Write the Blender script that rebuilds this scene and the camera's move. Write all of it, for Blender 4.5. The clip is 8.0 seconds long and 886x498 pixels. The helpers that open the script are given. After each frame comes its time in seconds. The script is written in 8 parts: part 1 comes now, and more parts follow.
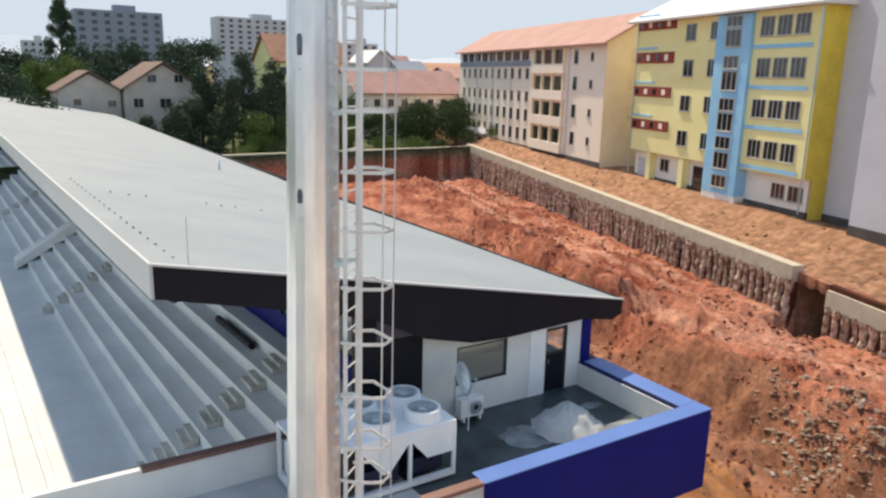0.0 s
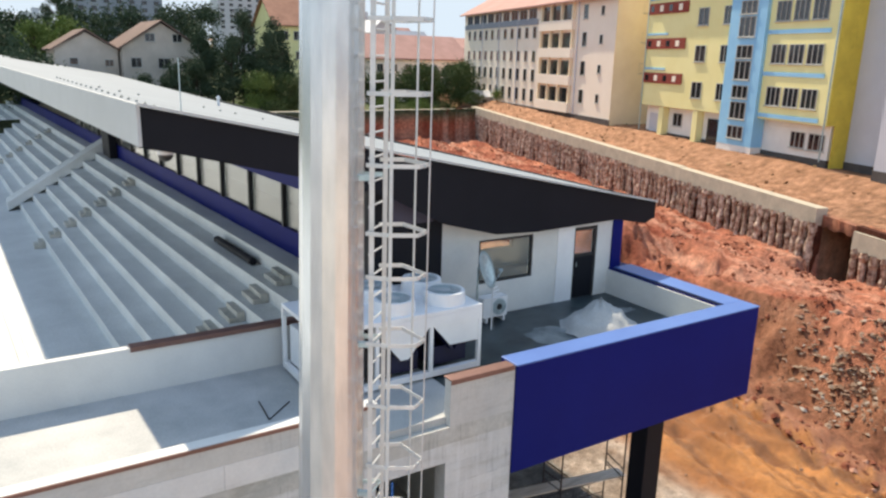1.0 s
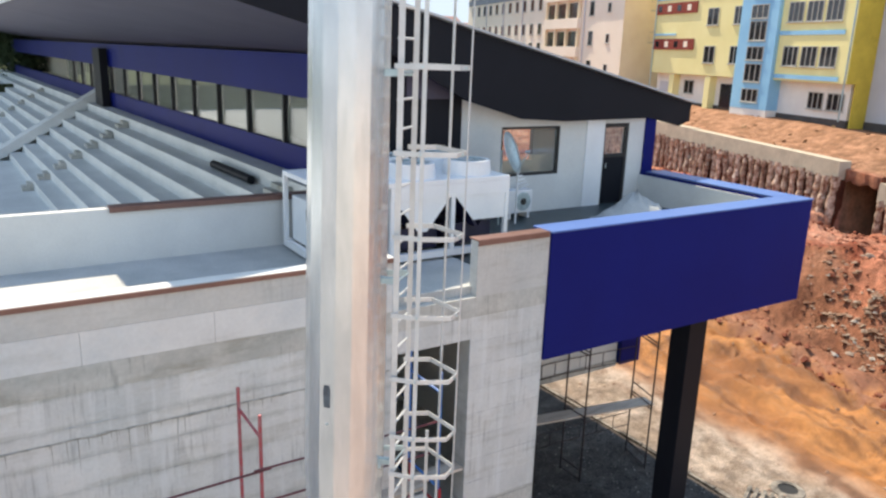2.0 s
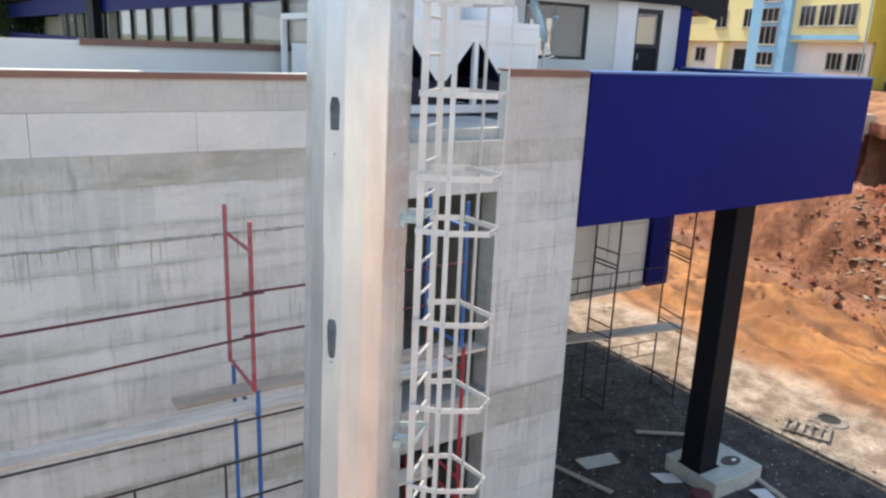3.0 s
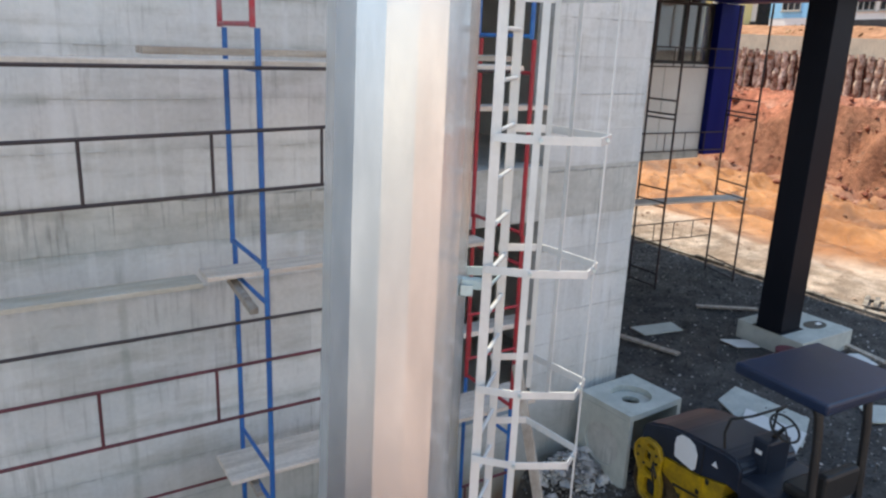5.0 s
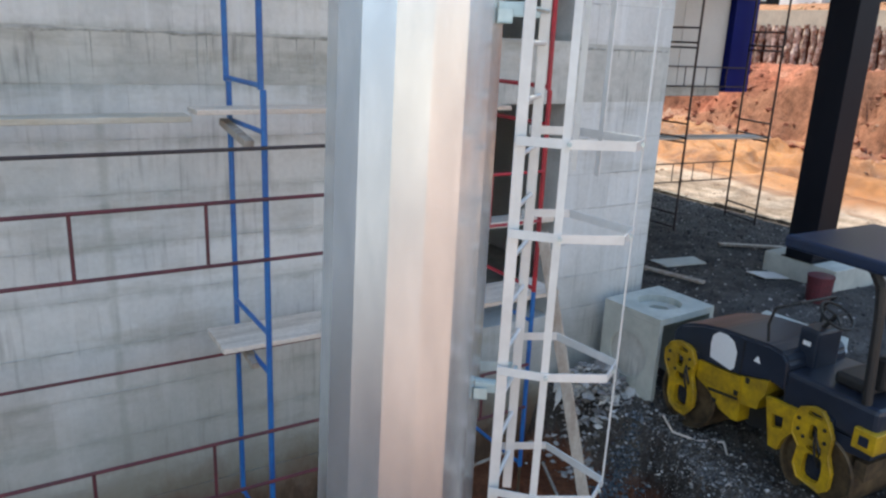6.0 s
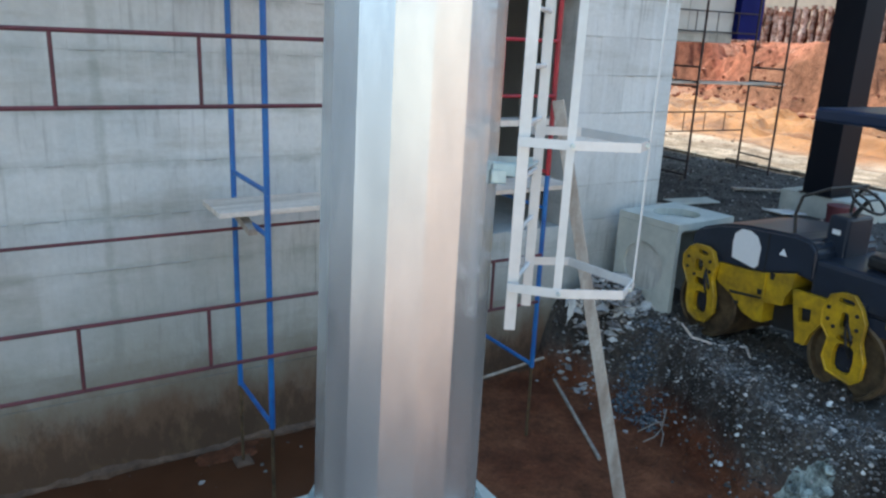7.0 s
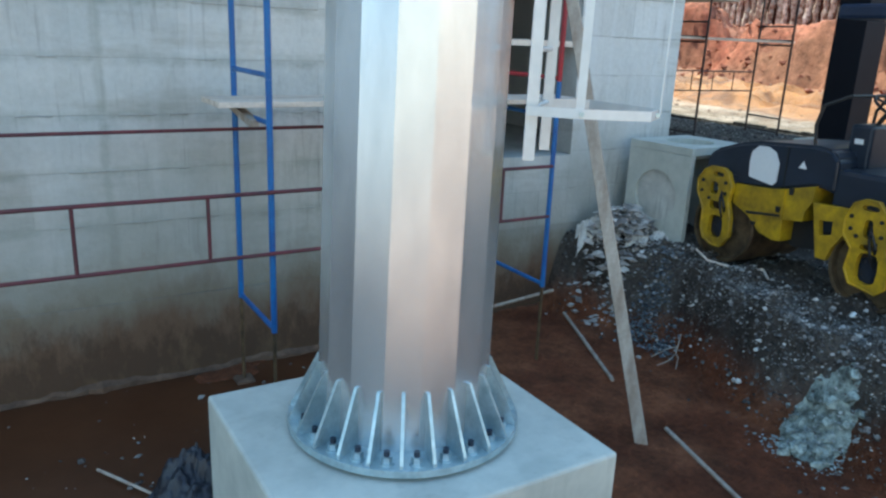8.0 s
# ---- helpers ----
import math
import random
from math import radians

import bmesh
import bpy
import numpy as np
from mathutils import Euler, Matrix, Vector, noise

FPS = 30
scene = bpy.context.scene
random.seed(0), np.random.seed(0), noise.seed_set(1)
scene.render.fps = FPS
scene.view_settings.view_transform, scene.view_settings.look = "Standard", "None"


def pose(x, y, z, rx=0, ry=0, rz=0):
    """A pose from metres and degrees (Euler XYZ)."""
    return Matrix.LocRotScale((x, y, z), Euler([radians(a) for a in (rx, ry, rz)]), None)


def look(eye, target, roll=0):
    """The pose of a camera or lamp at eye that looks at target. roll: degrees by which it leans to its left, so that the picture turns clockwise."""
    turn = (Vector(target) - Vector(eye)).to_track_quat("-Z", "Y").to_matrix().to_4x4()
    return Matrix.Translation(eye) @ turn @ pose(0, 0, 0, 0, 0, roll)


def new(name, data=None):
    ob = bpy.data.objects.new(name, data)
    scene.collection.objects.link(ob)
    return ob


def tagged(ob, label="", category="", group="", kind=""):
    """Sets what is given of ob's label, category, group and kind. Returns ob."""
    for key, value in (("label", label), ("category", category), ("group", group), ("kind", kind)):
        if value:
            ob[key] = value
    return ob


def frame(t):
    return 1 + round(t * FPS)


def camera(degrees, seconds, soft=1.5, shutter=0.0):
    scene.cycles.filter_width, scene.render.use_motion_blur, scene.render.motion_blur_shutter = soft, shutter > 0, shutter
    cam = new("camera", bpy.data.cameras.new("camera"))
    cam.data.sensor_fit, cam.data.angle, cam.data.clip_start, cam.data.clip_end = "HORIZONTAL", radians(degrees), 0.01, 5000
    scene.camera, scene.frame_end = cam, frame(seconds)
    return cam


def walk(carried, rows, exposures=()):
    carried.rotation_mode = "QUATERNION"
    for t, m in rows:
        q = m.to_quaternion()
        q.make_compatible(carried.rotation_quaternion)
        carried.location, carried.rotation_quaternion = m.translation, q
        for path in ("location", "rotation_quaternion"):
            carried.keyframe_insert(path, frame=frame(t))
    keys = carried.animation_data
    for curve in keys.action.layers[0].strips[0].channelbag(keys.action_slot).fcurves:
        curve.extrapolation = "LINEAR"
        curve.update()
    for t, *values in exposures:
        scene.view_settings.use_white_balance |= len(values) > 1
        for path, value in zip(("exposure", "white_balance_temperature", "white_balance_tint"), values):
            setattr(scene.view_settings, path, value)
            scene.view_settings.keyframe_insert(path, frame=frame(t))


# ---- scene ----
cam = camera(61.7, 8.0, soft=2.4)
# seconds, eye in metres, turn in degrees
PATH = [
    (0, -9.761, -13.163, 18.117, 76.89, -1.27, -32.28),
    (0.5, -9.591, -12.370, 16.471, 75.91, -1.43, -32.26),
    (1, -9.435, -11.719, 14.903, 75.50, -1.48, -32.18),
    (1.5, -9.282, -11.062, 13.297, 75.30, -1.66, -32.15),
    (3, -8.671, -9.283, 8.810, 74.65, -2.25, -32.01),
    (3.5, -8.517, -8.785, 7.599, 74.39, -2.39, -31.85),
    (4, -8.393, -8.361, 6.577, 74.32, -2.31, -31.73),
    (4.5, -8.296, -7.996, 5.631, 74.32, -2.07, -31.70),
    (6, -8.047, -7.273, 3.156, 73.96, -2.45, -31.34),
    (6.5, -8.031, -7.213, 2.455, 74.00, -2.45, -31.33),
    (7, -8.012, -7.208, 1.869, 73.98, -2.45, -31.11),
    (7.5, -8.004, -7.216, 1.377, 73.89, -2.38, -30.91),
    (8, -8.025, -7.183, 0.956, 73.80, -2.40, -31.00),
]
walk(cam, [(t, pose(*p)) for t, *p in PATH], exposures=[(0.0, 1.07, 8200, 12), (1.5, 1.38, 8000, 11), (3.0, 1.44, 7800, 11), (4.5, 1.56, 7700, 10), (6.0, 1.71, 7300, 8), (8.0, 1.88, 6550, -5)])

# ---- light ----
world = bpy.data.worlds.new("sky")
scene.world = world
world.use_nodes = True
wn = world.node_tree
sky = wn.nodes.new("ShaderNodeTexSky")
sky.sky_type = "NISHITA"
sky.sun_disc = False
sky.sun_elevation = radians(53.5)
sky.sun_rotation = radians(2)
sky.dust_density = 0.3
sky.altitude = 1200
sky.air_density = 1.0
sky.ozone_density = 1.5
# summer haze evens the glare round the sun
haze = wn.nodes.new("ShaderNodeMix")
haze.data_type = "RGBA"
haze.blend_type = "DARKEN"
haze.inputs["Factor"].default_value = 1.0
haze.inputs[7].default_value = (1.52, 2.02, 2.72, 1)
wn.links.new(sky.outputs[0], haze.inputs[6])
wn.links.new(haze.outputs[2], wn.nodes["Background"].inputs[0])
wn.nodes["Background"].inputs[1].default_value = 0.18
SUN_WAY = Vector((-0.07, -1.0, -1.36))
sun = new("sun", bpy.data.lights.new("sun", "SUN"))
sun.data.energy = 2.4
sun.data.angle = radians(0.6)
sun.data.color = (1.0, 0.95, 0.87)
sun.matrix_world = look((0, 40, 60), Vector((0, 40, 60)) + SUN_WAY)


# ---- materials ----
def material(name, colour, second=None, rough=0.8, metal=0.0, size=1.0, bump=0.2, fine=25.0, stretch=(1, 1, 1), vary=0.0, streak=0.0, spec=0.5, mix=0.5, smear=0.0, splash_and_dark=None, courses=None):
    """Base colour broken up at two scales, with relief; size in metres of the large patches."""
    m = bpy.data.materials.new(name)
    m.use_nodes = True
    t = m.node_tree
    N, L = t.nodes.new, t.links.new
    b = t.nodes["Principled BSDF"]
    b.inputs["Roughness"].default_value = rough
    b.inputs["Metallic"].default_value = metal
    b.inputs["Specular IOR Level"].default_value = spec
    geo = N("ShaderNodeNewGeometry")
    mp = N("ShaderNodeMapping")
    mp.inputs["Scale"].default_value = stretch
    L(geo.outputs["Position"], mp.inputs[0])
    big = N("ShaderNodeTexNoise")
    big.inputs["Scale"].default_value = 1.0 / size
    big.inputs["Detail"].default_value = 6
    big.inputs["Roughness"].default_value = 0.62
    small = N("ShaderNodeTexNoise")
    small.inputs["Scale"].default_value = fine
    small.inputs["Detail"].default_value = 4
    L(mp.outputs[0], big.inputs[0])
    L(geo.outputs["Position"], small.inputs[0])
    second = second or tuple(c * 0.7 for c in colour)
    ramp = N("ShaderNodeValToRGB")
    ramp.color_ramp.elements[0].position, ramp.color_ramp.elements[1].position = 0.36, 0.64
    ramp.color_ramp.elements[0].color = (*second, 1)
    ramp.color_ramp.elements[1].color = (*colour, 1)
    L(big.outputs[0], ramp.inputs[0])
    hsv = N("ShaderNodeHueSaturation")
    L(ramp.outputs[0], hsv.inputs["Color"])
    ma = N("ShaderNodeMath")
    ma.operation = "MULTIPLY_ADD"
    L(small.outputs[0], ma.inputs[0])
    ma.inputs[1].default_value, ma.inputs[2].default_value = mix, 1 - mix / 2
    value = ma.outputs[0]
    if vary:
        oi = N("ShaderNodeObjectInfo")
        mv = N("ShaderNodeMath")
        mv.operation = "MULTIPLY_ADD"
        L(oi.outputs["Random"], mv.inputs[0])
        mv.inputs[1].default_value, mv.inputs[2].default_value = vary, 1 - vary / 2
        mm = N("ShaderNodeMath")
        mm.operation = "MULTIPLY"
        L(value, mm.inputs[0])
        L(mv.outputs[0], mm.inputs[1])
        value = mm.outputs[0]
    if streak:
        ms = N("ShaderNodeMapping")
        ms.inputs["Scale"].default_value = (17.0, 17.0, 1.5)
        L(geo.outputs["Position"], ms.inputs[0])
        st = N("ShaderNodeTexNoise")
        st.inputs["Scale"].default_value = 1.0
        st.inputs["Detail"].default_value = 5
        L(ms.outputs[0], st.inputs[0])
        sr = N("ShaderNodeMapRange")
        sr.inputs[1].default_value, sr.inputs[2].default_value = 0.54, 0.76
        sr.inputs[3].default_value, sr.inputs[4].default_value = 1.0, 1.0 - streak
        # drips gather in some stretches and are missing in others
        gather = N("ShaderNodeTexNoise")
        gather.inputs["Scale"].default_value, gather.inputs["Detail"].default_value = 0.9, 4
        L(geo.outputs["Position"], gather.inputs[0])
        gm = N("ShaderNodeMapRange")
        gm.inputs[1].default_value, gm.inputs[2].default_value = 0.40, 0.62
        gm.inputs[3].default_value, gm.inputs[4].default_value = -0.12, 0.05
        L(gather.outputs[0], gm.inputs[0])
        ga = N("ShaderNodeMath")
        ga.operation = "ADD"
        L(st.outputs[0], ga.inputs[0])
        L(gm.outputs[0], ga.inputs[1])
        L(ga.outputs[0], sr.inputs[0])
        mm = N("ShaderNodeMath")
        mm.operation = "MULTIPLY"
        L(value, mm.inputs[0])
        L(sr.outputs[0], mm.inputs[1])
        value = mm.outputs[0]
    L(value, hsv.inputs["Value"])
    colour_out = hsv.outputs[0]

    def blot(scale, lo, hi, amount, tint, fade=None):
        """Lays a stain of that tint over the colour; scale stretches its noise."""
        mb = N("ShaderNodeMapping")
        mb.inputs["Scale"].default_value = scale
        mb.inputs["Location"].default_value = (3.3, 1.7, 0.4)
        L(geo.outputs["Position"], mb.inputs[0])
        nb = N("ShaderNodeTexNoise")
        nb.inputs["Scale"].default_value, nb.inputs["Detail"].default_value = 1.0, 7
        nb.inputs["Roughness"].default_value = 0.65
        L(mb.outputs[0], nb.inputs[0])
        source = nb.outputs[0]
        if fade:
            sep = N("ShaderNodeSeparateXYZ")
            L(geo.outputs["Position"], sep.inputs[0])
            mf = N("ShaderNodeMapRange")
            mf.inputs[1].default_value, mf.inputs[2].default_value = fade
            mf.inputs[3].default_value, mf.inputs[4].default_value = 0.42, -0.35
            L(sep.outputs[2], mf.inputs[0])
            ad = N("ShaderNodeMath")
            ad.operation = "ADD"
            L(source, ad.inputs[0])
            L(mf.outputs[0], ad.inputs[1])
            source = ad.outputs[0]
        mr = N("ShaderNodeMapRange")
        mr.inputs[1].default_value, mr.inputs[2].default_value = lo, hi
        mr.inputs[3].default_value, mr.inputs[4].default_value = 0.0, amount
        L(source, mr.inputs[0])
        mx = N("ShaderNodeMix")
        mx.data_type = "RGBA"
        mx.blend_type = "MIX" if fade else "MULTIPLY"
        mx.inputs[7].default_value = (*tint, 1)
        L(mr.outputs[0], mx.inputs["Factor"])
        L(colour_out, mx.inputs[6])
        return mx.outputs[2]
    if smear:
        colour_out = blot((0.55, 0.55, 3.2), 0.52, 0.70, smear, (0.60, 0.57, 0.50))
        colour_out = blot((0.35, 0.35, 0.30), 0.45, 0.65, 0.7, (0.80, 0.88, 0.93))
    if courses:
        # mortar wiped over the bed joints in uneven bands, and one upright pour joint
        sep = N("ShaderNodeSeparateXYZ")
        L(geo.outputs["Position"], sep.inputs[0])

        def chain(op, source, value):
            node = N("ShaderNodeMath")
            node.operation = op
            L(source, node.inputs[0])
            node.inputs[1].default_value = value
            return node.outputs[0]

        def span(source, lo, hi, a, c):
            node = N("ShaderNodeMapRange")
            node.inputs[1].default_value, node.inputs[2].default_value = lo, hi
            node.inputs[3].default_value, node.inputs[4].default_value = a, c
            L(source, node.inputs[0])
            return node.outputs[0]

        def both(op, a, c):
            node = N("ShaderNodeMath")
            node.operation = op
            L(a, node.inputs[0])
            L(c, node.inputs[1])
            return node.outputs[0]
        patch = N("ShaderNodeTexNoise")
        patch.inputs["Scale"].default_value, patch.inputs["Detail"].default_value = 2.6, 6
        patch.inputs["Roughness"].default_value = 0.7
        L(geo.outputs["Position"], patch.inputs[0])
        wob = chain("MULTIPLY", chain("SUBTRACT", patch.outputs[0], 0.5), 0.10)
        off = chain("PINGPONG", chain("SUBTRACT", both("ADD", sep.outputs[2], wob), courses[0]), courses[1] / 2)
        bed = both("MULTIPLY", span(off, 0.015, 0.075, 1.0, 0.0), span(patch.outputs[0], 0.38, 0.60, 0.1, 1.0))
        bed = both("MULTIPLY", bed, span(sep.outputs[0], -3.4, -3.3, 1.0, 0.0))
        post = span(chain("ABSOLUTE", chain("ADD", both("ADD", sep.outputs[0], wob), 7.17), 0.0), 0.02, 0.06, 1.0, 0.0)
        post = both("MULTIPLY", post, span(sep.outputs[2], 2.3, 2.6, 0.8, 0.0))
        mj = N("ShaderNodeMix")
        mj.data_type, mj.blend_type = "RGBA", "MULTIPLY"
        mj.inputs[7].default_value = (0.76, 0.775, 0.755, 1)
        L(both("MAXIMUM", bed, post), mj.inputs["Factor"])
        L(colour_out, mj.inputs[6])
        colour_out = mj.outputs[2]
        # pale washes run down from the bands
        run = N("ShaderNodeMapping")
        run.inputs["Scale"].default_value = (6.0, 6.0, 0.45)
        L(geo.outputs["Position"], run.inputs[0])
        wash = N("ShaderNodeTexNoise")
        wash.inputs["Scale"].default_value, wash.inputs["Detail"].default_value = 1.0, 4
        L(run.outputs[0], wash.inputs[0])
        mw = N("ShaderNodeMix")
        mw.data_type = "RGBA"
        mw.inputs[7].default_value = (0.72, 0.735, 0.73, 1)
        L(span(wash.outputs[0], 0.52, 0.72, 0.0, 0.55), mw.inputs["Factor"])
        L(colour_out, mw.inputs[6])
        colour_out = mw.outputs[2]
    if splash_and_dark:
        # broad olive tone, stronger towards the wall foot; brown mud splashes follow
        colour_out = blot((0.9, 0.9, 0.7), 0.30, 0.85, 0.62, (0.25, 0.255, 0.215), (splash_and_dark[0] + 0.6, splash_and_dark[1] + 2.2))
        colour_out = blot((1.6, 1.6, 1.2), 0.30, 0.80, 0.65, (0.19, 0.165, 0.115), (splash_and_dark[0] + 0.35, splash_and_dark[1] + 0.25))
        colour_out = blot((2.2, 2.2, 1.1), 0.38, 0.80, 0.85, (0.135, 0.074, 0.042), splash_and_dark)
        colour_out = blot((9.0, 9.0, 4.0), 0.60, 0.80, 0.55, (0.050, 0.030, 0.020), (splash_and_dark[0] - 0.2, splash_and_dark[1] - 0.1))
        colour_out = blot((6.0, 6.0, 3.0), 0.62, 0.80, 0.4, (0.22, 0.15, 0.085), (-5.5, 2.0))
    L(colour_out, b.inputs["Base Color"])
    if bump:
        bp = N("ShaderNodeBump")
        bp.inputs["Strength"].default_value = bump
        bp.inputs["Distance"].default_value = 0.02
        L(small.outputs[0], bp.inputs["Height"])
        L(bp.outputs[0], b.inputs["Normal"])
    return m


def glass(name, tint=(0.84, 0.88, 0.86), rough=0.02):
    m = bpy.data.materials.new(name)
    m.use_nodes = True
    b = m.node_tree.nodes["Principled BSDF"]
    b.inputs["Base Color"].default_value = (*tint, 1)
    b.inputs["Transmission Weight"].default_value = 0.9
    b.inputs["Roughness"].default_value = rough
    return m


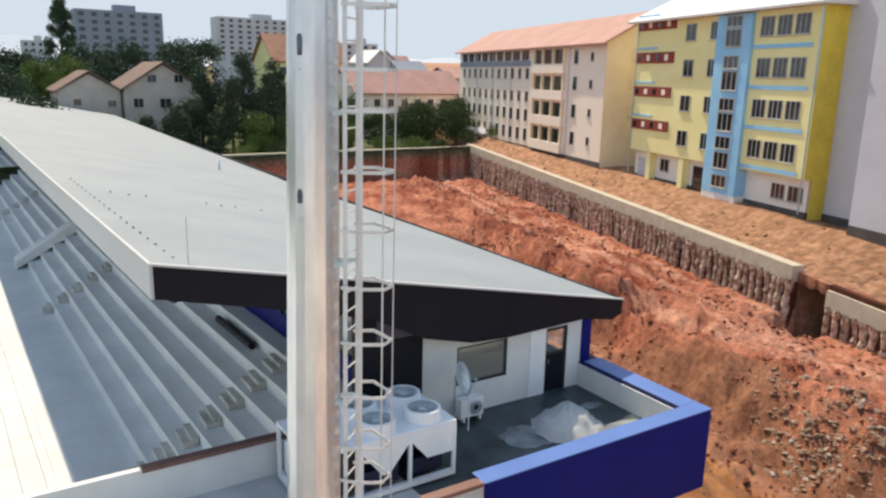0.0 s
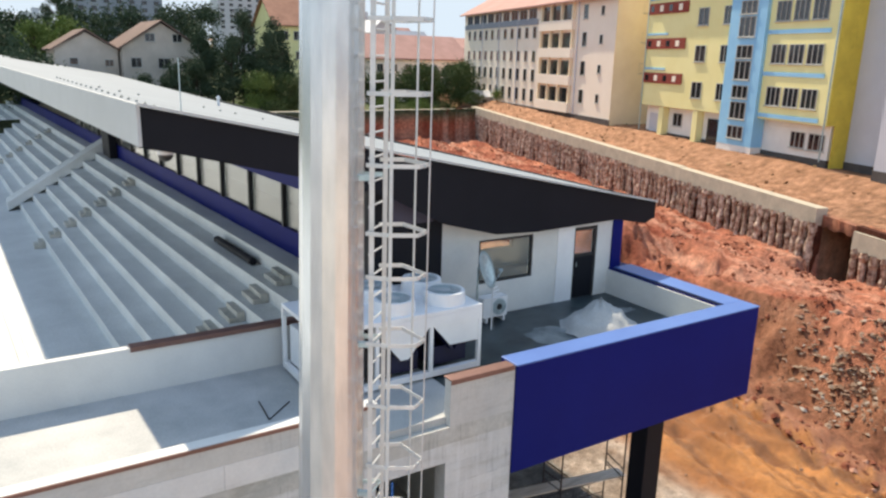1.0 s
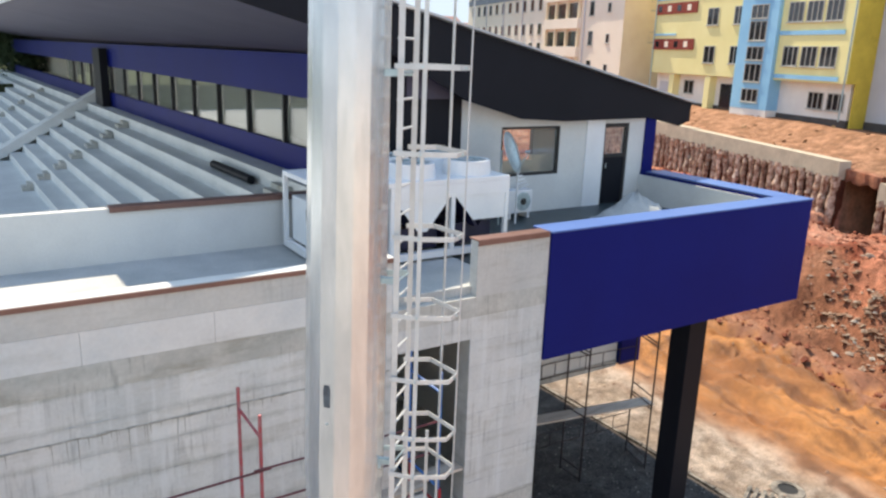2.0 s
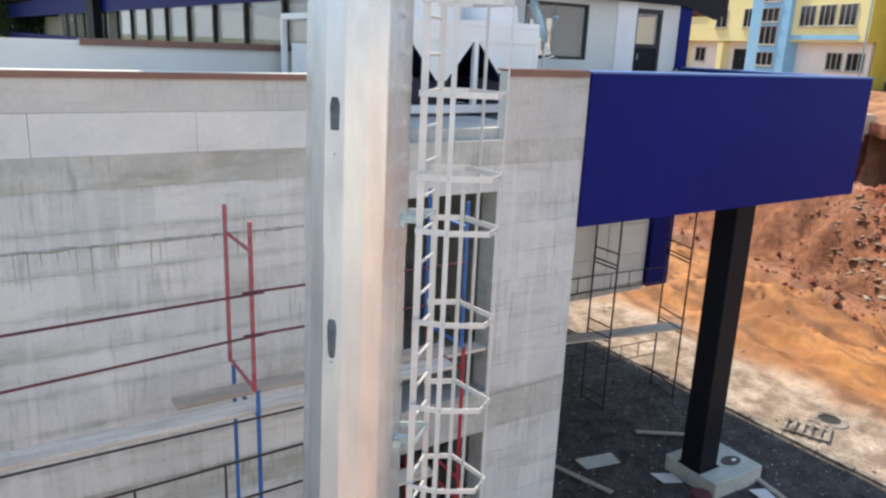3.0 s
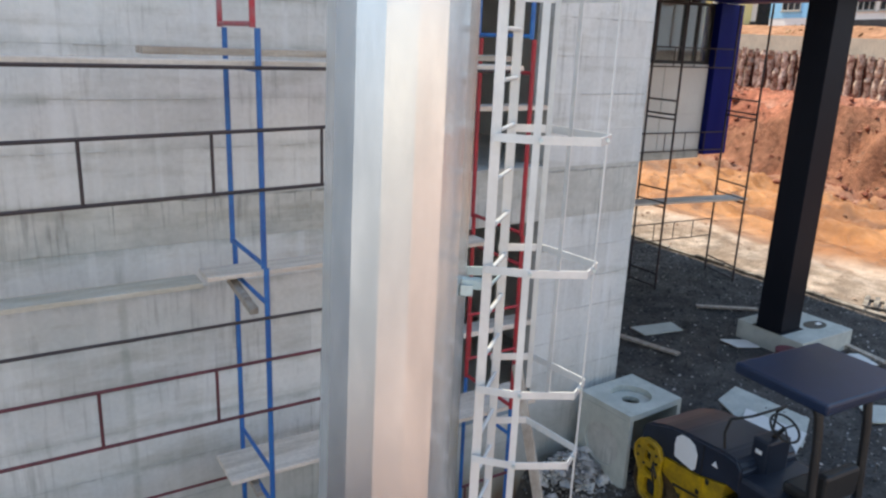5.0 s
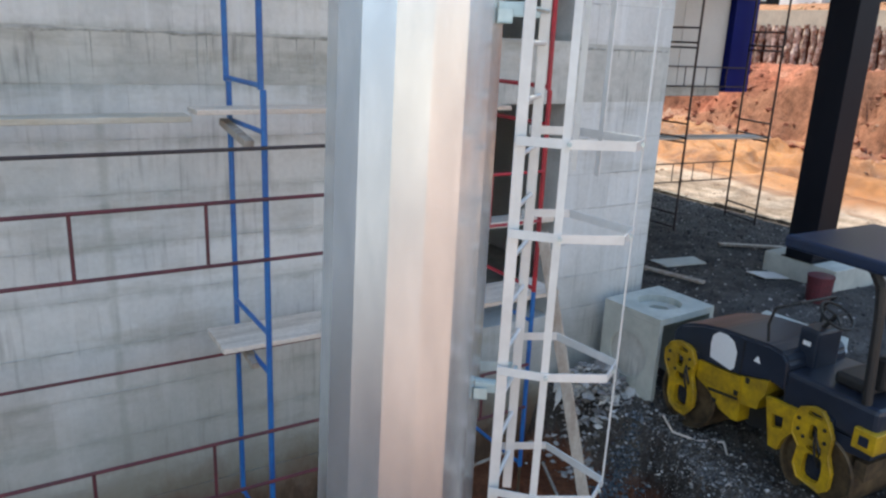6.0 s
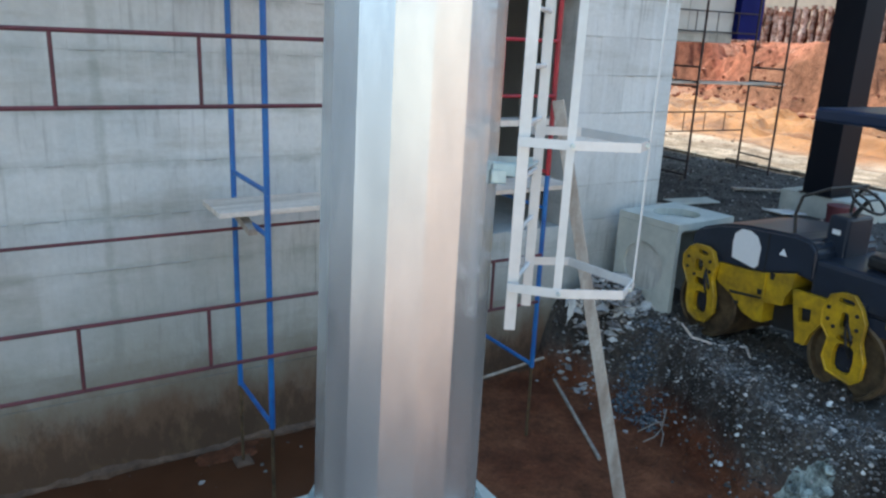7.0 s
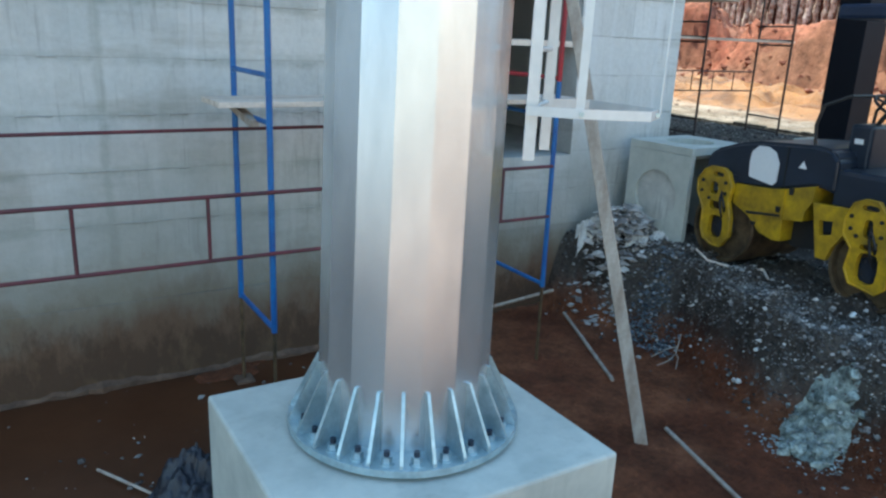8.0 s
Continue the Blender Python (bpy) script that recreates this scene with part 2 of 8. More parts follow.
M = {
    "block": material("aerated_block", (0.66, 0.66, 0.635), (0.58, 0.585, 0.565), 0.9, size=0.8, bump=0.3, fine=18, vary=0.13, streak=0.30, spec=0.2, mix=0.22, smear=0.55, splash_and_dark=(-2.10, -1.20), courses=(-1.35, 0.4945)),
    "mortar": material("grey_mortar", (0.55, 0.55, 0.525), (0.44, 0.44, 0.42), 0.95, size=0.6, bump=0.4, streak=0.25, spec=0.2, mix=0.25, smear=0.6, splash_and_dark=(-2.10, -1.20)),
    "stain": material("dark_set_mortar", (0.44, 0.445, 0.42), (0.27, 0.275, 0.25), 0.95, size=0.12, bump=0.4, mix=0.3, spec=0.2),
    "beam": material("cast_concrete", (0.57, 0.56, 0.515), (0.44, 0.435, 0.40), 0.9, size=0.5, bump=0.4, fine=12, streak=0.4, spec=0.2, mix=0.3, smear=0.7),
    "concrete": material("pale_concrete", (0.54, 0.555, 0.50), (0.42, 0.44, 0.40), 0.85, size=0.45, bump=0.12, fine=14, spec=0.3, mix=0.15, streak=0.12),
    "cap": material("beige_cast_beam", (0.56, 0.50, 0.40), (0.46, 0.41, 0.33), 0.9, size=0.9, bump=0.2, fine=10, spec=0.2, mix=0.25, streak=0.2),
    "stand": material("stand_concrete", (0.66, 0.69, 0.69), (0.57, 0.60, 0.60), 0.8, size=2.5, bump=0.15, fine=15, spec=0.3),
    "plaster": material("white_plaster", (0.72, 0.72, 0.69), (0.63, 0.63, 0.61), 0.85, size=1.6, bump=0.12, mix=0.15, spec=0.3),
    "pale_block": material("pale_parapet_block", (0.72, 0.715, 0.69), (0.65, 0.645, 0.625), 0.88, size=0.7, bump=0.2, fine=16, vary=0.06, mix=0.16, spec=0.25, smear=0.25),
    "parapet": material("smeared_parapet", (0.60, 0.59, 0.555), (0.52, 0.515, 0.49), 0.88, size=0.9, bump=0.2, fine=16, mix=0.2, spec=0.25, streak=0.12, smear=0.45),
    "screed": material("grey_screed", (0.50, 0.505, 0.49), (0.37, 0.385, 0.38), 0.75, size=1.5, bump=0.2, spec=0.4),
    "wet_mortar": material("smeared_wet_mortar", (0.26, 0.29, 0.29), (0.12, 0.145, 0.15), 0.5, size=0.5, bump=0.2, mix=0.3),
    "terrace": material("damp_membrane", (0.060, 0.088, 0.094), (0.012, 0.020, 0.024), 0.42, size=1.3, bump=0.3, spec=0.5),
    "blue": material("blue_composite", (0.004, 0.012, 0.145), (0.004, 0.010, 0.125), 0.45, size=3.0, bump=0.0, mix=0.06, spec=0.09),
    "blue_cap": material("light_blue_coping", (0.09, 0.19, 0.47), (0.075, 0.16, 0.42), 0.4, size=2.0, bump=0.0, mix=0.1),
    "charcoal": material("charcoal_cladding", (0.011, 0.0125, 0.018), (0.008, 0.0095, 0.014), 0.5, size=2.5, bump=0.03, mix=0.1, spec=0.15),
    "roof": material("grey_roof_membrane", (0.255, 0.292, 0.320), (0.222, 0.257, 0.285), 0.7, size=4.0, bump=0.06, fine=8, mix=0.12),
    "soffit": material("dark_soffit", (0.07, 0.065, 0.10), (0.055, 0.05, 0.085), 0.6, size=2, bump=0.05),
    "fascia": material("grey_fascia", (0.50, 0.51, 0.51), (0.45, 0.46, 0.46), 0.5, size=2, bump=0.04, mix=0.1),
    "copper": material("brown_flashing", (0.25, 0.135, 0.11), (0.19, 0.10, 0.08), 0.45, metal=0.3, size=0.7, bump=0.06, mix=0.2),
    "zinc": material("galvanised_steel", (0.755, 0.785, 0.80), (0.60, 0.635, 0.66), 0.27, metal=0.80, size=0.22, bump=0.03, fine=60, stretch=(1, 1, 0.25), mix=0.14),
    "zinc_dull": material("dull_galvanised_steel", (0.56, 0.68, 0.71), (0.36, 0.47, 0.51), 0.38, metal=0.75, size=0.12, bump=0.08, fine=45, mix=0.3),
    "bracket": material("pale_bracket_steel", (0.52, 0.66, 0.68), (0.40, 0.52, 0.55), 0.45, metal=0.45, size=0.2, bump=0.04, mix=0.2),
    "steel_white": material("pale_steel_strap", (0.70, 0.71, 0.70), (0.60, 0.61, 0.60), 0.45, metal=0.25, size=0.4, bump=0.03, mix=0.15),
    "scaf_blue": material("blue_painted_tube", (0.012, 0.15, 0.42), (0.013, 0.09, 0.30), 0.45, size=0.25, bump=0.1, mix=0.3),
    "scaf_red": material("red_painted_tube", (0.40, 0.016, 0.028), (0.28, 0.02, 0.03), 0.5, size=0.3, bump=0.1, mix=0.4),
    "scaf_dark": material("dark_painted_tube", (0.045, 0.03, 0.03), (0.03, 0.02, 0.022), 0.55, size=0.3, bump=0.1, mix=0.4),
    "scaf_maroon": material("maroon_painted_tube", (0.14, 0.025, 0.035), (0.075, 0.022, 0.028), 0.55, size=0.3, bump=0.1, mix=0.4),
    "board": material("weathered_board", (0.76, 0.67, 0.58), (0.55, 0.46, 0.375), 0.85, size=0.3, bump=0.3, fine=30, stretch=(0.3, 3, 3), mix=0.4),
    "caked": material("cement_caked_board", (0.55, 0.52, 0.45), (0.42, 0.37, 0.28), 0.9, size=0.35, bump=0.3, fine=24, stretch=(0.4, 2, 2), mix=0.3),
    "brown_board": material("brown_weathered_board", (0.52, 0.43, 0.35), (0.34, 0.26, 0.20), 0.85, size=0.3, bump=0.3, fine=30, stretch=(0.3, 3, 3), mix=0.4),
    "timber": material("bare_timber", (0.45, 0.40, 0.34), (0.30, 0.24, 0.19), 0.8, size=0.3, bump=0.25, fine=30, stretch=(3, 3, 0.4), mix=0.4),
    "white_metal": material("white_enamel", (0.84, 0.85, 0.85), (0.77, 0.78, 0.79), 0.4, size=1.0, bump=0.02, mix=0.08),
    "navy": material("navy_coil", (0.010, 0.012, 0.055), (0.006, 0.007, 0.03), 0.5, size=0.4, bump=0.1),
    "black": material("black_plastic", (0.012, 0.012, 0.013), (0.02, 0.02, 0.02), 0.5, size=0.4, bump=0.05, mix=0.3),
    "rubber": material("dark_rust_steel", (0.17, 0.115, 0.06), (0.06, 0.04, 0.025), 0.6, metal=0.4, size=0.2, bump=0.2, mix=0.5),
    "yellow": material("yellow_machine_paint", (0.60, 0.36, 0.012), (0.29, 0.175, 0.016), 0.45, size=0.22, bump=0.08, mix=0.45, smear=0.5),
    "slate": material("blue_grey_machine_paint", (0.020, 0.028, 0.046), (0.014, 0.020, 0.033), 0.36, size=0.5, bump=0.06, mix=0.25),
    "slot": material("slot_shade", (0.13, 0.16, 0.18), (0.05, 0.06, 0.075), 0.6, size=0.12, bump=0.1, mix=0.3),
    "navy_paint": material("navy_canopy_paint", (0.010, 0.024, 0.060), (0.008, 0.018, 0.045), 0.34, size=0.6, bump=0.04, mix=0.2, spec=0.5),
    "kerb": material("soiled_kerb", (0.30, 0.27, 0.23), (0.06, 0.055, 0.05), 0.9, size=0.4, bump=0.4, fine=20, mix=0.4),
    "scaf_worn": material("worn_red_tube", (0.40, 0.030, 0.045), (0.36, 0.14, 0.15), 0.5, size=0.16, bump=0.1, mix=0.4),
    "crust": material("muddy_crust", (0.16, 0.10, 0.065), (0.07, 0.042, 0.028), 0.9, size=0.25, bump=0.4, fine=20, mix=0.4),
    "interior": material("shaded_room", (0.86, 0.80, 0.66), (0.78, 0.72, 0.59), 0.9, size=1, bump=0.05),
    "pane": glass("window_glass"),
}


# ---- building blocks of code ----
def box(bm, x0, x1, y0, y1, z0, z1, bevel=0.0):
    r = bmesh.ops.create_cube(bm, size=1, matrix=Matrix.Translation(((x0 + x1) / 2, (y0 + y1) / 2, (z0 + z1) / 2)) @ Matrix.Diagonal((x1 - x0, y1 - y0, z1 - z0, 1)))
    if bevel:
        e = list({e for v in r["verts"] for e in v.link_edges})
        bmesh.ops.bevel(bm, geom=e, offset=bevel, segments=2, affect="EDGES", profile=0.5)
    return r["verts"]


def rod(bm, a, b, r, n=10, r2=None):
    a, b = Vector(a), Vector(b)
    d = b - a
    m = Matrix.Translation((a + b) / 2) @ d.to_track_quat("Z", "Y").to_matrix().to_4x4()
    return bmesh.ops.create_cone(bm, cap_ends=True, segments=n, radius1=r, radius2=r if r2 is None else r2, depth=d.length, matrix=m)["verts"]


def bar(bm, a, b, w, h, up=(0, 0, 1)):
    """A flat bar from a to b, w across and h along up."""
    a, b = Vector(a), Vector(b)
    d = (b - a).normalized()
    u = Vector(up)
    s = d.cross(u)
    if s.length < 1e-4:
        s = d.cross(Vector((1, 0, 0)))
    s.normalize()
    u = s.cross(d).normalized()
    vs = [bm.verts.new(p + s * i * w / 2 + u * j * h / 2) for p in (a, b) for i, j in ((-1, -1), (1, -1), (1, 1), (-1, 1))]
    for f in ((3, 2, 1, 0), (4, 5, 6, 7), (0, 1, 5, 4), (1, 2, 6, 5), (2, 3, 7, 6), (3, 0, 4, 7)):
        bm.faces.new([vs[k] for k in f])
    return vs


def prism(bm, pts, a, b, axis="y"):
    """A polygon given in the two other axes, drawn out along axis from a to b."""
    def at(p, c):
        return {"x": (c, p[0], p[1]), "y": (p[0], c, p[1]), "z": (p[0], p[1], c)}[axis]
    lo, hi = [bm.verts.new(at(p, a)) for p in pts], [bm.verts.new(at(p, b)) for p in pts]
    n = len(pts)
    bm.faces.new(lo)
    bm.faces.new(hi[::-1])
    for k in range(n):
        bm.faces.new((lo[k], hi[k], hi[(k + 1) % n], lo[(k + 1) % n]))
    bmesh.ops.recalc_face_normals(bm, faces=bm.faces)
    return lo + hi


def thing(name, at, label="", category="", group="", kind=""):
    ob = new(name)
    ob.location = at
    ob.empty_display_size = 0.2
    return tagged(ob, label, category, group, kind)


def base_of(ob):
    p = Vector()
    while ob:
        p += ob.location
        ob = ob.parent
    return p


def part(name, bm, mat, parent=None, label="", smooth=False):
    """One mesh, given in world metres, as a part of parent (or on its own)."""
    me = bpy.data.meshes.new(name)
    if parent:
        bmesh.ops.translate(bm, verts=bm.verts, vec=-base_of(parent))
    bm.to_mesh(me)
    bm.free()
    me.materials.append(M[mat] if isinstance(mat, str) else mat)
    if smooth:
        for p in me.polygons:
            p.use_smooth = True
    ob = new(name, me)
    if parent:
        ob.parent = parent
    return tagged(ob, label)


def slab(name, x0, x1, y0, y1, z0, z1, mat, parent=None, label="", bevel=0.0):
    bm = bmesh.new()
    box(bm, x0, x1, y0, y1, z0, z1, bevel)
    return part(name, bm, mat, parent, label)


def setting(ob, label, category):
    return tagged(ob, label, category, kind="structure")


# ---- ground ----
WALL_P, WALL_D, WALL_N = Vector((38.55, 16.05)), Vector((0.284, 0.959)), Vector((0.959, -0.284))


def smooth(a, b, v):
    k = min(1.0, max(0.0, (v - a) / (b - a)))
    return k * k * (3 - 2 * k)


def bank(x, y):
    """0 in the muddy hollow round the mast, 1 on the made ground beside it."""
    edge = -1.55 - 0.50 * smooth(-1.8, -3.9, y) - 0.32 * smooth(-1.0, -0.2, y) + 0.10 * noise.noise(Vector((y * 0.9, 3.1, 0))) + 0.09 * noise.noise(Vector((y * 3.0, 1.1, 0)))
    return smooth(edge - 0.22, edge + 0.20, x)


def height(x, y):
    p = Vector((x, y))
    s = (p - WALL_P).dot(WALL_N)
    a = (p - WALL_P).dot(WALL_D)
    n1 = noise.fractal(Vector((x * 0.16, y * 0.16, 1.7)), 1.0, 2.0, 4)
    n2 = noise.fractal(Vector((x * 0.9, y * 0.9, 4.2)), 0.8, 2.1, 4)
    pit_in = smooth(-0.2, 0.3, -s) * smooth(87.2, 86.6, y)
    # made ground and mud road by the building
    low = -1.08 + 0.03 * n2
    low += 0.05 * n2 * smooth(10, 14, x)
    b = bank(x, y) if y < 0.4 else 1.0
    made = -1.45 + 0.38 * smooth(-0.2, 2.4, x + 0.4 * (y + 1.0)) + 0.05 * n2 + 0.10 * smooth(-1.6, -2.3, x)
    if y < 0.4 and x < 3.5:
        flat = -2.475 + 0.02 * n2 + 0.05 * smooth(-5.4, -4.3, x)
        low = flat + (made - flat) * b + 0.10 * n2 * b * (1 - b) * 4
        # tipped lumps and crumbs break up the bank
        lump = noise.fractal(Vector((x * 2.6, y * 2.6, 9.4)), 0.7, 2.3, 5)
        low += (0.10 * lump + 0.06 * abs(lump)) * b * smooth(2.6, 0.6, x)
    # the far end was never dug so deep
    low += (2.5 + 0.25 * n1 - low) * smooth(38, 64, y) * smooth(11, 14, x)
    # bench of spoil along the pile wall
    edge = -9.5 + 2.2 * noise.noise(Vector((a * 0.12, 0.5, 0))) + 1.0 * noise.noise(Vector((a * 0.45, 9.5, 0)))
    k = smooth(edge - 3.6, edge, s)
    top = 2.15 + 0.35 * n1 + 0.10 * n2 + 0.5 * smooth(-7, -9.5, s) * smooth(0, 12, a)
    n3 = noise.fractal(Vector((x * 0.35, y * 0.35, 8.8)), 0.9, 2.1, 5)
    pit = low + (top - low) * k + (0.45 * n1 + 0.45 * n3) * k * (1 - k) * 4 + 0.35 * n3 * k
    # dug ridges and scarps over the clay
    ridge = 1 - abs(noise.fractal(Vector((x * 0.22 + 0.1 * y, y * 0.13, 3.3)), 0.8, 2.2, 4)) * 2
    crumb = noise.fractal(Vector((x * 0.85, y * 0.85, 6.1)), 0.6, 2.2, 5)
    pit += (0.50 * ridge + 0.30 * crumb) * smooth(12.5, 17, x) * smooth(-0.9, -2.5, s) * (1 - 0.6 * smooth(-8.5, -6.5, s))
    # the digger left ledges with sheer little faces
    q = pit / 0.62 + 0.9 * n3 + 0.5 * n1
    ledge = (math.floor(q) + smooth(0.55, 0.95, q - math.floor(q)) - q) * 0.62
    pit += 0.75 * ledge * smooth(13.5, 17, x) * smooth(-1.0, -3.0, s) * smooth(edge - 4.6, edge - 2.6, s)
    # a dug scarp by the stand, and the rock tip further along
    pit -= 1.5 * smooth(2.2, 0.6, abs(s + 8.6 + 0.3 * crumb)) * smooth(-2, 0.5, a) * smooth(8, 5, a)
    pit += 0.9 * smooth(3.2, 0.0, abs(s + 9.3)) * smooth(-7.5, -9.5, a) * smooth(-18, -15, a)
    # ruts across the wet flat
    pit += 0.07 * math.sin(2.6 * (x - 0.2 * y) + 3 * n1) * smooth(11, 13.5, x) * smooth(edge - 1.5, edge - 4.5, s)
    pit += 0.9 * smooth(4.0, 0.0, abs(s + 10.5)) * smooth(-2, 3, a) * smooth(16, 6, a) * (1 + 0.5 * n2)
    notch = smooth(-3.5, -3.1, a) * smooth(0.3, -0.1, a) * smooth(7.2, 6.8, s) * smooth(-3.0, -1.0, s)
    upper = 5.45 + 0.022 * a + 1.15 * smooth(0.5, 8.5, s) + 0.10 * n1 + 0.05 * n2
    if y > 87.2 and s < 0:
        upper = 5.6 + 0.2 * n1
    far = smooth(60, 160, max(abs(x - 20), abs(y - 40)))
    z = pit * pit_in + upper * (1 - pit_in)
    z += (0.7 - z) * notch
    if x < -3.0 and y < 0.4:
        z = low
    if y < -14 and x > -3:
        z = z * 0.3 - 0.7
    if x < 12 and y > 95:
        z = 4.5
    return z + far * 0.2 * n1 if y > 0 else z


def soil(x, y, z):
    p = Vector((x, y))
    s = (p - WALL_P).dot(WALL_N)
    n1 = 0.5 + 0.5 * noise.fractal(Vector((x * 0.25, y * 0.25, 7.7)), 1.0, 2.0, 4)
    n2 = 0.5 + 0.5 * noise.fractal(Vector((x * 1.4, y * 1.4, 2.2)), 0.9, 2.0, 4)
    mix = lambda c, d, k: [u + (v - u) * k for u, v in zip(c, d)]
    mud = mix((0.150, 0.048, 0.022), (0.255, 0.096, 0.046), smooth(0.25, 0.75, n2))
    gravel = mix((0.058, 0.054, 0.052), (0.135, 0.128, 0.122), n2)
    pale = mix((0.50, 0.41, 0.34), (0.34, 0.26, 0.20), smooth(0.3, 0.7, n2))
    orange = mix((0.42, 0.180, 0.060), (0.28, 0.110, 0.038), smooth(0.3, 0.7, n1))
    red = mix((0.235, 0.053, 0.029), (0.52, 0.205, 0.125), smooth(0.30, 0.75, n1 * 0.65 + n2 * 0.35))
    spoil = mix((0.36, 0.165, 0.097), (0.22, 0.085, 0.047), n2)
    bench = mix((0.60, 0.30, 0.205), (0.40, 0.135, 0.080), smooth(0.30, 0.70, n1 * 0.5 + n2 * 0.5))
    grass = mix((0.41, 0.215, 0.13), (0.25, 0.125, 0.07), smooth(0.3, 0.7, n2))
    if y < 0.4 and x < 4:
        earth = mix((0.046, 0.037, 0.031), (0.135, 0.115, 0.098), smooth(0.3, 0.7, n2))
        c = mix(mud, mix(earth, gravel, smooth(-0.6, 1.6, x)), smooth(0.15, 0.5, bank(x, y) + 0.3 * (n2 - 0.5)))
    else:
        c = gravel
    c = mix(c, pale, smooth(9.0, 9.5, x))
    # unseen ground, made pale pink to bounce light and warm the mast's reflections
    if y < -8:
        c = mix(c, mix((0.68, 0.48, 0.39), (0.60, 0.42, 0.34), n1), smooth(-8, -11, y))
    c = mix(c, orange, smooth(12.0, 14, x + 2 * (n1 - 0.5)) * smooth(-13, -9, y))
    rut = noise.fractal(Vector(((x - 0.2 * y) * 1.6, (y + 0.2 * x) * 0.12, 5.0)), 0.8, 2.0, 4)
    c = mix(c, (0.15, 0.060, 0.026), smooth(0.03, 0.36, rut) * 0.8 * smooth(11, 13, x) * smooth(-12, -8, y))
    c = mix(c, spoil, smooth(-15.2, -13.8, s + 3 * (n2 - 0.5)))
    c = mix(c, red, smooth(-11.0, -8.5, s + 4 * (n1 - 0.5) + 2.5 * smooth(-6, 2, (p - WALL_P).dot(WALL_D))) * smooth(10, 14, x))
    c = mix(c, red, smooth(40, 56, y) * smooth(11, 14, x))
    c = mix(c, bench, 0.75 * smooth(-8.0, -6.0, s + 3 * (n1 - 0.5)) * smooth(14, 18, x) * smooth(30, 10, y))
    along = (p - WALL_P).dot(WALL_D)
    track = noise.fractal(Vector((s * 0.75, along * 0.07, 2.9)), 0.8, 2.1, 4)
    c = mix(c, (0.60, 0.33, 0.235), 0.6 * smooth(0.0, 0.4, track) * smooth(-10.5, -8.5, s) * smooth(14, 18, x))
    c = mix(c, grass, smooth(0.0, 0.5, s))
    # darker ground along the foot of the far blocks
    if s > 9.8 and x > 40 and y < 40:
        c = mix(c, (0.055, 0.05, 0.045), smooth(9.8, 10.6, s))
    # unseen ground on the left, kept neutral grey for the mast's reflections
    if x < -12 and y < 4:
        c = mix((0.46, 0.45, 0.44), (0.36, 0.34, 0.32), n2)
    if (y > 87 or x < -14) and s < 0 and y > 4:
        c = (0.075, 0.095, 0.035)
    return c


def wet_flat(x, y):
    """1 on the smooth wet clay between the track and the spoil bench."""
    s = (Vector((x, y)) - WALL_P).dot(WALL_N)
    return smooth(11.5, 13.0, x) * smooth(-12.6, -14.0, s) * smooth(-13, -9, y) * smooth(50, 36, y)


def steps(*spans):
    out = []
    for a, b, d in spans:
        n = max(1, round((b - a) / d))
        out += [a + (b - a) * k / n for k in range(n)]
    return out + [spans[-1][1]]


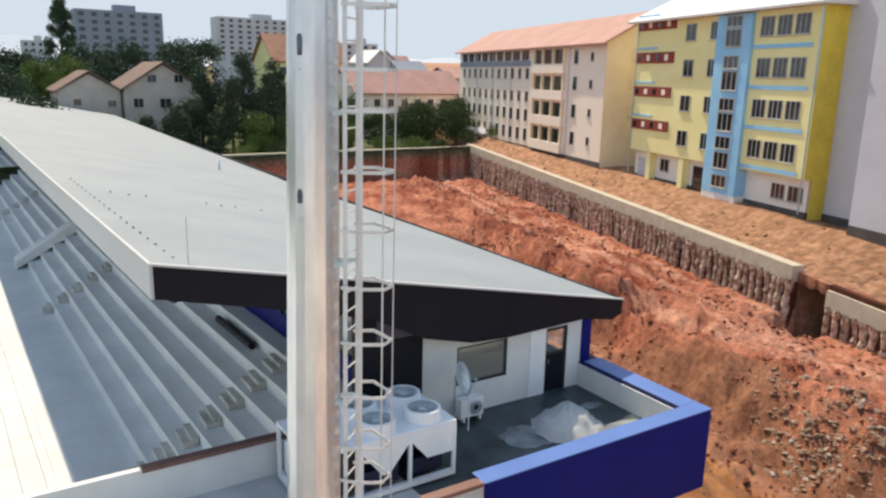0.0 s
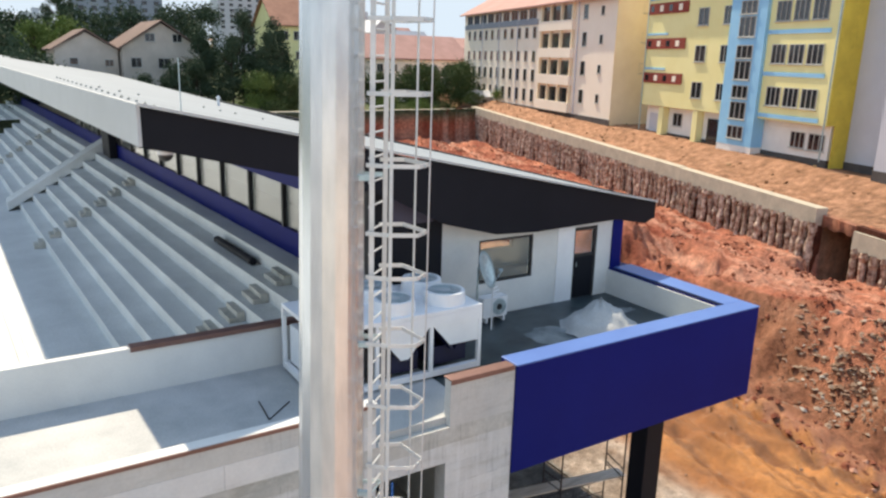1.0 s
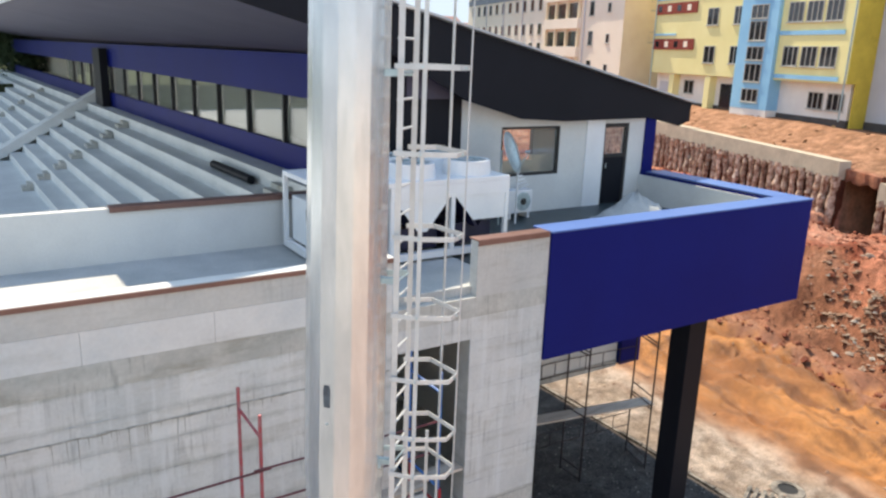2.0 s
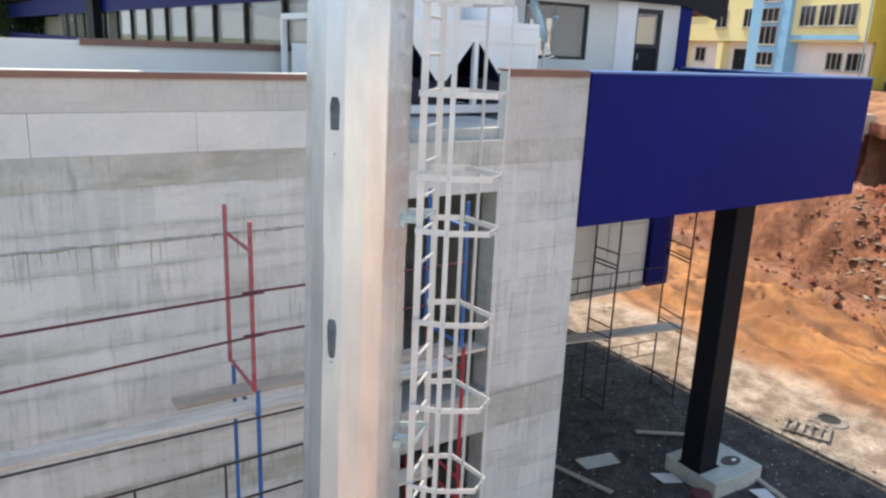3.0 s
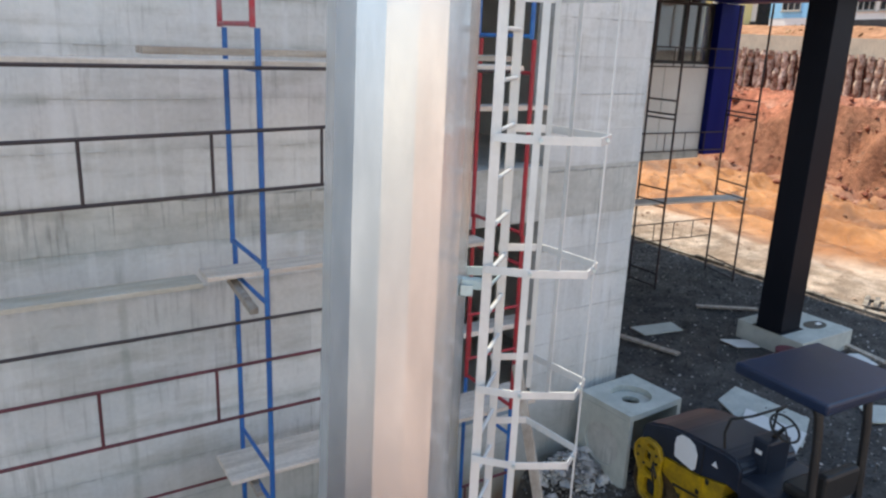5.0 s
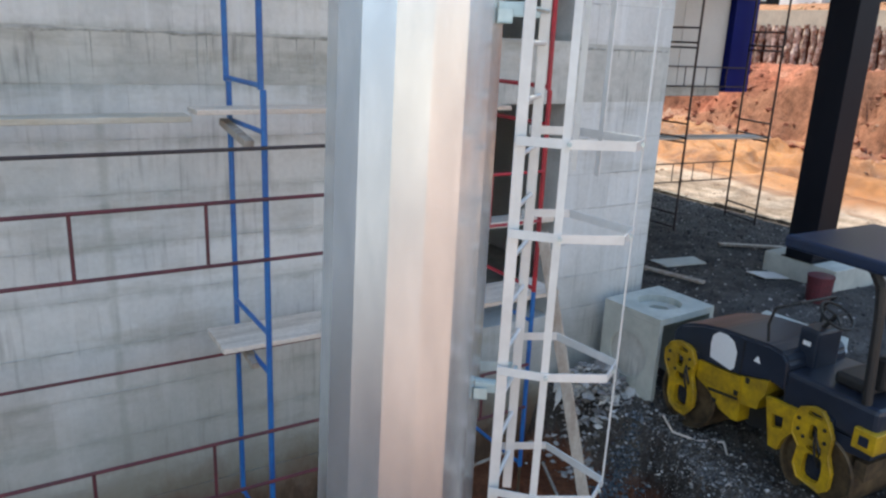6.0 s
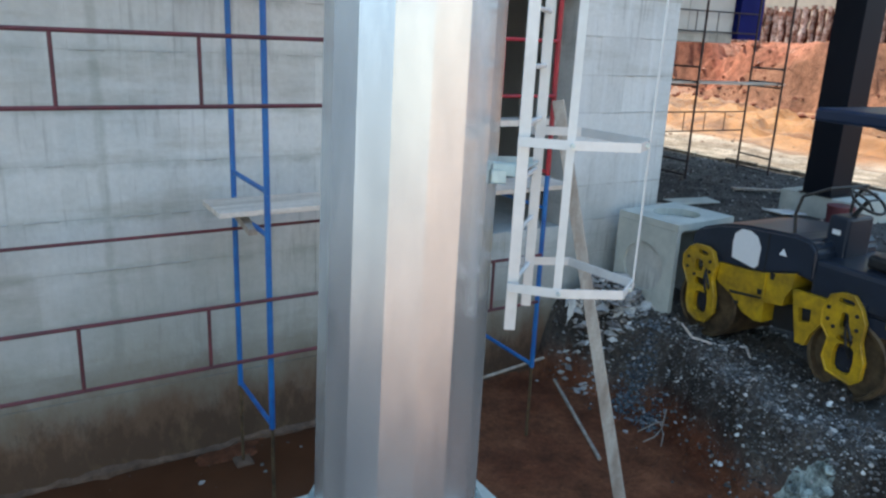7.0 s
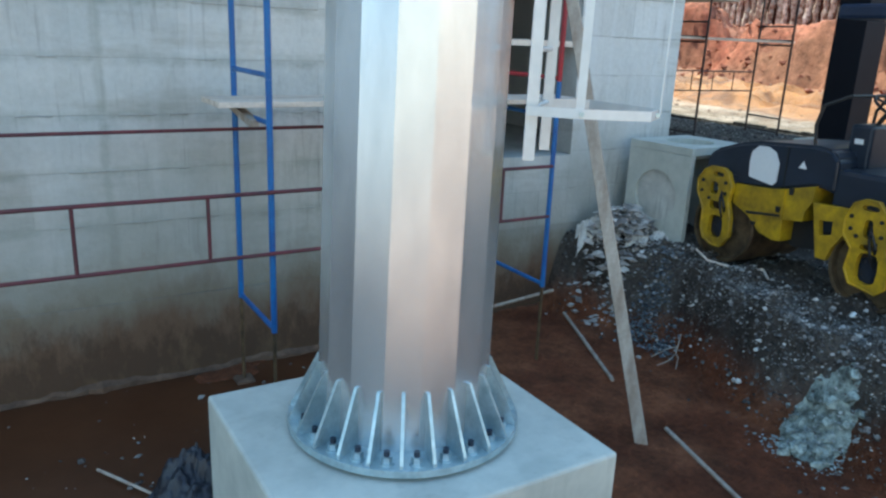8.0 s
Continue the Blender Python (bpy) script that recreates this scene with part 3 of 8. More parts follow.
def build_ground():
    xs = steps((-2000, -300, 425), (-300, -40, 65), (-40, -12, 7), (-12, -5, 0.5), (-5, -2.7, 0.16), (-2.7, -0.2, 0.06), (-0.2, 2, 0.11), (2, 12, 0.45), (12, 38.0, 0.33), (38.0, 39.1, 0.137), (39.1, 42, 0.33), (42, 45, 0.6), (45, 70, 1.2), (70, 130, 6), (130, 400, 45), (400, 2500, 525))
    ys = steps((-2000, -200, 450), (-200, -20, 30), (-20, -6.5, 2.5), (-6.5, -4.9, 0.16), (-4.9, 0.6, 0.06), (0.6, 30, 0.33), (30, 60, 0.6), (60, 86, 0.9), (86, 88.4, 0.3), (88.4, 150, 6), (150, 500, 50), (500, 3000, 500))
    # columns of the grid bend to run along the pile wall, so that its sheer step stays sharp
    verts, cols = [], []
    for y in ys:
        skew = 0.2961 * (min(max(y, -6.0), 90.0) - 16.05)
        for u in xs:
            x = u + skew * smooth(12, 25, u) * (1 - smooth(75, 300, u))
            z = height(x, y)
            verts.append((x, y, z))
            above = smooth(0.3, 1.0, (Vector((x, y)) - WALL_P).dot(WALL_N)) * smooth(16, 22, x)
            cols.append((*soil(x, y, z), 1.0 - 0.45 * max(wet_flat(x, y), 0.6 * above)))
    nx = len(xs)
    faces = [(j * nx + i, j * nx + i + 1, (j + 1) * nx + i + 1, (j + 1) * nx + i) for j in range(len(ys) - 1) for i in range(nx - 1)]
    me = bpy.data.meshes.new("ground")
    me.from_pydata(verts, [], faces)
    at = me.color_attributes.new("soil", "FLOAT_COLOR", "POINT")
    at.data.foreach_set("color", np.array(cols, dtype=np.float32).ravel())
    for p in me.polygons:
        p.use_smooth = True
    m = bpy.data.materials.new("soil")
    m.use_nodes = True
    t = m.node_tree
    N, L = t.nodes.new, t.links.new
    b = t.nodes["Principled BSDF"]
    vc = N("ShaderNodeVertexColor")
    vc.layer_name = "soil"
    geo = N("ShaderNodeNewGeometry")
    n1, n2 = N("ShaderNodeTexNoise"), N("ShaderNodeTexNoise")
    n1.inputs["Scale"].default_value, n1.inputs["Detail"].default_value = 2.2, 8
    n2.inputs["Scale"].default_value, n2.inputs["Detail"].default_value = 16, 6
    n1.inputs["Roughness"].default_value = n2.inputs["Roughness"].default_value = 0.68
    L(geo.outputs["Position"], n1.inputs[0])
    L(geo.outputs["Position"], n2.inputs[0])
    r = N("ShaderNodeMapRange")
    r.inputs[1].default_value, r.inputs[2].default_value, r.inputs[3].default_value, r.inputs[4].default_value = 0.32, 0.70, 0.62, 1.65
    L(n1.outputs[0], r.inputs[0])
    r2 = N("ShaderNodeMapRange")
    r2.inputs[1].default_value, r2.inputs[2].default_value, r2.inputs[3].default_value, r2.inputs[4].default_value = 0.3, 0.7, 0.7, 1.3
    L(n2.outputs[0], r2.inputs[0])
    mm = N("ShaderNodeMath")
    mm.operation = "MULTIPLY"
    L(r.outputs[0], mm.inputs[0])
    L(r2.outputs[0], mm.inputs[1])
    h = N("ShaderNodeHueSaturation")
    L(vc.outputs[0], h.inputs["Color"])
    soft = N("ShaderNodeMix")
    soft.inputs[2].default_value = 1.0
    L(vc.outputs["Alpha"], soft.inputs[0])
    L(mm.outputs[0], soft.inputs[3])
    L(soft.outputs[0], h.inputs["Value"])
    gloss = N("ShaderNodeMapRange")
    gloss.inputs[1].default_value, gloss.inputs[2].default_value = 0.55, 0.72
    gloss.inputs[3].default_value, gloss.inputs[4].default_value = 0.36, 0.9
    L(vc.outputs["Alpha"], gloss.inputs[0])
    L(gloss.outputs[0], b.inputs["Roughness"])
    L(h.outputs[0], b.inputs["Base Color"])
    b.inputs["Roughness"].default_value = 0.9
    b.inputs["Specular IOR Level"].default_value = 0.25
    ad = N("ShaderNodeMath")
    ad.operation = "ADD"
    L(n1.outputs[0], ad.inputs[0])
    L(n2.outputs[0], ad.inputs[1])
    bp = N("ShaderNodeBump")
    bp.inputs["Strength"].default_value = 0.9
    bp.inputs["Distance"].default_value = 0.17
    relief = N("ShaderNodeMath")
    relief.operation = "MULTIPLY"
    relief.inputs[1].default_value = 0.9
    L(vc.outputs["Alpha"], relief.inputs[0])
    L(relief.outputs[0], bp.inputs["Strength"])
    L(ad.outputs[0], bp.inputs["Height"])
    L(bp.outputs[0], b.inputs["Normal"])
    me.materials.append(m)
    return setting(new("ground", me), "red and orange clay building site with gravel and mud", "ground")


build_ground()


def culvert_cover():
    """Soil left standing over the dark dug-out between the two lengths of pile wall."""
    bm = bmesh.new()
    lay = bm.verts.layers.float_color.new("soil")
    n, m = 24, 14
    top, low = [], []
    for i in range(n + 1):
        a = -4.0 + 4.7 * i / n
        rt, rl = [], []
        for j in range(m + 1):
            front = 0.12 + 0.22 * noise.noise(Vector((a * 1.7, 0.3, 0)))
            s = front + (8.2 - front) * j / m
            p = WALL_P + WALL_D * a + WALL_N * s
            z = 5.47 + 0.022 * a + 1.15 * smooth(0.5, 8.5, s) + 0.10 * noise.fractal(Vector((p.x * 0.16, p.y * 0.16, 1.7)), 1.0, 2.0, 4) - 0.25 * smooth(2, 0, j)
            v = bm.verts.new((p.x, p.y, z))
            v[lay] = (*soil(p.x, p.y, z), 1.0)
            rt.append(v)
            # the underside takes one fixed brown, darker than the top
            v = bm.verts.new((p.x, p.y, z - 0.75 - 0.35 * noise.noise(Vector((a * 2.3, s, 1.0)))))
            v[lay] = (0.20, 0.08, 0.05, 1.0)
            rl.append(v)
        top.append(rt)
        low.append(rl)
    for i in range(n):
        for j in range(m):
            bm.faces.new((top[i][j], top[i][j + 1], top[i + 1][j + 1], top[i + 1][j]))
            bm.faces.new((low[i][j], low[i + 1][j], low[i + 1][j + 1], low[i][j + 1]))
        bm.faces.new((top[i][0], top[i + 1][0], low[i + 1][0], low[i][0]))
    bmesh.ops.recalc_face_normals(bm, faces=bm.faces)
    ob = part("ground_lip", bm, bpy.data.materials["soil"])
    return setting(ob, "overhanging brown soil above a dark dug-out", "ground")


culvert_cover()

# ---- the stand: long walls, terrace, steps, roof ----
# unseen end of the building, set short so the mast mirrors open sky
LEFT = -13.0


def lean(y):
    """The stand runs slightly askew to the end wall."""
    return -0.045 * (y - 15.0)


def front_wall():
    w = thing("wall_front", (-5, 0.2, -2.6))
    setting(w, "unfinished end wall of pale aerated blocks with concrete bands and streaks", "wall")
    bm = bmesh.new()
    # solid runs round the tall opening and the notch in the parapet
    box(bm, LEFT, -3.39, 0.004, 0.4, -3.2, 7.05)
    box(bm, -3.39, -1.75, 0.004, 0.4, 6.62, 7.05)
    box(bm, -3.39, -1.75, 0.004, 0.4, 2.4, 3.16)
    box(bm, -3.39, -1.75, 0.004, 0.4, -3.2, -0.45)
    box(bm, -1.75, -0.01, 0.004, 0.4, -3.2, 7.05)
    part("wall_body", bm, "mortar", w)
    bm = bmesh.new()
    box(bm, LEFT, -3.39, -0.006, 0.16, 7.925, 8.345)
    part("parapet", bm, "parapet", w, "grey smeared upper course")
    for xa, xb in ((LEFT, -9.95), (-9.95, -8.16), (-8.16, -6.36), (-6.36, -4.56), (-4.56, -3.39)):
        bm = bmesh.new()
        box(bm, xa + 0.002, xb - 0.002, -0.006, 0.16, 7.432, 7.921, 0.003)
        part("parapet_block", bm, "pale_block", w)
    bm = bmesh.new()
    box(bm, -1.67, -0.01, -0.006, 0.22, 7.43, 8.47)
    part("parapet", bm, "parapet", w)
    bm = bmesh.new()
    box(bm, LEFT, -0.01, -0.006, 0.4, 7.05, 7.43)
    part("concrete_band", bm, "beam", w)
    bm = bmesh.new()
    box(bm, LEFT, -3.39, -0.004, 0.1, 2.62, 3.1)
    part("concrete_band", bm, "beam", w)
    bm = bmesh.new()
    box(bm, -3.39, -0.01, -0.004, 0.1, 2.42, 3.13)
    part("concrete_band", bm, "beam", w)
    bm = bmesh.new()
    box(bm, LEFT, -3.39, -0.02, 0.1, -3.2, -1.62)
    part("footing", bm, "mortar", w, "rough footing stained brown with mud")
    return w


wall_front = front_wall()


def foot_crust():
    bm = bmesh.new()
    prev = None
    x = -12.0
    while x < -1.9:
        d = 0.05 + 0.05 * noise.noise(Vector((x * 2.1, 0, 0))) + 0.03 * noise.noise(Vector((x * 9, 2, 0)))
        z = -2.44 + 0.05 * noise.noise(Vector((x * 1.3, 5, 0))) + 0.03 * noise.noise(Vector((x * 7, 1, 0)))
        cur = [bm.verts.new(p) for p in ((x, -0.021, z + 0.03), (x, -0.021 - max(0.015, d), z), (x, -0.021 - max(0.02, d * 1.2), -2.6))]
        if prev:
            for k in (0, 1):
                bm.faces.new((prev[k], cur[k], cur[k + 1], prev[k + 1]))
        prev = cur
        x += 0.06
    bmesh.ops.recalc_face_normals(bm, faces=bm.faces)
    setting(part("wall_foot_crust", bm, "crust"), "crusted mortar ledge along the foot of the wall", "trim")


foot_crust()


def flashing(x0, x1, y0, y1, z):
    bm = bmesh.new()
    box(bm, x0, x1, y0, y1, z, z + 0.035, 0.008)
    box(bm, x0, x1, y0 - 0.012, y0 + 0.004, z - 0.075, z + 0.03)
    return setting(part("parapet_flashing", bm, "copper"), "folded brown metal flashing on the parapet", "flashing")


setting(slab("parapet_coping", LEFT, -3.37, -0.014, 0.25, 8.348, 8.386, "plaster"), "white plastered coping along the parapet", "coping")
setting(slab("flashing_edge", LEFT, -3.37, -0.034, -0.016, 8.305, 8.378, "copper"), "narrow brown metal edge strip on the parapet", "flashing")
flashing(-1.69, -0.06, -0.04, 0.25, 8.474)
flashing(-7.06, -1.3, 4.36, 4.62, 8.663)

# roof strip behind the front parapet, and the terrace
setting(slab("roof_slab", LEFT, -0.9, 0.16, 4.4, 7.2, 7.6, "screed"), "flat grey screeded roof behind the parapet", "roof")
setting(slab("wall_left_end", LEFT, LEFT + 0.3, 0.402, 4.398, -3.2, 7.198, "mortar"), "plain block wall closing the end of the building", "wall")
setting(slab("terrace_floor", -0.9, 7.9, 0.3, 5.0, 7.2, 7.604, "terrace"), "dark damp terrace floor with dried mortar", "floor")
setting(slab("wall_stand_end", LEFT, -1.2, 4.4, 4.58, 2.0, 8.66, "plaster"), "white plastered end wall of the seating stand", "wall")


def blue_box():
    w = thing("canopy_box", (4, 0, 5.9))
    setting(w, "cantilevered terrace parapet clad in deep blue panels", "parapet")
    slab("front_panel", 0.0, 8.39, -0.05, 0.5, 5.88, 8.46, "blue", w)
    slab("side_panel", 7.55, 8.39, 0.503, 5.2, 5.88, 8.46, "blue", w)
    slab("inner_face", 0.3, 7.55, 0.503, 0.53, 7.6, 8.40, "plaster", w)
    slab("inner_face", 7.50, 7.547, 0.53, 4.9, 7.6, 8.40, "plaster", w)
    slab("underside", 0.0, 7.548, 0.51, 5.2, 5.9, 7.19, "blue", w)
    slab("coping", -0.01, 8.41, -0.065, 0.52, 8.463, 8.50, "blue_cap", w, "light blue coping", 0.008)
    slab("coping", 7.66, 8.41, 0.523, 4.75, 8.463, 8.50, "blue_cap", w, "light blue coping", 0.008)
    slab("gutter", 7.56, 7.64, 0.55, 4.7, 8.462, 8.468, "charcoal", w)
    return w


blue_box()


def upper_room():
    """The room at the stand's end, with window and door on to the terrace."""
    w = thing("wall_room", (4, 4.9, 7.6))
    setting(w, "white upper room with a window and a dark door on the terrace", "wall")
    y0, y1 = 4.9, 5.15
    bm = bmesh.new()
    box(bm, 1.13, 2.39, y0, y1, 7.6, 10.6)
    box(bm, 2.39, 4.36, y0, y1, 7.6, 8.6)
    box(bm, 2.39, 4.36, y0, y1, 9.9, 10.6)
    box(bm, 4.36, 5.30, y0, y1, 7.6, 10.6)
    box(bm, 6.95, 7.58, y0, y1, 7.6, 10.6)
    box(bm, 5.97, 6.95, y0, y1, 9.92, 10.6)
    part("wall_body", bm, "plaster", w)
    slab("panel", 5.30, 5.97, y0 - 0.03, y1, 7.6, 10.6, "white_metal", w)
    # charcoal fin beside it
    slab("fin_wall", -1.1, 1.127, y0 - 0.02, y1, 7.6, 12.0, "charcoal", w)
    slab("vent_panel", -0.45, 0.80, y0 - 0.05, y0 - 0.021, 10.62, 11.5, "soffit", w)
    slab("blue_corner", 7.58, 8.0, y0 - 0.05, y1 + 0.6, 7.6, 10.3, "blue", w)
    # back of the room
    slab("back_wall", 0.9, 8.0, 9.0, 9.2, 7.2, 8.3, "interior", w)
    slab("back_wall", 0.9, 2.2, 9.0, 9.2, 8.3, 10.4, "interior", w)
    slab("back_wall", 6.8, 8.0, 9.0, 9.2, 8.3, 10.4, "interior", w)
    slab("room_floor", 0.9, 8.0, 5.15, 9.0, 7.3, 7.6, "interior", w)
    slab("room_ceiling", 0.9, 8.0, 5.15, 9.0, 10.4, 10.6, "interior", w)
    for y0, y1, z0, z1 in ((5.76, 9.0, 7.2, 8.3), (5.76, 9.0, 10.0, 10.3), (5.76, 6.0, 8.302, 9.998), (8.7, 9.0, 8.302, 9.998)):
        slab("side_wall", 7.9, 8.1, y0, y1, z0, z1, "blue", w)
    return w


upper_room()


def frame_window(name, x0, x1, y, z0, z1, label, mullions=()):
    w = thing(name, ((x0 + x1) / 2, y, z0))
    setting(w, label, "window")
    bm = bmesh.new()
    f = 0.07
    box(bm, x0, x1, y, y + 0.1, z0, z0 + f)
    box(bm, x0, x1, y, y + 0.1, z1 - f, z1)
    box(bm, x0, x0 + f, y, y + 0.1, z0 + f, z1 - f)
    box(bm, x1 - f, x1, y, y + 0.1, z0 + f, z1 - f)
    for mx in mullions:
        box(bm, mx - f / 2, mx + f / 2, y, y + 0.1, z0 + f, z1 - f)
    part("window_frame", bm, "black", w)
    g = slab("pane", x0 + f, x1 - f, y + 0.04, y + 0.05, z0 + f, z1 - f, "pane", w)
    g.visible_shadow = False
    return w


frame_window("window_1", 2.39, 4.36, 4.93, 8.6, 9.9, "wide black-framed window reflecting the yard")


def terrace_door():
    w = thing("door_1", (6.46, 4.93, 7.6))
    setting(w, "narrow dark metal door with a glazed upper panel", "door")
    bm = bmesh.new()
    for x0, x1, z0, z1 in ((5.97, 6.07, 7.6, 9.92), (6.85, 6.95, 7.6, 9.92), (6.07, 6.85, 9.8, 9.92), (6.07, 6.85, 8.95, 9.05)):
        box(bm, x0, x1, 4.93, 5.02, z0, z1)
    part("door_frame", bm, "black", w)
    slab("door_leaf", 6.07, 6.85, 4.95, 5.0, 7.62, 8.95, "charcoal", w)
    g = slab("pane", 6.07, 6.85, 4.965, 4.975, 9.05, 9.8, "pane", w)
    g.visible_shadow = False
    bm = bmesh.new()
    rod(bm, (6.14, 4.90, 8.65), (6.14, 4.90, 8.8), 0.012)
    part("door_handle", bm, "zinc_dull", w)


terrace_door()


def stand_roof():
    r = thing("stand_roof", (0, 4, 12))
    setting(r, "long sloping grey membrane roof over the seating stand", "roof")
    y0, y1, n = 3.95, 112.0, 24
    bm = bmesh.new()

    def ends(y):
        return -6.6 - 0.04 * min(y - 4, 60), 9.45 + 0.012 * (12 - abs(y - 16)) if y < 40 else 9.6
    rows = []
    for j in range(n + 1):
        y = y0 + (y1 - y0) * (j / n) ** 1.3
        xl, xr = ends(y)
        rise = 0.010 * max(0.0, y - 45)
        row = []
        for k in range(9):
            u = k / 8
            row.append(bm.verts.new((xl + (xr - xl) * u, y + (0.9 * u if j == 0 else 0) + 34.0 * (1 - u) * (j / n) ** 3, 13.82 + (10.46 - 13.82) * u + rise)))
        rows.append(row)
    for a, b in zip(rows, rows[1:]):
        for k in range(8):
            bm.faces.new((a[k], a[k + 1], b[k + 1], b[k]))
    part("membrane", bm, "roof", r, smooth=True)
    # front gable board, charcoal, deep in the middle
    low = [(-6.6, 13.02), (-3.1, 12.15), (-0.9, 11.55), (0.9, 10.62), (2.7, 10.14), (4.2, 10.04), (7.6, 10.06), (9.0, 9.78), (9.40, 9.92)]
    up = [(-6.6, 13.80), (9.40, 10.44)]
    bm = bmesh.new()
    prism(bm, low + up[::-1], 3.98, 4.05, "y")
    for v in bm.verts:
        v.co.y += 0.9 * (v.co.x + 6.6) / 16.0
    part("gable_board", bm, "charcoal", r)
    bm = bmesh.new()
    a, b = Vector((-6.62, 3.93, 13.86)), Vector((9.42, 4.83, 10.50))
    bar(bm, a, b, 0.16, 0.05)
    part("gable_trim", bm, "fascia", r)
    # long field-side fascia
    bm = bmesh.new()
    prev = None
    for j in range(n + 1):
        y = y0 + (y1 - y0) * (j / n) ** 1.3
        xl, _ = ends(y)
        rise = 0.010 * max(0.0, y - 45)
        cur = [bm.verts.new((xl + dx, y + 34.0 * (j / n) ** 3, 13.86 + rise + dz)) for dx, dz in ((-0.05, 0.0), (-0.05, -0.84), (0.02, -0.84), (0.02, 0.0))]
        if prev:
            for k in range(4):
                bm.faces.new((prev[k], prev[(k + 1) % 4], cur[(k + 1) % 4], cur[k]))
        else:
            bm.faces.new(cur[::-1])
        prev = cur
    part("long_fascia", bm, "fascia", r)
    bm = bmesh.new()
    for ya, yb in ((4.1, 45), (45, 112)):
        xa, xb = ends(ya)[0], ends(yb)[0]
        vs = [bm.verts.new(p) for p in ((xa, ya, 12.98), (9.4, ya + 0.8, 9.9), (9.4, yb, 9.9), (xb, yb + (34.0 if yb > 100 else 0.0), 12.98))]
        bm.faces.new(vs)
    part("soffit", bm, "soffit", r)
    bm = bmesh.new()
    bar(bm, (9.45, 4.9, 10.2), (9.6, 112, 10.6), 0.08, 0.6)
    part("rear_fascia", bm, "charcoal", r)
    return r


stand_roof()


def stand_steps():
    st = thing("seating_stand", (0, 30, 3.5))
    setting(st, "bare concrete seating stand in long steps", "stand")
    y0, y1 = 4.6, 112.0

    def run(name, xa, xb, z0, z1, mat="stand"):
        bm = bmesh.new()
        for v in box(bm, xa, xb, y0, y1, z0, z1):
            v.co.x += lean(v.co.y)
        part(name, bm, mat, st)
    for k in range(1, 8):
        z = 3.0 + 0.55 * (k + 1)
        run("step", -6.4 + 0.86 * k, -5.54 + 0.86 * k, z - 0.62, z)
    run("walkway", -7.77, -5.54, 2.4, 3.55)
    run("drain_edge", -8.37, -7.772, 2.4, 3.50)
    return st


stand_steps()


def pitch_paving():
    p = thing("pitch_side_paving", (-9, 30, 2.0))
    setting(p, "white pale paving beside the pitch", "paving")
    for xa, xb in ((-8.70, -8.375), (-9.47, -8.715), (-60.0, -9.485)):
        bm = bmesh.new()
        for v in box(bm, xa, xb, 4.6, 130, -3.2, 3.46):
            v.co.x += lean(v.co.y)
        part("paving_strip", bm, "stand", p)


pitch_paving()


def window_wall():
    w = thing("wall_windows", (0.5, 30, 7.5))
    setting(w, "deep blue clad wall with a long row of windows above the stand", "wall")
    def strip(name, y0, y1, z0, z1, mat, dx=0.0, label=""):
        bm = bmesh.new()
        vs = box(bm, 0.5 + dx, 0.8, y0, y1, z0, z1)
        for v in vs:
            v.co.x += lean(v.co.y)
        return part(name, bm, mat, w, label)
    strip("lower_band", 5.2, 112, 6.6, 8.35, "blue")
    strip("upper_band", 5.2, 112, 10.05, 11.5, "blue")
    y = 5.6
    while y < 100:
        if abs((y - 5.6) % 20.5) < 0.1:
            strip("white_pier", y, y + 2.6, 8.35, 10.05, "plaster", -0.02)
            y += 2.6
            continue
        strip("mullion", y, y + 0.16, 8.35, 10.05, "black", -0.03)
        g = strip("pane", y + 0.16, y + 3.56, 8.35, 10.05, "pane", 0.12)
        g.visible_shadow = False
        y += 3.58
        if y > 60:
            break
    bm = bmesh.new()
    vs = box(bm, 4.5, 4.7, 9.3, 112, 6.6, 10.3)
    vs += box(bm, 0.8, 4.5, 9.3, 112, 7.3, 7.5)
    for v in vs:
        v.co.x += lean(v.co.y)
    part("room_back", bm, "interior", w)
    return w


window_wall()


# an unseen plain wall, added across the yard for the mast to mirror and for bounced light
setting(slab("wall_unseen", -70, 45, -47, -46.6, -3, 9.5, material("unseen_wall_render", (0.74, 0.69, 0.64), (0.66, 0.61, 0.565), 0.9, size=3.0, bump=0.1, mix=0.15)), "unseen plain pale wall added for reflections and bounce", "wall")


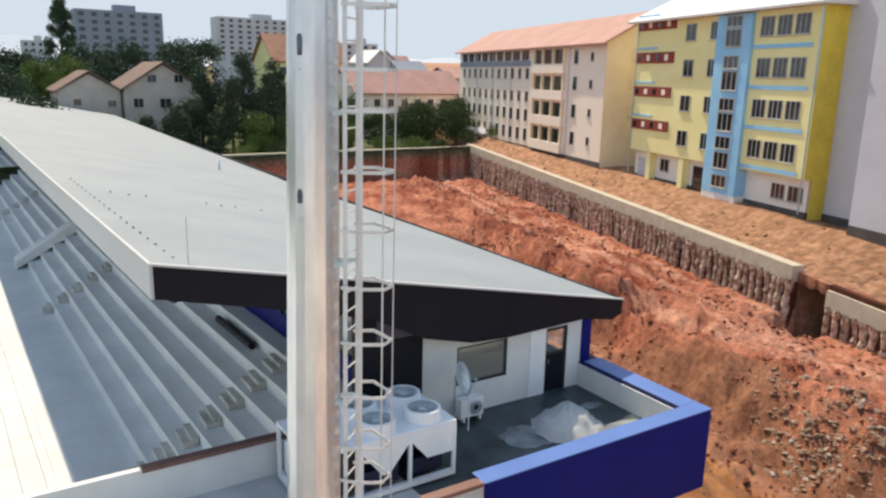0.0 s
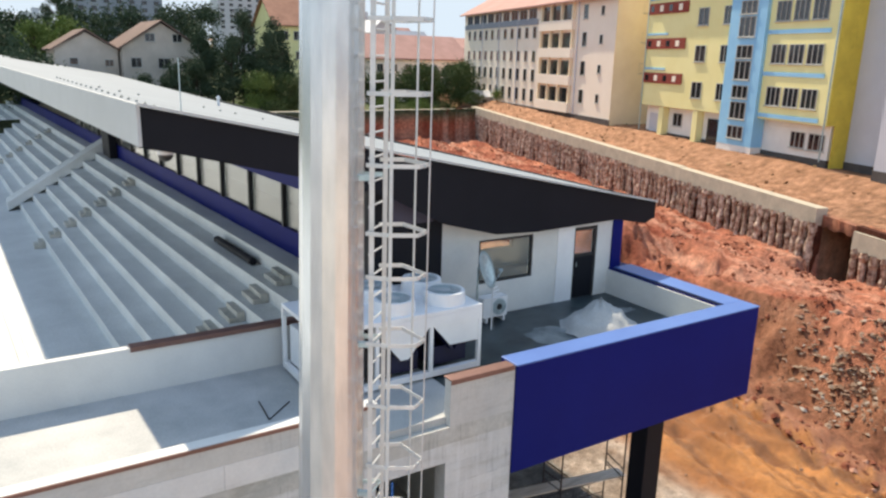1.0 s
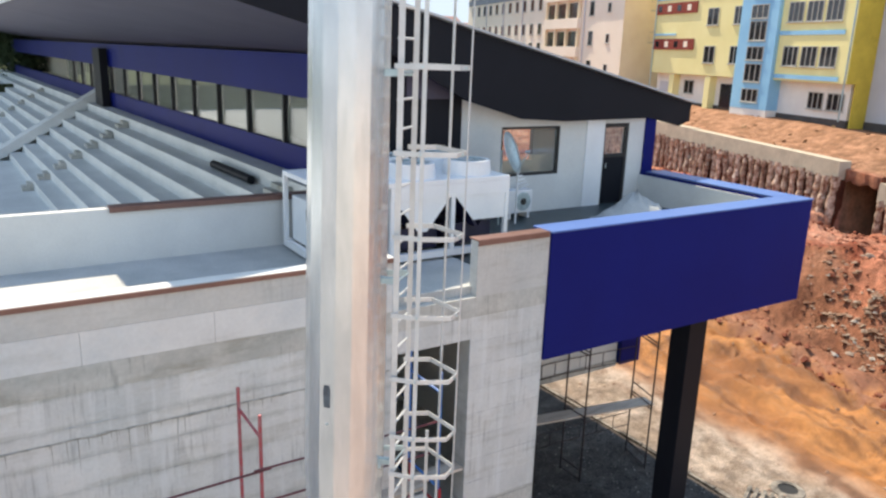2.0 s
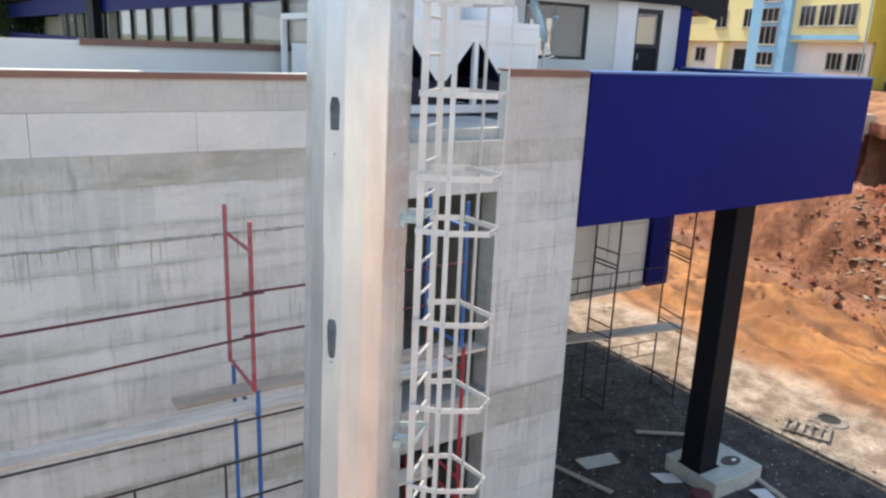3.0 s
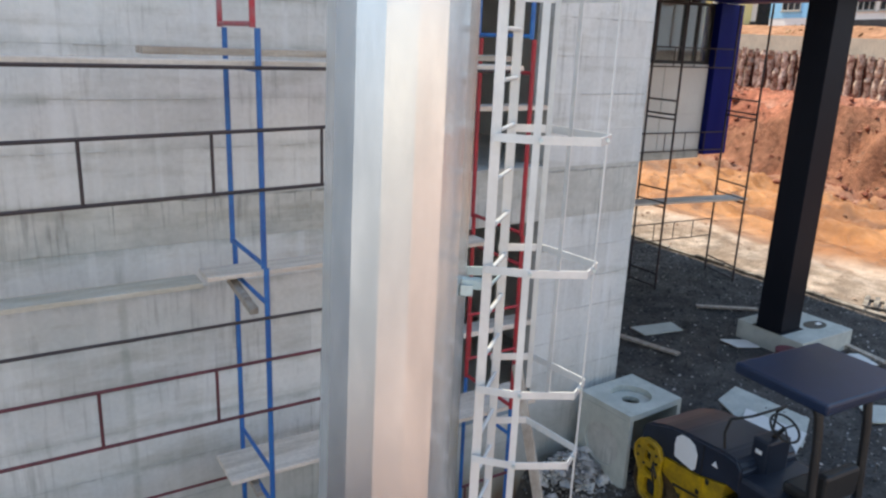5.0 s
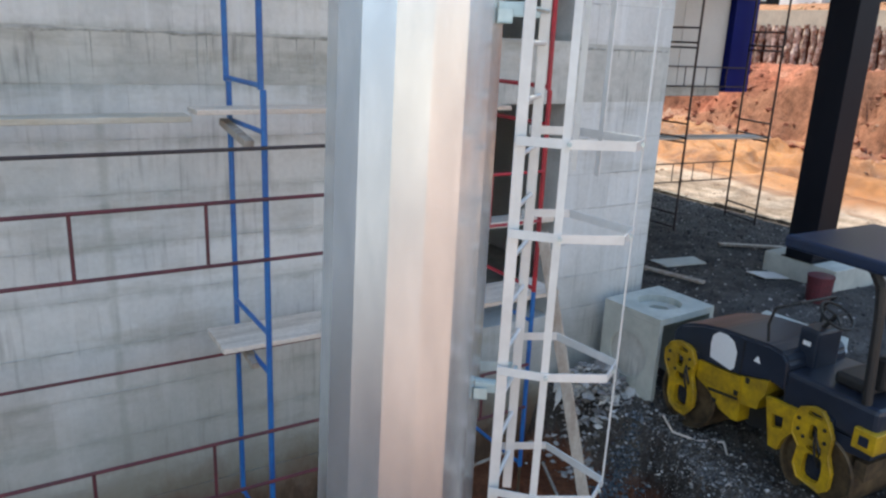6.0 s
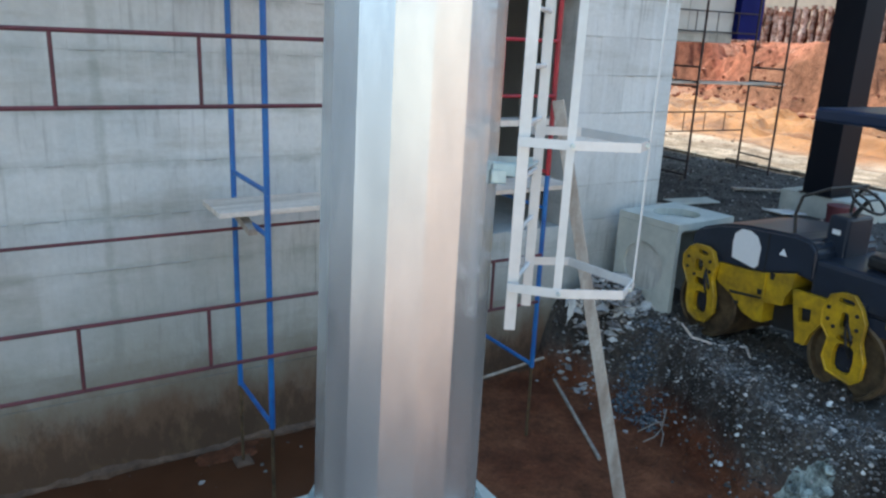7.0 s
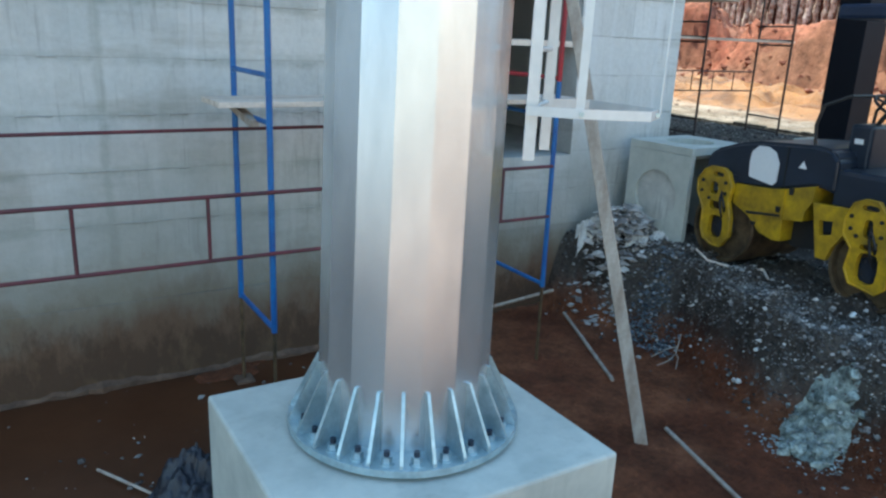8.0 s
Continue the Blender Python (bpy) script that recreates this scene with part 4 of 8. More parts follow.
# ---- the pile wall round the pit ----
def pile_wall():
    w = thing("retaining_wall", (38.5, 16, 2))
    setting(w, "bored pile retaining wall with a pale concrete capping beam", "wall")
    rng = random.Random(5)

    def cap(a0, a1, dz, name="capping_beam"):
        bm = bmesh.new()
        p, q = WALL_P + WALL_D * a0, WALL_P + WALL_D * a1
        z = lambda a: 5.72 + 0.02 * a + dz
        bar(bm, (p.x, p.y, z(a0) - 0.6), (q.x, q.y, z(a1) - 0.6), 0.9, 1.2)
        part(name, bm, "cap", w)
    cap(0.0, 16.6, 0.0)
    cap(16.6, 76.2, 0.05)
    cap(-40, -3.3, -0.75)
    bm = bmesh.new()
    box(bm, 10, 60.2, 87.6, 88.5, 5.9, 7.05)
    part("capping_beam", bm, "cap", w)
    pile_mat = material("rough_pile", (0.68, 0.55, 0.45), (0.19, 0.085, 0.055), 0.95, size=0.35, bump=0.8, fine=7, vary=0.5, spec=0.15)
    meshes = []
    for k in range(14):
        bm = bmesh.new()
        rings = []
        ox = oy = 0.0
        for j in range(16):
            rr = (0.16 + 0.08 * rng.random()) * (1.25 if j < 2 else 1.0)
            ox, oy = ox * 0.6 + rng.uniform(-0.05, 0.05), oy * 0.6 + rng.uniform(-0.05, 0.05)
            rings.append([bm.verts.new((ox + (rr + 0.07 * rng.random()) * math.cos(i * math.pi / 4), oy + (rr + 0.07 * rng.random()) * math.sin(i * math.pi / 4), -4.6 * j / 15 + rng.uniform(-0.05, 0.05))) for i in range(8)])
        for a, b in zip(rings, rings[1:]):
            for i in range(8):
                bm.faces.new((a[i], a[(i + 1) % 8], b[(i + 1) % 8], b[i]))
        me = bpy.data.meshes.new("pile")
        bm.to_mesh(me)
        bm.free()
        me.materials.append(pile_mat)
        meshes.append(me)
    base = Vector(w.location)
    spots = []
    a = -3.6
    while a > -22:
        spots.append((a, 0))
        a -= 0.76
    a = 0.2
    while a < 76:
        spots.append((a, 0))
        a += 0.76
    for a, _ in spots:
        p = WALL_P + WALL_D * a - WALL_N * (0.32 + 0.1 * rng.random())
        z = 5.72 + 0.02 * a - 1.15 + (-0.75 if a < 0 else 0.05) + 0.15 * rng.random()
        ob = new("pile", rng.choice(meshes))
        ob.parent = w
        ob.location = Vector((p.x, p.y, z)) - base
        ob.rotation_euler = (rng.uniform(-0.05, 0.05), rng.uniform(-0.05, 0.05), rng.random() * 6)
        ob.scale = (rng.uniform(0.8, 1.15), rng.uniform(0.8, 1.15), 1.0)
    x = 11.0
    while x < 59:
        ob = new("pile", rng.choice(meshes))
        ob.parent = w
        ob.location = Vector((x, 87.5, 5.95)) - base
        x += 0.75
    # the soil face behind the piles
    bm = bmesh.new()
    for a0, a1 in ((-40, -3.2), (0.0, 76.4)):
        p, q = WALL_P + WALL_D * a0 + WALL_N * 0.0, WALL_P + WALL_D * a1
        bar(bm, (p.x, p.y, 2.2), (q.x, q.y, 3.0), 0.5, 4.5)
    box(bm, 10, 60, 87.7, 88.3, 0, 6.0)
    part("soil_face", bm, material("red_soil_face", (0.12, 0.042, 0.027), (0.065, 0.024, 0.016), 0.95, size=0.8, bump=0.8, fine=6, spec=0.15), w)
    return w


pile_wall()
# ---- the mast ----
MX, MY = -6.088, -3.673


def mast_radius(z):
    return 0.502 - 0.0095 * (z + 1.2) if z < 12 else 0.3766 - 0.0085 * (z - 12)


RIGHT, AHEAD = Vector((0.853, -0.522, 0)), Vector((0.522, 0.853, 0))


def mast_axis(z):
    """The mast stands a touch out of plumb."""
    return Vector((MX, MY, z)) + RIGHT * 0.0135 * (z + 0.76)


def lighting_mast():
    m = thing("lighting_mast", (MX, MY, -1.27), "tall sixteen-sided galvanised steel floodlight mast with a ribbed flange", "mast")

    def section(name, z0, z1, extra=0.0):
        bm = bmesh.new()
        n = 16
        rings = []
        for z in (z0, z1):
            r = mast_radius(z) + extra
            c = mast_axis(z)
            rings.append([bm.verts.new((c.x + r * math.cos((i + 0.19) * 2 * math.pi / n), c.y + r * math.sin((i + 0.19) * 2 * math.pi / n), z)) for i in range(n)])
        for i in range(n):
            bm.faces.new((rings[0][i], rings[0][(i + 1) % n], rings[1][(i + 1) % n], rings[1][i]))
        bm.faces.new(rings[1])
        bm.faces.new(rings[0][::-1])
        return part(name, bm, "zinc", m)
    section("lower_shaft", -1.25, 7.4)
    section("upper_shaft", 7.19, 19.5, 0.014)
    section("top_shaft", 19.2, 30.0, 0.02)
    # jacking slots, their inner shade painted as dark oblong plates, and a weld line above each slip joint
    facet = math.radians(9.69 * 22.5)
    out = Vector((math.cos(facet), math.sin(facet), 0))
    side = Vector((-out.y, out.x, 0))
    for z, h in ((6.43, 0.34), (8.2, 0.40), (16.45, 0.36), (18.4, 0.40)):
        bm = bmesh.new()
        r = mast_radius(z) * math.cos(math.pi / 16) + (0.012 if z > 7 else 0)
        c = mast_axis(z) + out * r
        w = 0.042
        pts = [(w * 0.8, -h / 2 + 0.05), (w, h / 2 - 0.06), (w * 0.6, h / 2), (-w * 0.6, h / 2), (-w, h / 2 - 0.06), (-w * 0.8, -h / 2 + 0.05), (-w * 0.5, -h / 2), (w * 0.5, -h / 2)]
        lo = [bm.verts.new(c + side * u + Vector((0, 0, v)) - out * 0.03) for u, v in pts]
        hi = [bm.verts.new(c + side * u + Vector((0, 0, v)) + out * 0.003) for u, v in pts]
        bm.faces.new(hi)
        for k in range(8):
            bm.faces.new((lo[k], lo[(k + 1) % 8], hi[(k + 1) % 8], hi[k]))
        bmesh.ops.recalc_face_normals(bm, faces=bm.faces)
        part("slot", bm, "slot", m, "oblong slot with its inner shade painted dark")
        bm = bmesh.new()
        q = c - Vector((0, 0, h / 2 + 0.035)) + out * 0.002
        rod(bm, q, q + out * 0.012, 0.012, 8)
        part("stud", bm, "zinc_dull", m)
    bm = bmesh.new()
    rod(bm, (MX, MY, -1.245), (MX, MY, -1.205), 0.682, 64)
    part("flange", bm, "zinc_dull", m)
    bm = bmesh.new()
    rod(bm, (MX, MY, -1.274), (MX, MY, -1.246), 0.60, 48)
    part("grout_bed", bm, "slate", m)
    for k in range(24):
        a = 2 * math.pi * (k + 0.073) / 24
        c, s = math.cos(a), math.sin(a)
        bm = bmesh.new()
        pts = [(0.47, -1.204), (0.668, -1.204), (0.668, -1.18), (0.51, -0.86), (0.47, -0.86)]
        vs = prism(bm, pts, -0.009, 0.009, "y")
        for v in vs:
            x, y = v.co.x, v.co.y
            v.co.x, v.co.y = MX + x * c - y * s, MY + x * s + y * c
        part("rib", bm, "zinc_dull", m)
        a += math.pi / 24
        bm = bmesh.new()
        bx, by = MX + 0.605 * math.cos(a), MY + 0.605 * math.sin(a)
        rod(bm, (bx, by, -1.205), (bx, by, -1.198), 0.040, 14)
        rod(bm, (bx, by, -1.198), (bx, by, -1.162), 0.030, 6)
        bolt = part("bolt", bm, "zinc_dull", m)
        bm = bmesh.new()
        rod(bm, (bx, by, -1.162), (bx, by, -1.135), 0.017, 10)
        part("thread", bm, "slate", bolt, "dark thread end")
    return m


lighting_mast()


def mast_plinth():
    bm = bmesh.new()
    box(bm, -7.05, -5.19, -4.57, -2.88, -2.7, -1.272, 0.02)
    ob = part("mast_plinth", bm, "concrete")
    tagged(ob, "square pale concrete plinth under the mast", "plinth")


mast_plinth()


def on_ladder(r, f, z):
    return Vector((-6.06, -3.69, z)) + RIGHT * (r + 0.0125 * min(3.0, max(0.0, z - 1.0)) + 0.0095 * max(0.0, z - 13.0)) + AHEAD * f


def caged_ladder():
    l = thing("caged_ladder", on_ladder(0.6, -0.05, 0.3), "pale steel caged ladder bolted to the mast", "ladder")
    top = 22.0
    for r, f, w in ((0.572, -0.27, 0.058), (0.70, 0.12, 0.055)):
        bm = bmesh.new()
        bar(bm, on_ladder(r, f, 0.36), on_ladder(r, f, top), 0.03, w, RIGHT)
        part("stringer", bm, "steel_white", l)
    z = 0.62
    while z < top:
        bm = bmesh.new()
        rod(bm, on_ladder(0.572, -0.27, z), on_ladder(0.70, 0.12, z), 0.013, 6)
        part("rung", bm, "steel_white", l)
        z += 0.28
    # the cage comes in bolted lengths, each ending in a hoop of its own
    ring = [(0.54, -0.31), (0.80, -0.38), (1.14, -0.36), (1.24, -0.16), (0.95, 0.22), (0.66, 0.19)]
    hoops = [0.61, 1.38, 2.17] + [2.66 + 0.783 * k for k in range(7)] + [7.80, 8.45, 9.14, 9.95, 10.77, 11.57, 12.40]
    for z in hoops + [12.92 + 0.79 * k for k in range(7)] + [18.18 + 0.79 * k for k in range(5)]:
        bm = bmesh.new()
        for (r0, f0), (r1, f1) in zip(ring, ring[1:]):
            bar(bm, on_ladder(r0, f0, z), on_ladder(r1, f1, z), 0.008, 0.048)
        hoop = part("hoop", bm, "steel_white", l)
        for r, f in ((0.80, -0.388), (1.20, -0.26)):
            bm = bmesh.new()
            a = on_ladder(r, f, z)
            rod(bm, a - AHEAD * 0.012, a + AHEAD * 0.006, 0.012, 6)
            part("bolt", bm, "zinc_dull", hoop)
    for r, f, low, w, top in ((0.795, -0.37, 0.61, 0.042, 22.0), (1.225, -0.22, 0.61, 0.024, 22.0), (1.055, 0.08, 2.43, 0.036, 22.0), (0.94, 0.205, 2.43, 0.036, 7.6)):
        bm = bmesh.new()
        d = Vector((r - 0.85, f + 0.05, 0))
        out = RIGHT * d.x + AHEAD * d.y
        bar(bm, on_ladder(r, f, low), on_ladder(r, f, top), w, 0.008, out)
        part("strap", bm, "steel_white", l)
    for z in [1.21 + 2.09 * k for k in range(3)] + [7.42 + 2.04 * k for k in range(7)]:
        rm = mast_radius(z) - 0.045
        bm = bmesh.new()
        bar(bm, on_ladder(rm, -0.17, z), on_ladder(0.585, -0.20, z), 0.010, 0.058)
        bar(bm, on_ladder(rm, -0.145, z + 0.033), on_ladder(0.585, -0.175, z + 0.033), 0.035, 0.008)
        bar(bm, on_ladder(rm + 0.02, 0.10, z), on_ladder(0.70, 0.12, z), 0.010, 0.058)
        bracket = part("bracket", bm, "bracket", l, "pale blue-grey channel bracket")
        bm = bmesh.new()
        box(bm, -0.04, 0.04, -0.05, 0.05, -0.04, -0.032, 0.0)
        box(bm, -0.04, 0.04, -0.05, -0.043, -0.04, 0.03, 0.0)
        box(bm, -0.04, -0.033, -0.05, 0.05, -0.04, 0.03, 0.0)
        turn = Matrix((RIGHT, AHEAD, Vector((0, 0, 1)))).transposed()
        for v in bm.verts:
            v.co = on_ladder(rm + 0.03, -0.15, z - 0.03) + turn @ v.co
        part("lug", bm, "bracket", bracket)
        bm = bmesh.new()
        rod(bm, on_ladder(0.572, -0.24, z + 0.005), on_ladder(0.70, 0.10, z + 0.005), 0.010, 8)
        part("tie_rod", bm, "zinc_dull", bracket)
    return l


caged_ladder()


# ---- scaffolds ----
def scaffold_frame(x, y0, y1, z0, z1, mat, category="scaffold", label="", tops=True, r=0.026):
    s = thing("scaffold_trestle", (x, (y0 + y1) / 2, z0), label, category, "scaffold frames")
    for y in (y0, y1):
        bm = bmesh.new()
        rod(bm, (x, y, z0), (x, y, z1), r, 10)
        part("post", bm, mat, s)
    for z in (z0 + 0.03, z1 - 0.34):
        bm = bmesh.new()
        rod(bm, (x, y0, z), (x, y1, z), r * 0.85, 8)
        part("crossbar", bm, mat, s)
    return s


def guard_rail(x0, x1, y, z0, z1, mat, posts, label, drop=0.0):
    g = thing("scaffold_railing", ((x0 + x1) / 2, y, z0), label, "scaffold rail", "scaffold rails")
    for z in (z0, z1):
        bm = bmesh.new()
        rod(bm, (x0, y, z - drop * (x1 - x0)), (x1, y, z), 0.017, 8)
        part("rail", bm, mat, g)
    for x in posts:
        bm = bmesh.new()
        rod(bm, (x, y, z0 - drop * (x1 - x)), (x, y, z1 - drop * (x1 - x)), 0.015, 8)
        part("upright", bm, mat, g)
    return g


def plank(name, x0, x1, y0, y1, z, label, t=0.05, mat="board"):
    bm = bmesh.new()
    box(bm, x0, x1, y0, y1, z - t, z, 0.006)
    ob = part(name, bm, mat)
    return tagged(ob, label, "plank", "scaffold planks")


for x in (-12.4, -9.26, -6.12, -3.19):
    scaffold_frame(x, -1.39, -0.42, -1.58, 0.55, "scaf_blue", label="blue painted tubular scaffold frame beside the wall")
    scaffold_frame(x, -1.39, -0.42, 0.553, 2.68, "scaf_blue" if x < -4 else "scaf_red", label="blue painted tubular scaffold frame beside the wall")
    scaffold_frame(x - 0.02, -1.39, -0.42, 2.683, 4.78, "scaf_blue" if x < -4 else "scaf_red", label="painted tubular scaffold frame beside the wall")
    scaffold_frame(x - 0.06, -1.39, -0.42, 4.783, 6.84, "scaf_worn" if x < -4 else "scaf_blue", label="worn red painted tubular scaffold frame")
SCAF_RAIL = "welded tube guard rail tied to the scaffold"
for z, x0, x1, mat, posts in ((5.51, -6.3, -3.3, "scaf_maroon", ()), (3.43, -14, -5.55, "scaf_dark", (-9.6, -8.6, -7.58, -6.57, -5.59)), (1.28, -14, -5.55, "scaf_maroon", (-9.6, -8.6, -7.6, -6.62, -5.6)), (-0.86, -14, -5.55, "scaf_maroon", (-9.6, -8.6, -7.6, -6.64, -5.6)), (-0.80, -3.86, -3.22, "scaf_maroon", (-3.82,)), (1.35, -3.9, -3.22, "scaf_red", (-3.86,))):
    guard_rail(x0, x1, -1.43, z, z + 0.52, mat, posts, ("maroon " if mat != "scaf_dark" else "black ") + SCAF_RAIL, 0.02 if z == 3.43 else 0.0)
for z, drop in ((6.01, 0.027), (5.50, 0.055)):
    bm = bmesh.new()
    rod(bm, (-14, -1.43, z - drop * 7.7), (-6.05, -1.43, z), 0.017, 8)
    tagged(part("long_tube", bm, "scaf_maroon"), "maroon tube tied aslant to the scaffold posts", "scaffold rail", "scaffold rails")
for z, x0, x1, y in ((4.46, -14, -3.5, -1.45), (2.225, -14, -5.55, -1.45), (0.05, -14, -5.0, -0.465)):
    bm = bmesh.new()
    rod(bm, (x0, y, z), (x1, y, z), 0.016, 8)
    tagged(part("long_tube", bm, "scaf_dark" if z > 2 else "scaf_maroon"), "single horizontal tube along the scaffold posts", "scaffold rail", "scaffold rails")
plank("plank", -14.0, -3.3, -1.36, -1.03, 4.512, "long weathered plank lying on the top scaffold bars")
plank("plank", -6.99, -3.2, -1.0, -0.72, 4.60, "brown weathered plank lying across the top scaffold bars", 0.06, "brown_board")
plank("plank", -6.50, -3.2, -0.79, -0.45, 2.465, "weathered plank lying on scaffold bars", 0.045)
plank("plank", -14.0, -6.54, -0.77, -0.46, 2.412, "long grey plank caked with cement on scaffold bars", mat="caked")
plank("plank", -6.42, -2.5, -1.02, -0.45, 0.345, "whitewashed plank lying on scaffold bars", 0.05)
plank("plank", -14.0, -8.25, -0.9, -0.5, 0.0, "weathered plank with its end showing")
for x, y0, y1, z in ((-6.20, -1.25, -0.50, 2.30), (-6.16, -1.12, -0.46, 0.25)):
    bm = bmesh.new()
    bar(bm, (x, y0, z - 0.07), (x, y1, z + 0.03), 0.08, 0.06)
    tagged(part("timber_bearer", bm, "timber"), "short brown timber bearer under a scaffold plank", "timber", "plank bearers")


def leaning_plank():
    bm = bmesh.new()
    a, b = Vector((-3.42, -3.2, -2.47)), Vector((-3.46, -1.78, 1.34))
    d = (b - a).normalized()
    toward = Vector((-0.75, -0.62, 0.22))
    bar(bm, a, b, 0.11, 0.045, toward - d * toward.dot(d))
    bmesh.ops.bevel(bm, geom=list(bm.edges), offset=0.006, segments=1, affect="EDGES")
    tagged(part("leaning_plank", bm, "timber"), "long bare timber plank leaning from the mud on to the scaffold", "plank")


leaning_plank()


# ---- rooms seen through the tall opening ----
def stair_room():
    w = thing("wall_stair_room", (-2.6, 2, -1))
    setting(w, "unlit unfinished stair room behind the tall opening", "room")
    slab("back_wall", -8, 0.0, 4.6, 4.9, -3, 7.1, "beam", w)
    slab("side_wall", -8.2, -8.0, 0.4, 4.9, -3, 7.1, "beam", w)
    slab("side_wall", -0.28, -0.02, 0.402, 9.5, -3, 7.1, "plaster", w)
    slab("floor_slab", -8, -0.29, 0.4, 4.6, 2.75, 3.1, "beam", w)
    slab("floor_slab", -8, -0.29, 0.4, 4.6, -0.8, -0.5, "beam", w)
    slab("ceiling_slab", -8, -0.29, 0.4, 4.6, 6.8, 7.1, "beam", w)
    slab("landing_board", -3.385, -1.755, 0.05, 0.35, 3.9, 3.96, "board", w)
    slab("landing_board", -3.385, -1.755, 0.05, 0.35, 0.86, 0.93, "board", w)
    return w


stair_room()
for x, y, z0, mat in ((-2.95, 1.1, 3.1, "scaf_blue"), (-2.15, 1.6, 3.1, "scaf_blue"), (-2.6, 1.2, -0.5, "scaf_red")):
    scaffold_frame(x, y, y + 0.9, z0, z0 + 2.1, mat, label="painted tubular scaffold frame inside the stair room")


# ---- under the canopy ----
def canopy_column():
    c = thing("canopy_column", (5.25, 0.7, -0.65), "square black clad column on a white concrete pad", "column")
    slab("shaft", 4.95, 5.57, 0.42, 0.98, -0.645, 5.878, "charcoal", c, bevel=0.008)
    slab("base_plate", 4.90, 5.62, 0.37, 1.03, -0.66, -0.643, "charcoal", c)


canopy_column()


def column_pad():
    p = thing("column_pad", (5.75, 0.6, -1.15), "white concrete foundation pad with a dark socket", "foundation")
    bm = bmesh.new()
    box(bm, 4.92, 6.62, -0.1, 1.4, -1.4, -0.662, 0.02)
    part("block", bm, "concrete", p)
    # a solid black disc paints the dark inside of the socket
    bm = bmesh.new()
    rod(bm, (6.1, 0.42, -0.70), (6.1, 0.42, -0.655), 0.3, 24)
    for v in bm.verts:
        v.co.y = 0.42 + (v.co.y - 0.42) * 0.62
    part("socket", bm, "black", p)
    slab("offcut", 6.12, 6.24, 0.36, 0.43, -0.654, -0.63, "white_metal", p)


column_pad()


def column_far():
    ob = setting(slab("pillar", 7.9, 8.75, 5.23, 5.75, 2.1, 5.878, "blue"), "deep blue clad pillar end hanging under the canopy", "pillar")
    w = thing("wall_under", (4, 5.4, 2.3))
    setting(w, "white panelled wall of the storey under the terrace", "wall")
    slab("wall_body", -0.02, 7.897, 5.42, 5.6, 2.22, 4.38, "plaster", w)
    slab("wall_body", -0.02, 2.98, 5.42, 5.6, 4.382, 5.87, "plaster", w)
    for i in range(5):
        for z0, z1 in ((2.26, 3.14), (3.155, 4.05), (4.065, 4.37)):
            slab("panel", 0.02 + 1.57 * i, 1.565 + 1.57 * i, 5.395, 5.418, z0, z1, "plaster", w)
    slab("floor_edge", -0.02, 7.9, 5.4, 30, 2.0, 2.21, "beam", w)
    slab("side_wall", 7.7, 7.9, 5.76, 30, 2.22, 7.2, "plaster", w)


column_far()
frame_window("window_2", 2.99, 7.88, 5.42, 4.39, 5.86, "wide dark-framed window under the terrace reflecting the yard", (4.4, 5.9, 6.85, 7.35))


def skew_frame(p, q, z0, z1):
    s = thing("scaffold_trestle", (p[0], p[1], z0), "dark tubular scaffold frame under the canopy", "scaffold", "canopy scaffold frames")
    for a in (p, q):
        bm = bmesh.new()
        rod(bm, (*a, z0), (*a, z1), 0.026, 8)
        part("post", bm, "scaf_dark", s)
    for z in (z0 + 0.05, z0 + 0.16, z0 + 0.48):
        bm = bmesh.new()
        rod(bm, (*p, z), (*q, z), 0.022, 8)
        part("crossbar", bm, "scaf_dark", s)


for k in range(3):
    for p, q in (((5.72, 4.40), (5.72, 5.30)), ((8.12, 3.95), (8.42, 5.08))):
        skew_frame(p, q, -1.15 + 2.12 * k, 0.97 + 2.12 * k if k < 2 else 5.85)
for z in (-0.10, 2.24, 4.32):
    g = thing("scaffold_railing", (7, 4.6, z), "dark welded guard rail between scaffold frames", "scaffold rail", "canopy scaffold rails")
    for a, b in (((5.72, 5.30), (8.42, 5.08)), ((3.6, 5.3), (5.72, 5.30))):
        bm = bmesh.new()
        for dz in (0, 0.46):
            rod(bm, (*a, z + dz), (*b, z + dz), 0.016, 6)
        for u in (0.25, 0.5, 0.75):
            x, y = a[0] + (b[0] - a[0]) * u, a[1] + (b[1] - a[1]) * u
            rod(bm, (x, y, z), (x, y, z + 0.46), 0.013, 6)
        part("rail", bm, "scaf_dark", g)
bm = bmesh.new()
bar(bm, (3.9, 5.1, 1.1), (8.4, 4.3, 1.1), 0.5, 0.05)
tagged(part("plank", bm, "board"), "grey plank deck across the scaffold frames", "plank", "scaffold planks")

# kerb between the gravel and the pale track
k = thing("kerb", (9.1, 2, -1.1))
setting(k, "broken dark kerb at the edge of the gravel", "kerb")
rk = random.Random(3)
y = -6.0
while y < 12:
    slab("kerb_stone", 9.02 + 0.04 * rk.random(), 9.16 + 0.04 * rk.random(), y, y + 0.96, -1.3, -1.03 + 0.06 * rk.random(), "kerb", k, bevel=0.015)
    y += 1.0


